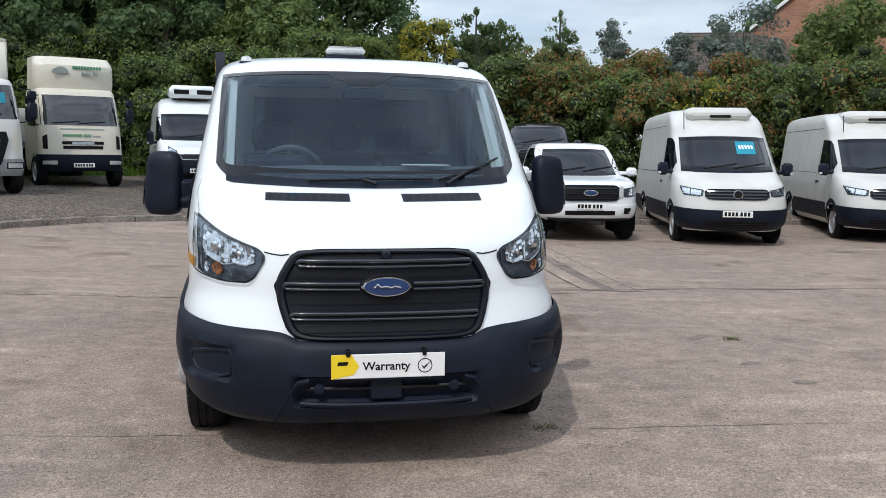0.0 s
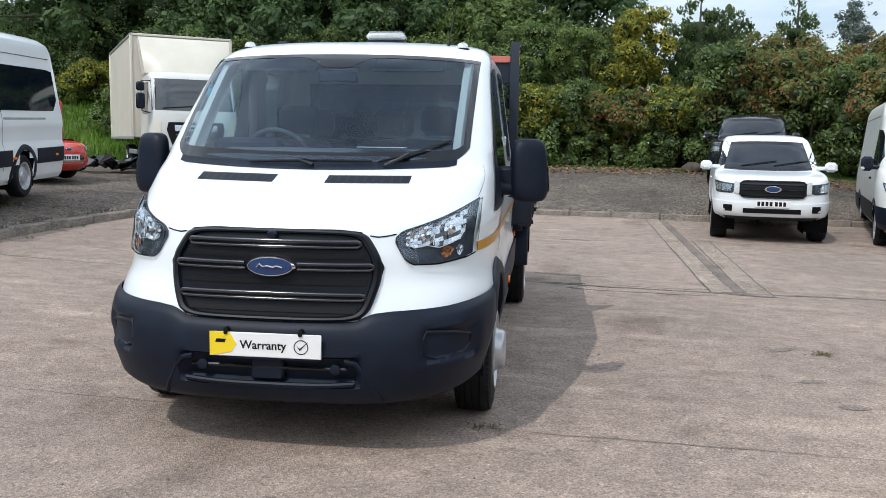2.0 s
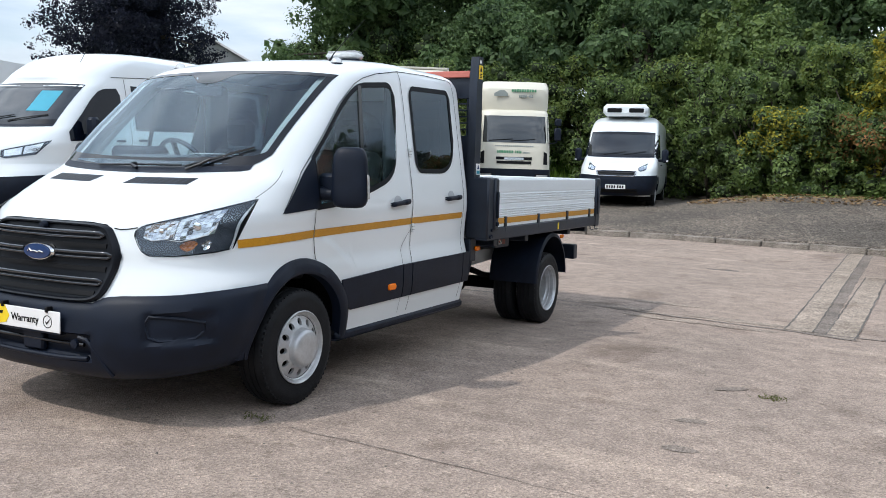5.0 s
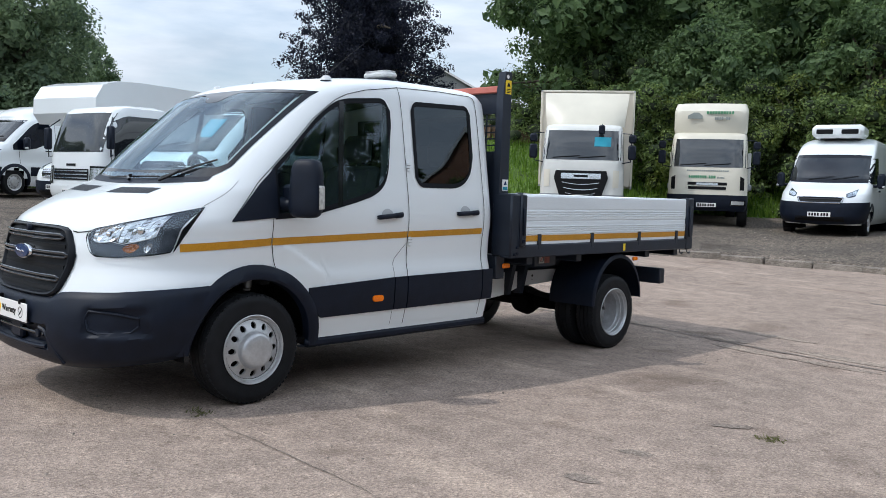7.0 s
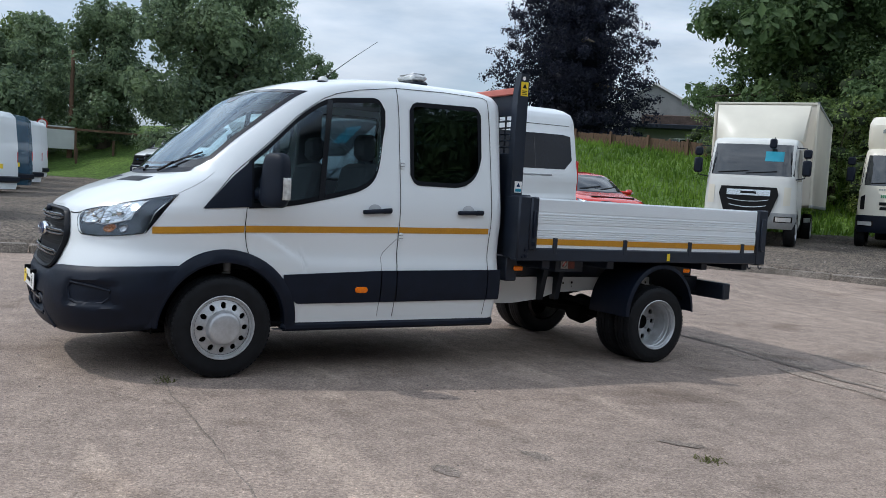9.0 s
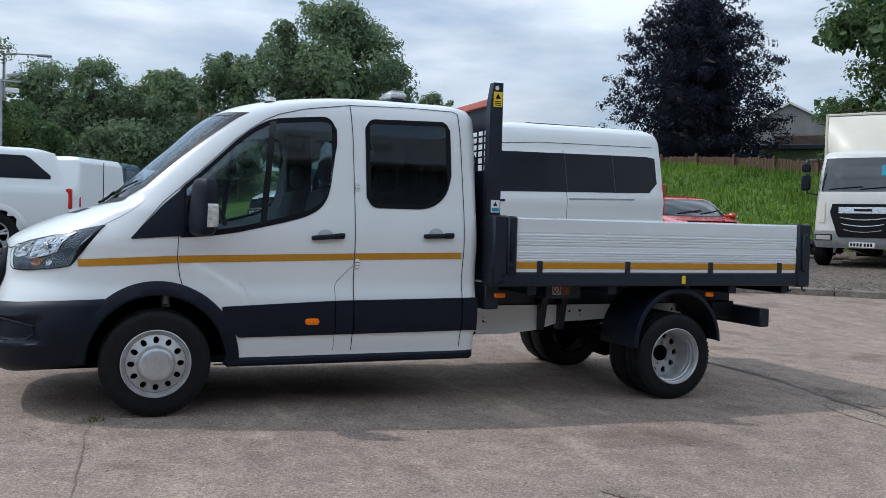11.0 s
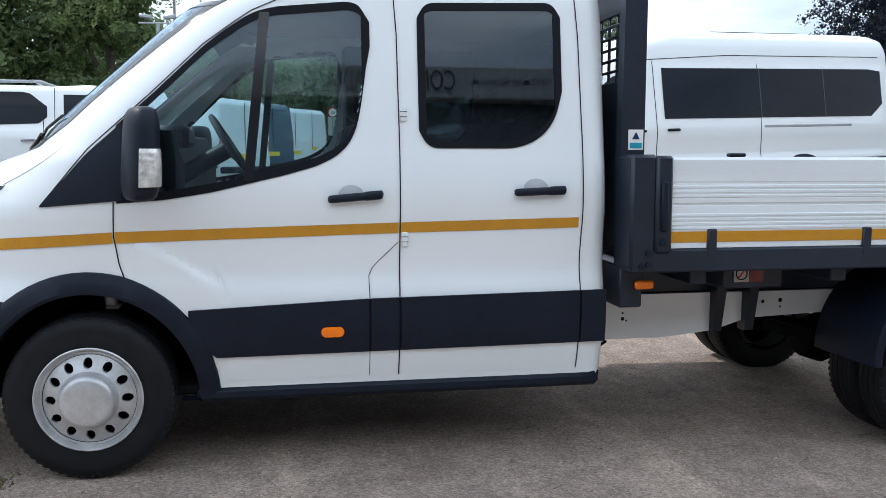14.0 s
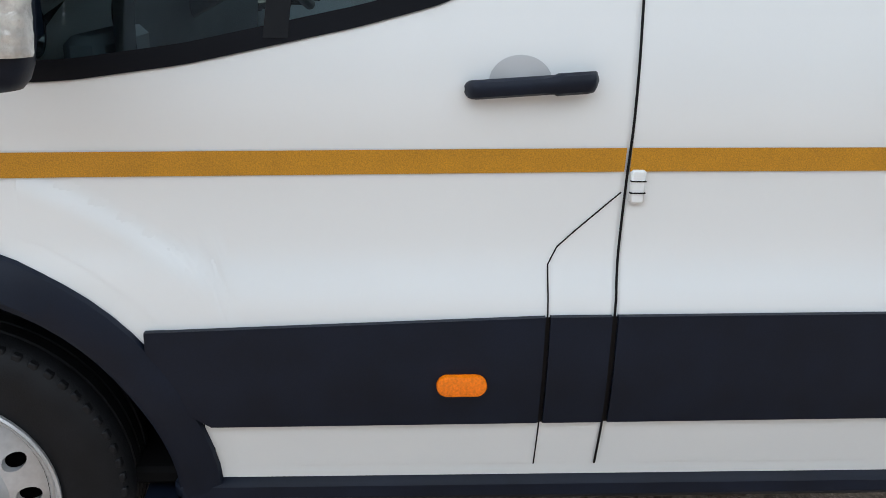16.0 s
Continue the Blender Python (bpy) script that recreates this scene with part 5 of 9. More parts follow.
    part("tick_ring", Mesh().lathe([(.034, 0), (.034, .001), (.030, .001), (.030, 0)], (.168, yp - .0005, .596), "y", 32, -1), M["ink"], c)
    part("tick", Mesh().prism([(.150, .600), (.163, .580), (.200, .622), (.163, .590)], "y", yp - .003, yp - .0012), M["ink"], c)
    for x in (-.185, .165):
        part("card_clip", Mesh().box(x - .009, x + .009, yp - .010, yp + .03, .645, .675, .003), M["ink"], c)
    part("plate_bracket", Mesh().box(-.18, .25, yp + .004, yp + .05, .530, .546, .004), M["plastic"], b)
    # wheel arch lips
    for s in (-1, 1):
        rows = []
        for a in span(2, 214, 42):
            r = radians(a)
            row = []
            for rr, off in ((.452, -.05), (.455, .012), (.470, .022), (.515, .020), (.540, .012), (.545, .002)):
                y, z = HUB_F[1] - rr * math.cos(r) * 1.0, .358 + rr * math.sin(r)
                y = y * (.93 if y < 0 else .97)
                z = max(z, .345)
                row.append((cab.side(y, z) + off, y, z))
            rows.append(row)
        m = Mesh().grid(rows)
        part("wheel_arch_lip", m if s > 0 else m.mirrored(), M["plastic"], truck, "black plastic wheel arch lip")
        rows = []
        for a in span(-4, 184, 24):
            r = radians(a)
            rows.append([(x, -.47 * math.cos(r), .37 + .47 * math.sin(r)) for x in (.955, .75, .55)])
        m = Mesh().grid(rows)
        m.add([(.55, -.47, .34), (.55, .47, .34), (.55, .47, .84), (.55, -.47, .84)], [(0, 1, 2, 3)])
        part("wheel_well", m if s > 0 else m.mirrored(), M["under"], truck)
        part("damper", (lambda q: q if s > 0 else q.mirrored())(Mesh().lathe([(.028, 0), (.028, .06), (.02, .07), (0, .07)], (.80, .06, .74), "z", 14, 1).box(.6, .80, .03, .09, .715, .735, .006)), M["galv"], truck)


def cab_sides(truck):
    for s in (1, -1):
        f = (lambda q: q) if s > 0 else (lambda q: q.mirrored())
        # doors: skins over the shell, parted by shut lines
        fd = part("front_door", f(cab.side_patch(span(.195, 1.278, 40), None, lambda y: .42 if y > .555 else .385 + math.sqrt(max(0, .56 ** 2 - y * y)), lambda y: fw_lo(min(y, 1.02)) - .012, .0015, nz=30)), M["white"], truck, "white front cab door with a raised window")
        rd = part("rear_door", f(cab.side_patch(span(1.292, 2.098, 18), None, lambda y: .42, lambda y: min(rw_lo(min(max(y, 1.42), 1.9)), 1.42) - .012, .0015, nz=30)), M["white"], truck, "white rear cab door")
        seams = Mesh()
        for pts in ([(1.27, 2.13), (1.285, 1.9), (1.29, 1.4), (1.288, 1.09), (1.285, .77), (1.283, .42)],
                    [(2.085, 2.12), (2.10, 1.9), (2.108, 1.4), (2.105, 1.09), (2.098, .93), (2.098, .77), (2.096, .42)],
                    [(.118, 1.19), (.112, 1.05), (.130, .93), (.165, .82), (.185, .77)],
                    [(1.155, .42), (1.155, .77), (1.152, .865), (1.168, .90), (1.20, .932), (1.28, 1.008)],
                    [(-.17, 1.17), (.02, 1.405), (.27, 1.635), (.48, 1.84), (.60, 1.93), (.68, 1.985), (.78, 2.03), (.95, 2.075), (1.27, 2.125), (1.7, 2.14), (2.05, 2.135), (2.085, 2.12)],
                    [(.52, .53), (1.15, .535), (2.22, .545)]):
            q = cab.seam(pts, .0030 if pts[-1] == (1.28, 1.008) else .0050, .0040)
            seams.add(q.v, q.f)
        part("door_shut_line", f(seams), M["ink"], truck)
        # windows
        for name, y0, y1, lo, hi, mat, lab in (("front_window", .13, 1.16, fw_lo, fw_hi, "side_glass", "front side window, lightly tinted"), ("rear_window", 1.385, 2.01, rw_lo, rw_hi, "privacy", "rear side window with dark privacy glass")):
            parent = fd if name == "front_window" else rd
            part(name, f(cab.side_patch(eased(y0, y1, 60), None, lo, hi, .001, nz=10)), M[mat], parent, lab)
            part("window_border", f(border(lambda ys, _, a, b: cab.side_patch(ys, None, a, b, .0050, nz=12), y0 - (.010 if name == "rear_window" else 0), y1 + .010, lambda y: lo(y) - .010, lambda y: hi(y) + .010, .036 if name == "front_window" else .034, 70)), M["rubber_seal"], parent)
        rows = [[(cab.side(.655 + .075 * t + d, z) + .006, .655 + .075 * t + d, z) for d in (-.021, .021)] for t in span(0, 1, 9) for z in (fw_lo(.66) + (fw_hi(.72) - fw_lo(.66)) * t,)]
        part("window_divider", f(Mesh().grid(rows, flip=True)), M["frit"], fd, "black upright bar between the quarter light and the window")
        part("mirror_sail", f(cab.side_patch(span(-.165, .15, 14), None, fw_lo, fw_hi, .007, nz=6)), M["plastic"], fd, "black triangular mirror panel")
        # cladding
        lo = line([(.40, .70), (.47, .56), (.51, .53), (2.22, .545)])
        hi = line([(.385, .735), (1.16, .768), (2.22, .782)])
        part("cladding_joint", f(cab.side_patch(span(1.10, 2.15, 12), None, lambda y: lo(y) + .002, lambda y: hi(y) - .002, .005, nz=3)), M["ink"], truck)
        for a, b in ((.40, 1.150), (1.160, 1.279), (1.291, 2.093), (2.103, 2.218)):
            part("side_cladding", f(cab.side_patch(sorted(set(span(a, b, 10) + ([.47, .51] if a < .45 else []))), None, lo, hi, .014, nz=6, depth=.02)), M["plastic"], truck, "black plastic side cladding")
        part("sill_step", f(Mesh().box(.86, .965, .42, 2.21, .330, .395, .02)), M["plastic"], truck, "black plastic sill step")
        part("side_marker", f(stadium(1.008, 1.024, .994, .628, .049, .022)), M["orange"], truck, "amber side marker lamp")
        part("tow_eye", f(Mesh().tube([(.80, 2.23, .50), (.80, 2.27, .48), (.80, 2.30, .50)], .008, 6)), M["under"], truck)
        # reflective tape
        tl = line([(-.482, .990), (.12, 1.020), (1.29, 1.048), (2.09, 1.062)])
        th = line([(-.470, 1.036), (.12, 1.066), (1.29, 1.093), (2.09, 1.107)])
        for a, b in ((-.478, .108), (.118, 1.281), (1.291, 2.088)):
            part("reflective_tape", f(cab.side_patch(span(a, b, 22), None, tl, th, .0050, nz=3)), M["tape"], truck, "amber reflective tape along the cab")
        for z in (1.02, 1.555):
            h = part("door_hinge", f(Mesh().box(cab.side(1.305, z) - .004, cab.side(1.305, z) + .014, 1.294, 1.322, z - .032, z + .032, .004)), M["white"], rd, "small white door hinge")
            for k in (-1, 1):
                part("hinge_pin", f(Mesh().box(cab.side(1.305, z) + .006, cab.side(1.305, z) + .0155, 1.2935, 1.3225, z + k * .011 - .0012, z + k * .011 + .0012, .0003)), M["ink"], h)
        door_handle(fd, s, .980, 1.216, 1.200, .020)
        door_handle(rd, s, 1.790, 2.026, 1.225)
        headlight(truck, s)
        door_mirror(truck, s)
        front_wheel(truck, s)
        rear_wheel(truck, s)
        # roof marker lamps
        l = part("roof_marker_lamp", f(Mesh().lathe([(.045, -.02), (.045, .008), (.038, .012)], (.695, .745, 2.118), "z", 24, 1)), M["plastic"], truck)
        part("lamp_dome", f(Mesh().lathe([(.037, 0), (.034, .022), (.022, .034), (0, .039)], (.695, .745, 2.128), "z", 24, 1)), M["lens"], l, "clear domed lamp")
    # roof beacon
    b = part("roof_beacon", Mesh().box(-.155, .155, 1.785, 1.945, 2.262, 2.302, .018).box(-.05, .05, 1.81, 1.92, 2.20, 2.27, .01), M["plastic"], truck, "low amber work beacon with a clear cover")
    part("beacon_lens", Mesh().box(-.150, .150, 1.79, 1.94, 2.302, 2.362, .025), M["lens"], b, "clear ribbed beacon cover")
    part("beacon_cap", Mesh().box(-.13, .13, 1.81, 1.92, 2.360, 2.368, .004), M["silver"], b)
    part("aerial", Mesh().tube([(.60, .80, 2.15), (.60, .84, 2.20), (.60, 1.03, 2.35), (.60, 1.22, 2.49)], [.010, .0035, .0022, .0016], 6), M["ink"], truck, "thin black roof aerial")
    # back wall of the cab with its window
    part("back_window", Mesh().box(-.70, .70, 2.226, 2.234, 1.48, 2.0, .002), M["privacy"], truck)


def cab_interior(truck):
    def seat(x, y, w, name):
        m = Mesh().box(x - w / 2, x + w / 2, y - .25, y + .28, .80, .98, .06)
        m.box(x - w / 2, x + w / 2, -.07, .07, 0, .64, .05, Matrix.Translation((0, y + .27, .93)) @ Matrix.Rotation(radians(-14), 4, "X"))
        s = part(name, m, M["cloth"], truck, "dark cloth seat with headrest")
        part("headrest", Mesh().box(x - .13, x + .13, y + .38, y + .49, 1.58, 1.78, .04), M["cloth"], s)
        part("seat_base", Mesh().box(x - w / 2 + .03, x + w / 2 - .03, y - .2, y + .25, .45, .80, .02), M["trim"], s)
    seat(-.52, .78, .52, "driver_seat")
    seat(.50, .78, .56, "passenger_seat")
    for x in (-.58, 0, .58):
        seat(x, 1.58, .5, "rear_seat")
    d = Mesh()
    prof = [(-.40, 1.39), (-.10, 1.485), (.06, 1.492), (.14, 1.478), (.19, 1.34), (.18, 1.0), (.05, .8), (-.2, .75)]
    rows = []
    for x in span(-.84, .84, 13):
        k = .05 + .34 * (abs(x) / .84) ** 3
        rows.append([(x, y + k * (1 if y < 0 else .5), z) for y, z in prof])
    d.grid(rows)
    dash = part("dashboard", d, M["trim"], truck, "dark grey dashboard")
    part("instrument_hood", Mesh().box(-.70, -.32, .08, .28, 1.42, 1.545, .03), M["plastic"], dash)
    for x in (-.8, .8, .2):
        part("air_vent", Mesh().lathe([(.05, 0), (.05, .02), (.04, .02), (.035, .005), (0, .005)], (x, .17, 1.26), "y", 20, 1), M["gloss_black"], dash)
    part("papers", Mesh().box(.20, .46, -.10, .05, 1.499, 1.503, .001), M["card"], dash)
    gb = part("glovebox", Mesh().box(.26, .66, .18, .265, 1.02, 1.24, .02), M["glovebox"], dash, "paler grey glovebox lid")
    part("latch", Mesh().box(.42, .50, .262, .272, 1.19, 1.21, .004), M["gloss_black"], gb)
    # steering wheel
    sw = Mesh()
    mt = Matrix.Translation((-.43, .50, 1.43)) @ Matrix.Rotation(radians(-58), 4, "X")
    ring = [mt @ Vector((.195 * math.cos(a), .195 * math.sin(a), 0)) for a in span(0, 2 * math.pi, 33)]
    sw.tube(ring, .016, 8, False)
    for a in (0, math.pi, -math.pi / 2):
        sw.tube([mt @ Vector((0, 0, -.02)), mt @ Vector((.19 * math.cos(a), .19 * math.sin(a), 0))], .018, 6)
    sw.lathe([(.075, -.03), (.07, .01), (0, .018)], (0, 0, 0), "z", 20, 1)
    n_ring = len(sw.v) - 60
    sw.v[n_ring:] = [tuple(mt @ Vector(p)) for p in sw.v[n_ring:]]
    st = part("steering_wheel", sw, M["trim"], truck, "black steering wheel")
    part("steering_column", Mesh().tube([(-.43, .48, 1.41), (-.43, .18, 1.24)], .05, 10), M["plastic"], st)
    # linings
    lin = Mesh()
    lin.grid([[(x, max(y, cab.front(x, 2.06) + .06 + y * .1), 2.03 + .05 * min(1, k) + (.05 if k > 1 else .02) * (1 - (x / .8) ** 2)) for x in span(-.76, .76, 13)] for k, y in enumerate((.0, .55, .95, 1.4, 2.15))])
    part("headlining", lin, M["trim"], truck)
    for s in (-1, 1):
        f = (lambda q: q) if s > 0 else (lambda q: q.mirrored())
        part("door_card", f(Mesh().box(.90, .945, .58, 2.1, .45, 1.16, .02)), M["trim"], truck)
        rows = []
        for t in span(0, 1, 12):
            z = 1.43 + .6 * t
            x = cab.sx(z) - .055
            y = cab.front(.76, z) + .06
            rows.append([(.735, y - .02, z), (.775, y - .01, z), (.80, y + .05, z), (.79, y + .12, z), (.74, y + .14, z)])
        part("pillar_lining", f(Mesh().grid(rows)), M["pillar"], truck, "pale windscreen pillar lining")
        part("door_pillar", f(Mesh().box(.80, .86, 1.16, 1.40, 1.2, 2.05, .02)), M["trim"], truck)
        part("sun_visor", f(Mesh().box(.18, .62, -.01, .01, -.08, .08, .008, Matrix.Translation((0, .50, 2.0)) @ Matrix.Rotation(radians(-60), 4, "X"))), M["trim"], truck)
    part("rear_view_mirror", Mesh().box(-.12, .12, .28, .31, 1.88, 1.95, .01), M["plastic"], truck)


def tipper_bed(truck):
    X0 = 1.12
    for s in (1, -1):
        f = (lambda q: q) if s > 0 else (lambda q: q.mirrored())
        # ribbed aluminium side board
        prof = [(0, .975), (0, 1.052)]
        for z0 in (1.056, 1.075, 1.094, 1.113):
            prof += [(0, z0), (.006, z0 + .003), (.006, z0 + .011), (0, z0 + .014)]
        prof += [(0, 1.158), (-.006, 1.163), (-.006, 1.171), (.002, 1.175), (.002, 1.192)]
        for z0 in (1.196, 1.217, 1.238):
            prof += [(0, z0), (.006, z0 + .003), (.006, z0 + .012), (0, z0 + .015)]
        prof += [(0, 1.262), (.003, 1.268), (.003, 1.362), (-.003, 1.374), (-.03, 1.374), (-.03, .975), (0, .975)]
        rows = [[(X0 + d, y, z) for d, z in prof] for y in (2.455, 3.3, 4.2, 5.075)]
        m = Mesh().grid(rows)
        for r in (rows[0], rows[-1]):
            k = len(m.v)
            m.v.extend(r[:-1])
            m.f.append(tuple(range(k, k + len(r) - 1)))
        sb = part("side_board", f(m), M["alloy"], truck, "ribbed pale aluminium drop side", 25)
        part("side_board_tape", f(Mesh().box(X0 + .001, X0 + .004, 2.46, 5.07, 1.000, 1.048, .0005)), M["tape"], sb, "amber reflective tape")
        for y in (2.66, 3.42, 4.20, 4.90):
            part("board_hinge", f(Mesh().box(X0 - .01, X0 + .014, y - .022, y + .022, .93, 1.058, .005)), M["steel_dark"], sb)
        part("bed_rail", f(Mesh().box(X0 - .10, X0 + .012, 2.28, 5.10, .868, .972, .008)), M["steel_dark"], truck, "dark steel bed rail")
        # corner posts with latches
        part("front_corner_post", f(Mesh().box(.93, 1.135, 2.275, 2.395, .880, 1.385, .014).box(1.09, 1.150, 2.385, 2.462, .955, 1.380, .012)), M["steel_dark"], truck, "dark steel front corner post")
        p = part("rear_corner_post", f(Mesh().box(X0 - .07, X0 + .018, 5.08, 5.22, .860, 1.385, .012)), M["steel_dark"], truck, "dark steel rear corner post")
        part("post_latch", f(Mesh().box(X0 + .016, X0 + .034, 5.12, 5.18, .99, 1.30, .008)), M["steel_dark"], p)
        part("front_latch", f(Mesh().box(1.150, 1.166, 2.405, 2.437, 1.05, 1.27, .007).tube([(1.155, 2.42, .99), (1.155, 2.42, 1.02)], .016, 8)), M["plastic"], truck)
        for y, z in ((2.40, .905), (2.43, .955), (2.33, .9)):
            part("post_bolt", f(Mesh().lathe([(.014, 0), (.014, .012), (0, .014)], (1.134, y if y < 2.39 else 2.36, z), "x", 8, 1)), M["plastic"], truck)
        # headboard post
        m = Mesh().prism([(2.275, 1.30), (2.385, 1.30), (2.385, 2.352), (2.310, 2.352), (2.285, 2.20)], "x", .93, 1.0)
        hp = part("headboard_post", f(m), M["steel_dark"], truck, "tall dark steel headboard post")
        # white disc painted for the daylight through a hole in the post
        part("hole_daylight_disc", f(Mesh().lathe([(.016, 0), (0, 0)], (1.002, 2.335, 2.312), "x", 16, 1)), M["card"], hp)
        lb = part("warning_label", f(Mesh().box(1.0, 1.003, 2.308, 2.378, 2.175, 2.285, .0005)), M["yellow"], hp, "small yellow warning label")
        part("warning_triangle", f(Mesh().prism([(2.322, 2.235), (2.364, 2.235), (2.343, 2.272)], "x", 1.003, 1.0045)), M["ink"], lb)
        for k in range(3):
            part("label_line", f(Mesh().box(1.003, 1.0045, 2.320, 2.366, 2.185 + .013 * k, 2.191 + .013 * k, .0003)), M["ink"], lb)
        l2 = part("maker_label", f(Mesh().box(1.0, 1.003, 2.308, 2.378, 1.405, 1.495, .0005)), M["card"], hp, "small white maker's label")
        part("label_triangle", f(Mesh().prism([(2.325, 1.452), (2.361, 1.452), (2.343, 1.485)], "x", 1.003, 1.0045)), M["blue_badge"], l2)
        part("label_line", f(Mesh().box(1.003, 1.0045, 2.315, 2.371, 1.413, 1.437, .0003)), M["teal"], l2)
        # low labels and lamps on the sub-frame
        part("rail_label", f(Mesh().box(1.131, 1.134, 3.92, 3.955, .885, .95, .0005)), M["yellow"], truck)
        part("side_lamp", f(Mesh().box(.98, 1.0, 2.36, 2.45, .775, .815, .008)), M["orange"], truck, "amber side lamp on the sub-frame")
        part("side_lamp", f(Mesh().box(1.05, 1.07, 4.21, 4.29, .775, .812, .008)), M["orange"], truck, "amber side lamp on the sub-frame")
        nl = part("no_entry_label", f(Mesh().box(.98, .983, 2.85, 2.925, .795, .872, .0005)), M["grey_card"], truck, "white and red warning label")
        part("ring_mark", f(Mesh().lathe([(.030, 0), (.030, .0012), (.024, .0012), (.024, 0)], (.983, 2.887, .834), "x", 24, 1)), M["ink"], nl)
        part("bar_mark", f(Mesh().prism([(2.868, .818), (2.874, .812), (2.906, .851), (2.900, .857)], "x", .983, .9845)), M["red"], nl)
        part("red_panel", f(Mesh().box(.98, .983, 2.928, 2.998, .795, .872, .0005)), M["dull_red"], truck, "dull red instruction panel")
        # rear mudguard
        rows = []
        for a in span(-2, 178, 30):
            r = radians(a)
            row = []
            for x, rr in ((.60, .455), (1.035, .455), (1.075, .448), (1.085, .43), (1.085, .41)):
                row.append((x, HUB_R[1] - rr * math.cos(r) * .92, HUB_R[2] + .10 + rr * math.sin(r)))
            rows.append(row)
        m = Mesh().grid(rows)
        part("rear_mudguard", f(m), M["plastic"], truck, "black plastic rear mudguard")
        part("guard_bracket", f(Mesh().tube([(.55, 4.36, .62), (.95, 4.34, .52)], .016, 8)), M["under"], truck)
        # chassis
        part("chassis_rail", f(Mesh().prism([(2.05, .46), (2.20, .440), (2.72, .440), (3.0, .47), (3.2, .53), (3.9, .56), (4.7, .56), (4.95, .53), (4.95, .67), (2.05, .67)], "x", .42, .50)), M["white"], truck, "white painted chassis rail")
        for y, z, r in ((2.50, .545, .010), (2.50, .575, .006), (2.52, .535, .005), (3.28, .615, .010), (3.38, .62, .012), (3.38, .585, .006), (4.30, .62, .012)):
            part("rail_hole", f(Mesh().lathe([(r, 0), (0, 0)], (.502, y, z), "x", 10, 1)), M["ink"], truck)
        part("sub_frame", f(Mesh().box(.35, .47, 2.28, 4.95, .67, .80, .006).box(.30, .98, 2.29, 2.40, .69, .885, .008).box(.3, .975, 2.8, 3.1, .765, .88, .006)), M["steel_dark"], truck)
        for y in (2.98, 3.16, 4.35):
            part("outrigger", f(Mesh().prism([(.46, .47 if y < 3.2 else .6), (.535, .47 if y < 3.2 else .6), (.62, .86), (.46, .86)], "y", y, y + .05)), M["steel_dark"], truck)
    # tipping ram and tanks under the bed
    part("fuel_tank", Mesh().box(-.40, .30, 2.5, 3.35, .50, .66, .05), M["under"], truck)
    part("rear_axle", Mesh().tube([(-.85, HUB_R[1], HUB_R[2]), (.85, HUB_R[1], HUB_R[2])], .06, 12).lathe([(.0, -.14), (.11, -.12), (.15, 0), (.11, .12), (0, .14)], (0, HUB_R[1], HUB_R[2]), "y", 20, 1), M["under"], truck)
    for s in (-1, 1):
        part("leaf_spring", Mesh().tube([(s * .5, 3.3, .50), (s * .5, 3.6, .42), (s * .5, 3.954, .37), (s * .5, 4.3, .43), (s * .5, 4.6, .52)], .03, 6), M["under"], truck)
    part("propeller_shaft", Mesh().tube([(0, 1.2, .52), (0, 2.6, .50), (0, 3.9, .36)], .045, 10), M["under"], truck)
    part("exhaust", Mesh().tube([(.2, .6, .42), (.2, 2.2, .44), (.3, 2.6, .50)], .045, 10), M["under"], truck)
    part("bed_floor", Mesh().box(-1.09, 1.09, 2.42, 5.155, .90, .962, .006), M["steel_dark"], truck)
    for y in (2.6, 3.3, 4.45, 5.0):
        part("cross_bearer", Mesh().box(-1.05, 1.05, y, y + .08, .80, .90), M["steel_dark"], truck)
    part("tailboard", Mesh().box(-1.10, 1.10, 5.13, 5.165, .965, 1.375, .006).box(-1.10, 1.10, 5.160, 5.172, 1.06, 1.10, .004).box(-1.10, 1.10, 5.160, 5.172, 1.22, 1.26, .004), M["alloy"], truck, "pale aluminium tailboard")
    part("board_latch", Mesh().box(-1.13, -1.06, 3.9, 4.02, 1.372, 1.40, .008), M["plastic"], truck)
    # headboard: lower sheet, mesh panel and red top rail
    hb = part("headboard", Mesh().box(-.94, .94, 2.315, 2.340, .95, 1.72, .004).box(-.94, .94, 2.315, 2.340, 2.02, 2.20, .004), M["steel_dark"], truck, "dark steel headboard with a mesh panel")
    for k in range(18):
        x = -.90 + .1059 * k
        part("mesh_bar", Mesh().box(x - .007, x + .007, 2.322, 2.334, 1.715, 2.025, .002), M["steel_dark"], hb)
    for k in range(5):
        z = 1.77 + .052 * k
        part("mesh_bar", Mesh().box(-.93, .93, 2.320, 2.332, z - .006, z + .006, .002), M["steel_dark"], hb)
    part("top_rail", Mesh().box(-.93, .93, 2.29, 2.37, 2.185, 2.240, .008), M["pink"], hb, "faded red top rail")
    # rear under-run bar, lamps, hooks
    u = part("under_run_bar", Mesh().box(-1.0, 1.0, 4.83, 4.93, .51, .665, .01), M["steel_dark"], truck, "dark steel rear under-run bar")
    for s in (-1, 1):
        part("bar_bracket", Mesh().box(s * .62 - .04, s * .62 + .04, 4.60, 4.84, .55, .70, .008), M["steel_dark"], u)
        part("tail_lamp", Mesh().box(s * .80 - .15, s * .80 + .15, 4.918, 4.94, .545, .645, .008), M["red"], u)
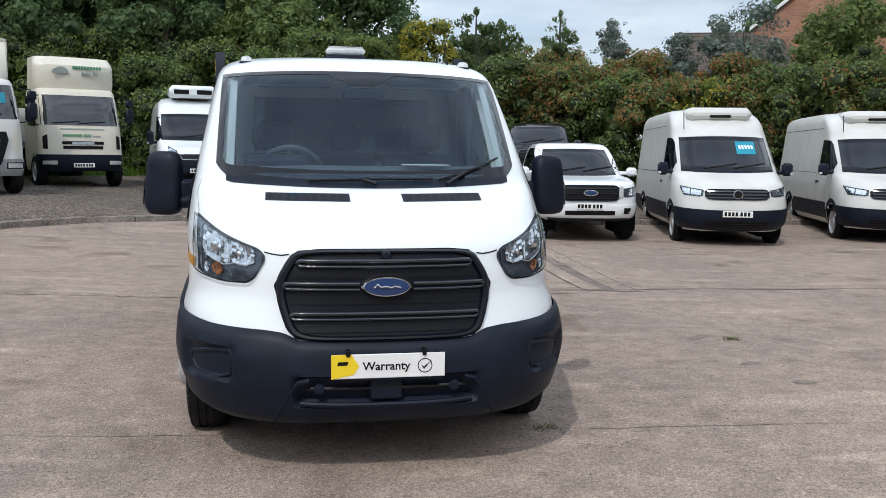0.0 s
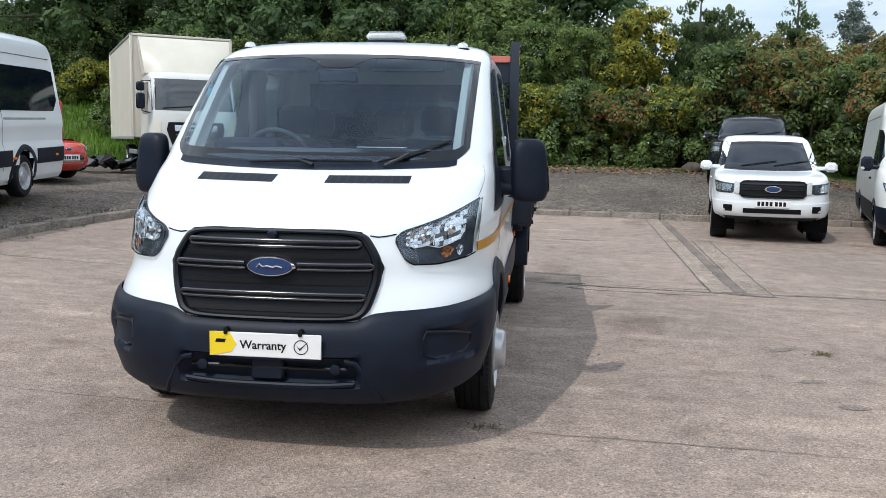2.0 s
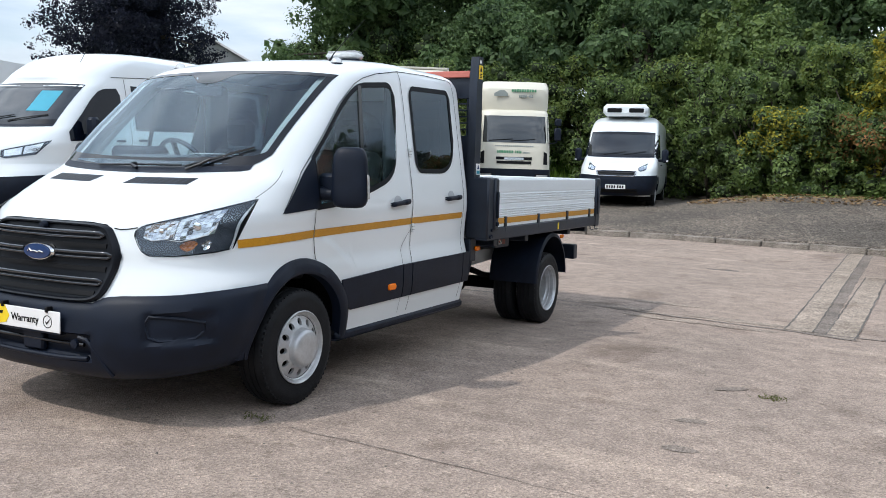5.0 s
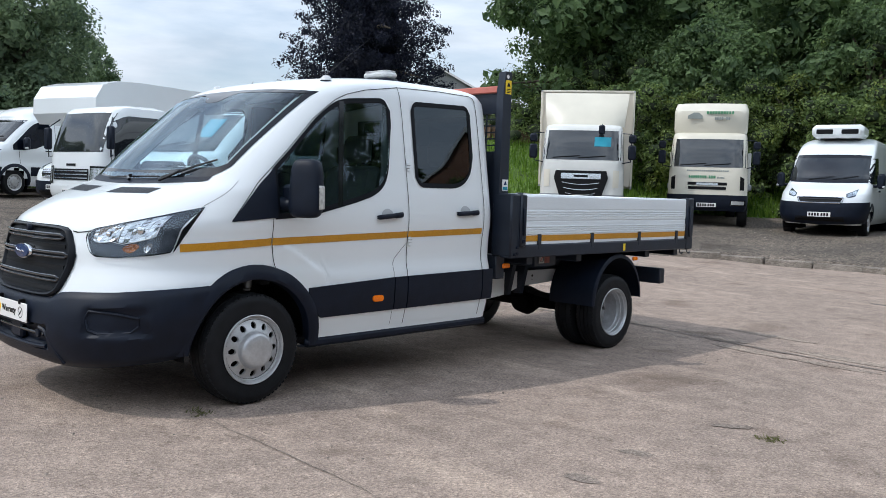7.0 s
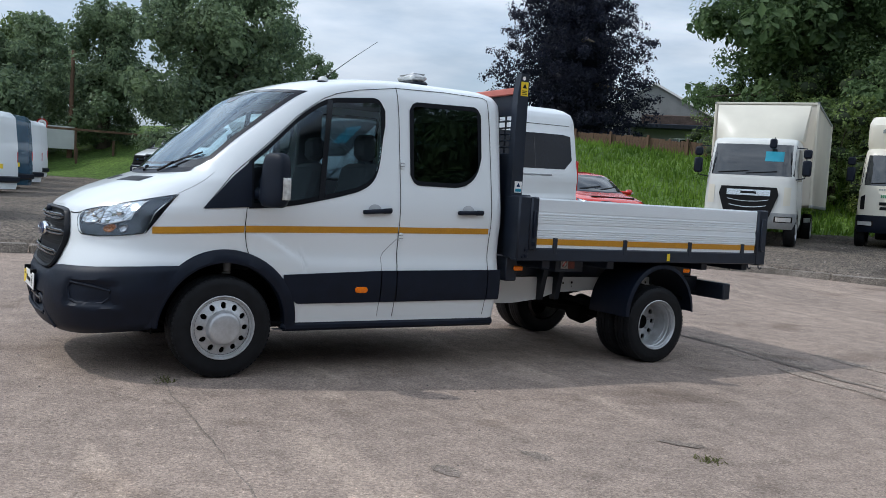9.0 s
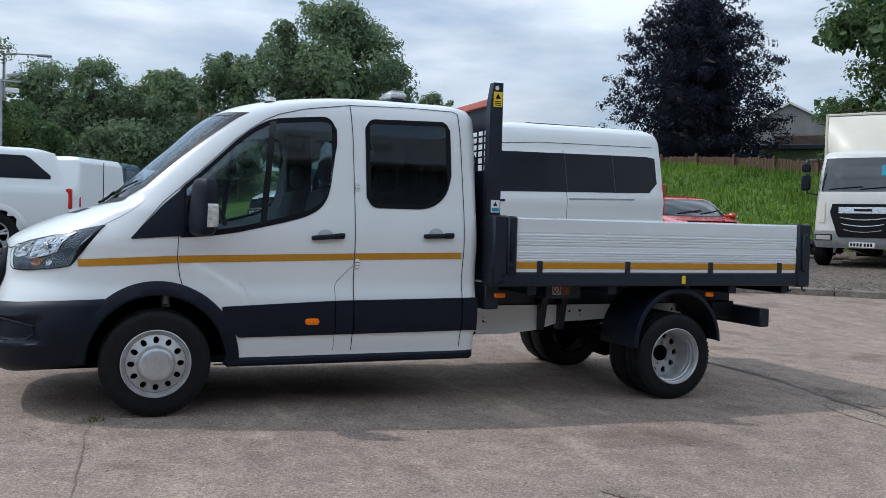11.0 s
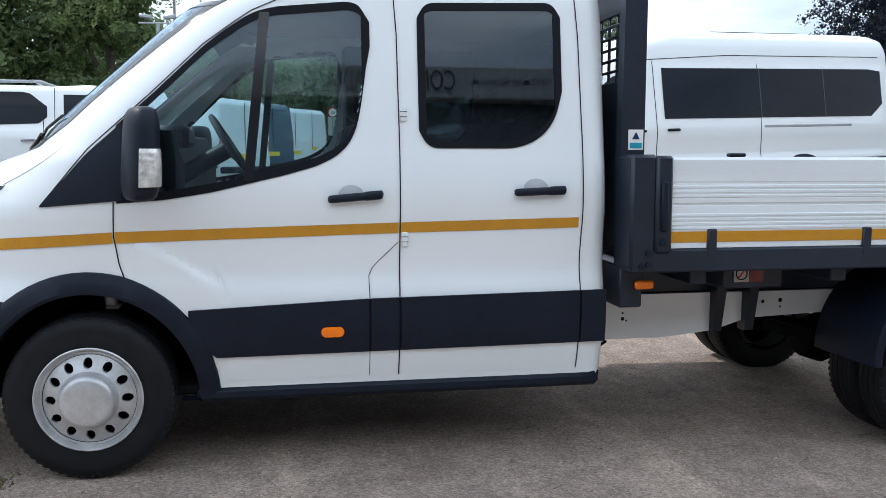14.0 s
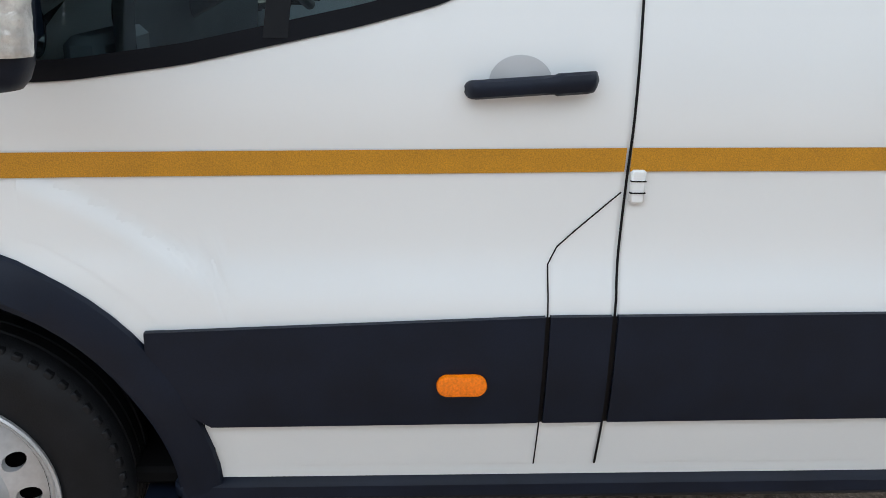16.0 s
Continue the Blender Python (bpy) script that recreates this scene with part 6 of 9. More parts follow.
    for y in (5.02, 5.17):
        part("rope_hook", Mesh().tube([(1.10, y, .868), (1.105, y, .835), (1.125, y, .822), (1.14, y, .838)], .007, 6), M["steel_dark"], truck)


truck = thing("tipper_truck", "white double-cab tipper truck with aluminium drop sides and amber tape", "truck")
cab_skin(truck)
front_bumper(truck)
cab_sides(truck)
cab_interior(truck)
tipper_bed(truck)

# ---- other vehicles in the yard ----
def heading(x, y, fx, fy, z=None):
    """A pose on the land whose front (-y) points along fx, fy."""
    a = math.atan2(fy, fx) + math.pi / 2
    return Matrix.Translation((x, y, land(x, y) if z is None else z)) @ Matrix.Rotation(a, 4, "Z")


def plain_wheel(parent, x, y, r, w, side, face="steel", rim=0.215):
    wh = new("wheel")
    wh.parent = parent
    c = (x * side, y, r)
    h = w / 2
    prof = [(rim, -h), (r - .04, -h * 1.04), (r - .01, -h * .8), (r, -h * .5), (r, h * .5), (r - .01, h * .8), (r - .04, h * 1.04), (rim + .02, h * 1.05), (rim, h)]
    part("tyre", Mesh().lathe(prof, c, "x", 36, side), M["rubber"], wh)
    m = Mesh()
    if face == "steel":
        m.lathe([(rim + .004, h * .95), (rim + .006, h * 1.06), (rim - .012, h * 1.0), (rim - .03, h * .55)], c, "x", 36, side)
        pierced_disc(m, c[0], c[1], c[2], side, rim * .5, rim - .028, rim * .72, .018, .016, 10, h * .8, h * .55)
        m.lathe([(rim * .5, h * .8), (rim * .44, h * 1.05), (rim * .2, h * 1.12), (0, h * 1.12)], c, "x", 24, side)
    else:
        m.lathe([(rim + .004, h * .95), (rim + .006, h * 1.05), (rim - .02, h * .92)], c, "x", 36, side)
        for k in range(5):
            a = 2 * math.pi * k / 5 + .3
            for d in (-.16, .16):
                m.tube([(c[0] + side * h * .85, c[1] + .03 * math.cos(a), c[2] + .03 * math.sin(a)), (c[0] + side * h * .9, c[1] + (rim - .01) * math.cos(a + d), c[2] + (rim - .01) * math.sin(a + d))], .02, 6)
        m.lathe([(.06, h * .9), (.05, h), (0, h)], c, "x", 16, side)
    part("rim", m, M["silver"], wh)
    # black backing disc stands in for the shade behind the wheel face
    part("shade_backing", Mesh().lathe([(rim - .02, h * .3), (0, h * .3)], c, "x", 24, side), M["under"], wh)
    return wh


def plate(parent, x, y, z, w=.52, h=.111, mat="card", turn=0.0, bars=True):
    """A number plate whose characters are plain bars."""
    p = part("number_plate", Mesh().box(x - w / 2, x + w / 2, y - .012, y, z - h / 2, z + h / 2, .003), M[mat], parent)
    if bars:
        for k in range(7):
            bx = x - w * .40 + w * .80 * k / 6.6 + (.02 if k > 3 else 0)
            part("plate_bar", Mesh().box(bx - .022, bx + .022, y - .0145, y - .0118, z - .035, z + .035, .001), M["ink"], p)
    return p


def shell_vehicle(name, label, category, table, rear, m, paint="white", wb=3.3, wheel_r=.34, wheel_w=.21, track=.86, face="steel", screen=None, side_glass=(), bumper_top=.62, bumper_low=.28,
                  grille=None, lamp=None, clad=None, badge=None, plate_z=.55, mirror=None, seams=(), roof_levels=34, arch=.43, group="", back_plate=False, bumper_mat="plastic", glass_mat="dim_glass", lamp_dark=False, extra=None):
    S = Shell(table, rear)
    v = thing(name, label, category, group=group)
    levels = sorted(set([round(z, 3) for z in span(S.z0, S.z1, roof_levels)] + [r[0] for r in table]))

    def hole(x, y, z):
        return abs(x) > .5 and min(math.hypot(y, z - wheel_r), math.hypot(y - wb, z - wheel_r)) < arch

    part("body", S.skin(levels, 16, 30, .06, hole), M[paint], v, angle=50)
    part("underside", Mesh().box(-.72, .72, -.6, rear[0][1] - .15, S.z0, S.z0 + .05, .01).box(-.55, .55, -.5, rear[0][1] - .3, S.z0 + .05, .85, .02), M["under"], v)
    for s in (1, -1):
        f = (lambda q: q) if s > 0 else (lambda q: q.mirrored())
        for y in (0, wb):
            plain_wheel(v, track, y, wheel_r, wheel_w, s, face)
            rows = []
            for a in span(-35, 215, 26):
                r = radians(a)
                rows.append([(S.side(y - rr * math.cos(r), max(S.z0 + .02, wheel_r + rr * math.sin(r))) + o, y - rr * math.cos(r), max(S.z0 + .02, wheel_r + rr * math.sin(r))) for rr, o in ((arch - .045, -.06), (arch - .04, .008), (arch + .035, .010), (arch + .05, .001))])
            part("wheel_arch", f(Mesh().grid(rows, flip=True)), M["plastic" if clad or bumper_mat == "plastic" else paint], v)
            rows = [[(x, y - arch * math.cos(radians(a)), wheel_r + arch * math.sin(radians(a))) for x in (.92, .55)] for a in span(-25, 205, 14)]
            q = Mesh().grid(rows)
            q.add([(.55, y - arch, .15), (.55, y + arch, .15), (.55, y + arch, wheel_r + arch), (.55, y - arch, wheel_r + arch)], [(0, 1, 2, 3)])
            part("wheel_well", f(q), M["under"], v)
        for y0, y1, lo, hi in side_glass:
            l, h = line(lo), line(hi)
            w = part("side_window", f(S.side_patch(span(y0, y1, 18), None, l, h, .006, nz=6)), M["tint_glass"], v)
        for sm in seams:
            part("shut_line", f(S.seam(sm, .010, .004)), M["ink"], v)
        if clad:
            a, b = line(clad[0]), line(clad[1])
            segs = [(arch + .02, wb - arch - .02)]
            if rear[0][1] - wb - arch > .2:
                segs.append((wb + arch + .02, rear[0][1] - .07))
            for y0, y1 in segs:
                part("side_cladding", f(S.side_patch(span(y0, y1, 14), None, a, b, .012, nz=4, depth=.012)), M["plastic"], v)
        if lamp:
            x0, y1, z0, z1, rise = lamp
            uA, uB = S.u_of_x(x0, (z0 + z1) / 2), S.u_of_y(y1, (z0 + z1) / 2 + rise)
            lo2 = line([(uA, z0 + .02), (uA + .04, z0), (uA + (uB - uA) * .8, z0 + rise * .45), (uB, z1 + rise - .03)])
            hi2 = line([(uA, z1 - .02), (uB, z1 + rise)])
            hl = part("headlight", f(S.wrap_patch(uA, uB, lo2, hi2, .006, 16, 6)), M["lamp_grey"], v)
            for k, (a, b) in enumerate(((.08, .46), (.5, .86))):
                p, q = uA + (uB - uA) * a, uA + (uB - uA) * b
                part("reflector", f(S.wrap_patch(p, q, lambda u: lo2(u) + .2 * (hi2(u) - lo2(u)), lambda u: hi2(u) - .14 * (hi2(u) - lo2(u)), .011, 8, 4)), M["chrome" if not lamp_dark or k == 0 else "lens"], hl)
            part("lens", f(S.wrap_patch(uA, uB, lo2, hi2, .018, 16, 6)), M["clear"], hl)
        if mirror:
            mx, my, mz, mw, mh, mat = mirror
            d = part("door_mirror", f(Mesh().box(mx, mx + mw, my - .07, my + .09, mz, mz + mh, .045).tube([(mx - .14, my + .03, mz + .06), (mx + .05, my + .03, mz + .06)], .035, 8)), M[mat], v)
            part("mirror_indicator", f(Mesh().box(mx + mw - .06, mx + mw + .003, my - .074, my + .0, mz + .02, mz + .07, .01)), M["lens"], d)
    # windscreen
    if screen:
        z0, z1, w0, w1, drop = screen
        rows = []
        for t in span(-1, 1, 25):
            row = []
            for z in span(0, 1, 10):
                zz = z0 + (z1 - z0) * z + drop * t * t * (1 - 2 * z) * .6
                x = t * (w0 + (w1 - w0) * z)
                row.append((x, S.front(x, zz) - .007, zz))
            rows.append(row)
        part("windscreen", Mesh().grid(rows, flip=True), M[glass_mat], v)
        bord = Mesh()
        for pick in ((0, 1), (-2, -1)):
            bord.grid([[(r[pick[0]][0], r[pick[0]][1] - .003, r[pick[0]][2]), (r[pick[1]][0], r[pick[1]][1] - .003, r[pick[1]][2])] for r in rows])
        part("windscreen_border", bord, M["frit"], v)
        for x0, x1, zz in ((-.45, .15, z0 + .05), (.1, .68, z0 + .06)):
            part("wiper", Mesh().tube([(x, S.front(x, zz + .03 * k) - .03, zz + .03 * k) for k, x in enumerate(span(x0, x1, 4))], .009, 6), M["gloss_black"], v)
        part("scuttle", S.front_patch(span(-w0, w0, 16), None, lambda x: z0 - .035 + drop * .6 * (x / w0) ** 2, lambda x: z0 + .01 + drop * .6 * (x / w0) ** 2, .009, nz=3), M["plastic"], v)
    # bumper, grille, plate, badge
    ue = S.u_of_y(-arch + .03, .5)
    bt = lambda u: bumper_top + .05 * u
    part("front_bumper", S.wrap_patch(0, ue, lambda u: bumper_low + .06 * u, bt, .022, 22, 8, .03).both(), M[bumper_mat], v)
    if bumper_mat == "plastic":
        part("lower_intake", S.front_patch(span(-.55, .55, 12), None, lambda x: bumper_low + .08, lambda x: bumper_low + .19, .026, nz=3), M["ink"], v)
        for k in range(3):
            part("intake_bar", S.front_patch(span(-.55, .55, 12), None, lambda x: bumper_low + .10 + .035 * k, lambda x: bumper_low + .11 + .035 * k, .034, nz=2, depth=.01), M["gloss_black"], v)
    if grille:
        w, z0, z1, bars, barmat = grille
        gl = line([(-w, z0 + .06), (-w * .9, z0 + .01), (-w * .75, z0), (w * .75, z0), (w * .9, z0 + .01), (w, z0 + .06)])
        gh = line([(-w, z1 - .05), (-w * .92, z1 - .01), (-w * .8, z1), (w * .8, z1), (w * .92, z1 - .01), (w, z1 - .05)])
        g = part("grille", S.front_patch(sorted(set(span(-w, w, 21) + [-.9 * w, .9 * w])), None, gl, gh, .014, nz=5), M["ink"], v)
        for k in range(bars):
            z = z0 + (z1 - z0) * (k + .5) / bars
            part("grille_bar", S.front_patch(span(-w * .93, w * .93, 14), None, lambda x: z - .013, lambda x: z + .010, .028, nz=2, depth=.018), M[barmat], g)
        rim = Mesh().tube([(x, S.front(x, gl(x)) - .014, gl(x)) for x in span(-w, w, 21)], .012, 6).tube([(x, S.front(x, gh(x)) - .014, gh(x)) for x in span(-w, w, 21)], .012, 6)
        part("grille_rim", rim, M["plastic" if barmat != "chrome" else "chrome"], g)
    if badge:
        z, rx, rz, mat = badge
        y = S.front(0, z) - .035
        b = part("badge", Mesh().lathe([(1, .02), (1, 0), (0, -.006)], (0, 0, 0), "y", 28, 1).moved(Matrix(((rx, 0, 0, 0), (0, 1, 0, y), (0, 0, rz, z), (0, 0, 0, 1)))), M["chrome"], v)
        part("badge_face", Mesh().lathe([(1, 0), (0, -.005)], (0, 0, 0), "y", 28, 1).moved(Matrix(((rx * .82, 0, 0, 0), (0, 1, 0, y - .004), (0, 0, rz * .78, z), (0, 0, 0, 1)))), M[mat], b)
    if plate_z:
        plate(v, 0, S.front(0, plate_z) - .026, plate_z)
    if extra:
        extra(v, S)
    v.matrix_world = m
    return v


TRANSIT_LOW = [r for r in CAB if r[0] <= 2.051]
TALL = TRANSIT_LOW + [(2.13, .40, .855, 1.05, 2.6), (2.25, .54, .84, 1.25, 2.6), (2.37, .74, .82, 1.5, 2.6), (2.47, .98, .78, 1.8, 2.6), (2.54, 1.28, .70, 2.1, 2.6), (2.59, 1.65, .57, 2.5, 2.5), (2.62, 2.15, .3, 2.9, 2.4)]
MID = TRANSIT_LOW + [(2.13, .40, .842, 1.05, 2.6), (2.25, .53, .815, 1.25, 2.6), (2.36, .74, .775, 1.5, 2.6), (2.44, 1.02, .70, 1.8, 2.6), (2.49, 1.4, .57, 2.2, 2.5), (2.52, 1.9, .3, 2.6, 2.4)]
CRAFTER = [(.28, -.84, .88, 0, 3.0), (.42, -.97, .98, 0, 3.4), (.6, -1.0, 1.0, 0, 3.4), (.8, -.985, 1.01, .05, 3.2), (.98, -.955, 1.012, .1, 3.0), (1.08, -.89, 1.01, .15, 2.8), (1.16, -.73, 1.0, .2, 2.7),
           (1.24, -.51, .995, .25, 2.7), (1.31, -.29, .985, .35, 2.7), (1.45, -.15, .97, .45, 2.7), (1.7, .11, .94, .65, 2.7), (1.95, .37, .912, .9, 2.7), (2.06, .49, .90, 1.0, 2.7), (2.2, .62, .885, 1.1, 2.7),
           (2.36, .85, .86, 1.4, 2.7), (2.48, 1.15, .80, 1.8, 2.7), (2.55, 1.6, .68, 2.2, 2.6), (2.58, 2.2, .4, 2.8, 2.5)]
BOXER = [(.28, -.83, .9, 0, 3.2), (.45, -.95, .99, 0, 3.6), (.7, -.955, 1.02, 0, 3.6), (.92, -.91, 1.02, .05, 3.4), (1.03, -.82, 1.02, .1, 3.2), (1.13, -.58, 1.01, .2, 3.0), (1.23, -.28, 1.0, .3, 3.0), (1.31, -.12, .99, .35, 3.0),
         (1.6, .11, .97, .5, 3.0), (1.92, .40, .945, .8, 3.0), (2.08, .58, .93, 1.0, 3.0), (2.28, .86, .90, 1.3, 2.8), (2.41, 1.22, .84, 1.7, 2.7), (2.49, 1.7, .7, 2.2, 2.6), (2.52, 2.3, .4, 2.8, 2.5)]
PICKUP = [(.38, -.72, .80, 0, 3.0), (.46, -.84, .90, 0, 3.3), (.6, -.88, .925, 0, 3.6), (.8, -.885, .93, .05, 3.8), (.98, -.87, .925, .1, 3.8), (1.06, -.82, .92, .1, 3.6), (1.11, -.55, .91, .15, 3.4), (1.15, -.1, .90, .3, 3.2),
          (1.18, .35, .885, .7, 3.0), (1.23, .46, .87, .8, 2.8), (1.4, .68, .83, 1.0, 2.6), (1.6, .95, .78, 1.25, 2.6), (1.72, 1.15, .74, 1.5, 2.6), (1.79, 1.38, .67, 1.75, 2.6), (1.82, 1.65, .5, 1.95, 2.5)]
HATCH = [(.20, -.72, .74, 0, 3.0), (.33, -.85, .85, 0, 3.0), (.52, -.87, .885, 0, 3.0), (.68, -.83, .89, 0, 3.0), (.77, -.72, .885, .1, 3.0), (.84, -.42, .88, .3, 2.8), (.91, .0, .87, .6, 2.8), (.96, .30, .855, .8, 2.6),
         (1.1, .55, .80, 1.0, 2.6), (1.28, .88, .72, 1.25, 2.6), (1.39, 1.15, .63, 1.5, 2.6), (1.45, 1.5, .4, 1.8, 2.5)]

FORD = dict(lamp=(.555, -.40, .96, 1.09, .12), grille=(.50, .74, 1.10, 3, "gloss_black"), badge=(.95, .11, .045, "blue_badge"), bumper_top=.70, bumper_low=.30, plate_z=.58,
            mirror=(1.04, .25, 1.22, .17, .33, "plastic"), screen=(1.42, 2.04, .82, .80, .03), clad=([(0, .52), (6, .52)], [(0, .76), (6, .77)]), arch=.45)
cab_glass = ((-.05, 1.14, [(-.05, 1.20), (.3, 1.21), (.65, 1.27), (.95, 1.39), (1.08, 1.5), (1.14, 1.8)], [(-.05, 1.33), (.27, 1.61), (.48, 1.81), (.66, 1.94), (.8, 1.98), (1.08, 2.0), (1.14, 1.9)]),)


def transit_extras(v, S):
    for y, z in ((1.02, 1.21), (1.55, 1.22)):
        for s in (1, -1):
            part("door_handle", Mesh().box(s * (S.side(y, z) + .012) - .018, s * (S.side(y, z) + .012) + .018, y - .10, y + .10, z - .018, z + .018, .012), M["plastic"], v)


def minibus_extras(v, S):
    transit_extras(v, S)
    part("door_rail", Mesh().box(S.side(4, 1.30) - .01, S.side(4, 1.30) + .012, 3.05, 4.62, 1.225, 1.265, .008), M["galv"], v, "grey sliding door rail")
    for s in (1, -1):
        part("roof_marker_lamp", Mesh().lathe([(.045, 0), (.04, .03), (0, .045)], (s * .62, .62, 2.14), "z", 16, 1), M["lens"], v)
        part("tail_lamp", Mesh().box(s * .93 - .045, s * .93 + .045, 5.35, 5.425, .95, 1.55, .02), M["red"], v, "tall red tail lamp")
        for y in (.92, 3.35, 5.0):
            part("side_marker", Mesh().box(s * 1.012 - .012, s * 1.012 + .012, y - .05, y + .05, .62, .66, .008), M["orange"], v)
    for y in (3.02, 4.15):
        part("window_joint", S.seam([(y, 1.38), (y, 2.05)], .016, .009), M["frit"], v)
    part("roof_hatch", Mesh().box(-.35, .35, 2.6, 4.2, 2.605, 2.635, .02), M["dark_car"], v)
    part("aerial", Mesh().tube([(.45, .75, 2.28), (.45, .98, 2.58)], .005, 6), M["ink"], v)
    part("price_card", Mesh().grid([[(x, S.front(x, z) - .012, z) for z in (1.62, 1.92)] for x in span(.28, .62, 4)]), M["teal"], v, "teal price card behind the windscreen")


MB_F = Vector((.165, -.986)).normalized()
minibus = shell_vehicle("minibus", "white high-roof minibus with dark side windows", "minibus", TALL, [(.24, 5.40), (2.3, 5.40), (2.5, 5.33), (2.59, 5.1), (2.62, 4.6)],
                        heading(-7.32, 4.34, MB_F.x, MB_F.y, .47) @ Matrix.Rotation(radians(1.6), 4, "X"), wb=3.75, wheel_r=.345, side_glass=cab_glass + (
                            (1.42, 5.22, [(1.42, 1.37), (5.0, 1.37), (5.12, 1.42), (5.22, 1.55)], [(1.42, 2.06), (5.15, 2.06), (5.22, 2.03)]),),
                        seams=([(1.285, 2.15), (1.29, 1.4), (1.285, .45)], [(3.0, 2.12), (3.0, .45)], [(.115, 1.19), (.115, 1.05), (.18, .77)], [(1.0, 2.16), (2.5, 2.24), (5.2, 2.24)]), extra=minibus_extras, **FORD)

# a row of white vans facing the yard
ROW_F = (.27, -.963)
ford_van = shell_vehicle("panel_van", "white panel van parked in a row on gravel", "van", MID, [(.24, 4.75), (2.3, 4.75), (2.45, 4.65), (2.52, 4.0)],
                         heading(-19.9, 5.6, *ROW_F, .86), wb=3.3, side_glass=cab_glass, seams=([(1.285, 2.1), (1.285, .45)], [(.115, 1.19), (.18, .77)], [(2.6, 2.1), (2.6, .45)]), extra=transit_extras, group="row of white vans", **FORD)
for x, y, z in ((-22.7, 6.0, .92), (-25.5, 6.3, .97), (-28.3, 6.5, .97)):
    copy_thing(ford_van, heading(x, y, *ROW_F, z))


def luton_extras(v, S):
    m = Mesh()
    prof = [(-.55, 2.02), (-.72, 2.25), (-.70, 2.60), (-.50, 2.90), (-.1, 3.02), (.6, 3.06), (5.2, 3.06), (5.2, .75), (1.55, .75), (1.45, 2.02)]
    m.prism([(y, z) for y, z in prof], "x", -1.06, 1.06)
    part("luton_box", m, M["white"], v, "white rounded over-cab box", 30)
    for s in (1, -1):
        part("box_trim", Mesh().tube([(s * 1.065, 1.5, .78), (s * 1.065, 5.2, .78)], .02, 6), M["galv"], v)
    for z in (.93, .99):
        part("chevron_bar", S.front_patch(span(-.45, .45, 12), None, lambda x: z - .01, lambda x: z + .012, .03, nz=2), M["chrome"], v)


shell_vehicle("luton_van", "white box van with rounded over-cab box", "van", [r for r in BOXER if r[0] <= 2.0] + [(2.06, .9, .8, 1.4, 3), (2.09, 1.0, .5, 1.5, 2.6)], [(.28, 1.5), (2.09, 1.45)], heading(-15.1, 6.15, *ROW_F, .6), wb=3.7,
              screen=(1.33, 1.98, .86, .84, .03), side_glass=((0.1, 1.2, [(.1, 1.25), (1.2, 1.28)], [(.1, 1.55), (.5, 1.85), (1.2, 1.9)]),), lamp=(.55, -.55, .95, 1.08, .10), grille=(.48, .78, 1.0, 3, "chrome"),
              bumper_top=.68, plate_z=.55, mirror=(1.06, .2, 1.2, .16, .34, "plastic"), group="row of white vans", extra=luton_extras)


# ---- lorries ----
def lorry_wheels(v, wb, r=.42, track=.95):
    for s in (1, -1):
        plain_wheel(v, track, 0, r, .25, s, "steel", .26)
        plain_wheel(v, track, wb, r, .25, s, "steel", .26)
        plain_wheel(v, track - .3, wb, r, .25, s, "steel", .26)


def lorry_mirror(v, s, x, y, z):
    d = part("mirror_arm", Mesh().tube([(s * (x - .22), y + .1, z + .42), (s * x, y - .05, z + .40), (s * (x + .02), y - .06, z), (s * x, y - .05, z - .30), (s * (x - .22), y + .1, z - .34)], .015, 6), M["plastic"], v)
    part("mirror_head", Mesh().box(s * (x + .03) - .10, s * (x + .03) + .10, y - .10, y + .02, z - .25, z + .12, .035), M["plastic"], d)
    part("wide_mirror_head", Mesh().box(s * (x + .03) - .095, s * (x + .03) + .095, y - .10, y + .02, z + .17, z + .38, .035), M["plastic"], d)


LF = [(.42, -.62, 1.02, 0, 5), (.55, -.68, 1.06, 0, 5), (.8, -.70, 1.07, 0, 5), (.95, -.69, 1.07, 0, 5), (1.3, -.67, 1.06, 0, 5), (1.62, -.63, 1.05, 0, 5), (1.72, -.60, 1.045, .05, 5), (2.0, -.52, 1.03, .1, 5), (2.35, -.40, 1.01, .2, 4.6),
      (2.5, -.33, .995, .25, 4.2), (2.58, -.22, .97, .4, 4), (2.62, 0, .9, .6, 3.6), (2.64, .3, .6, .8, 3)]


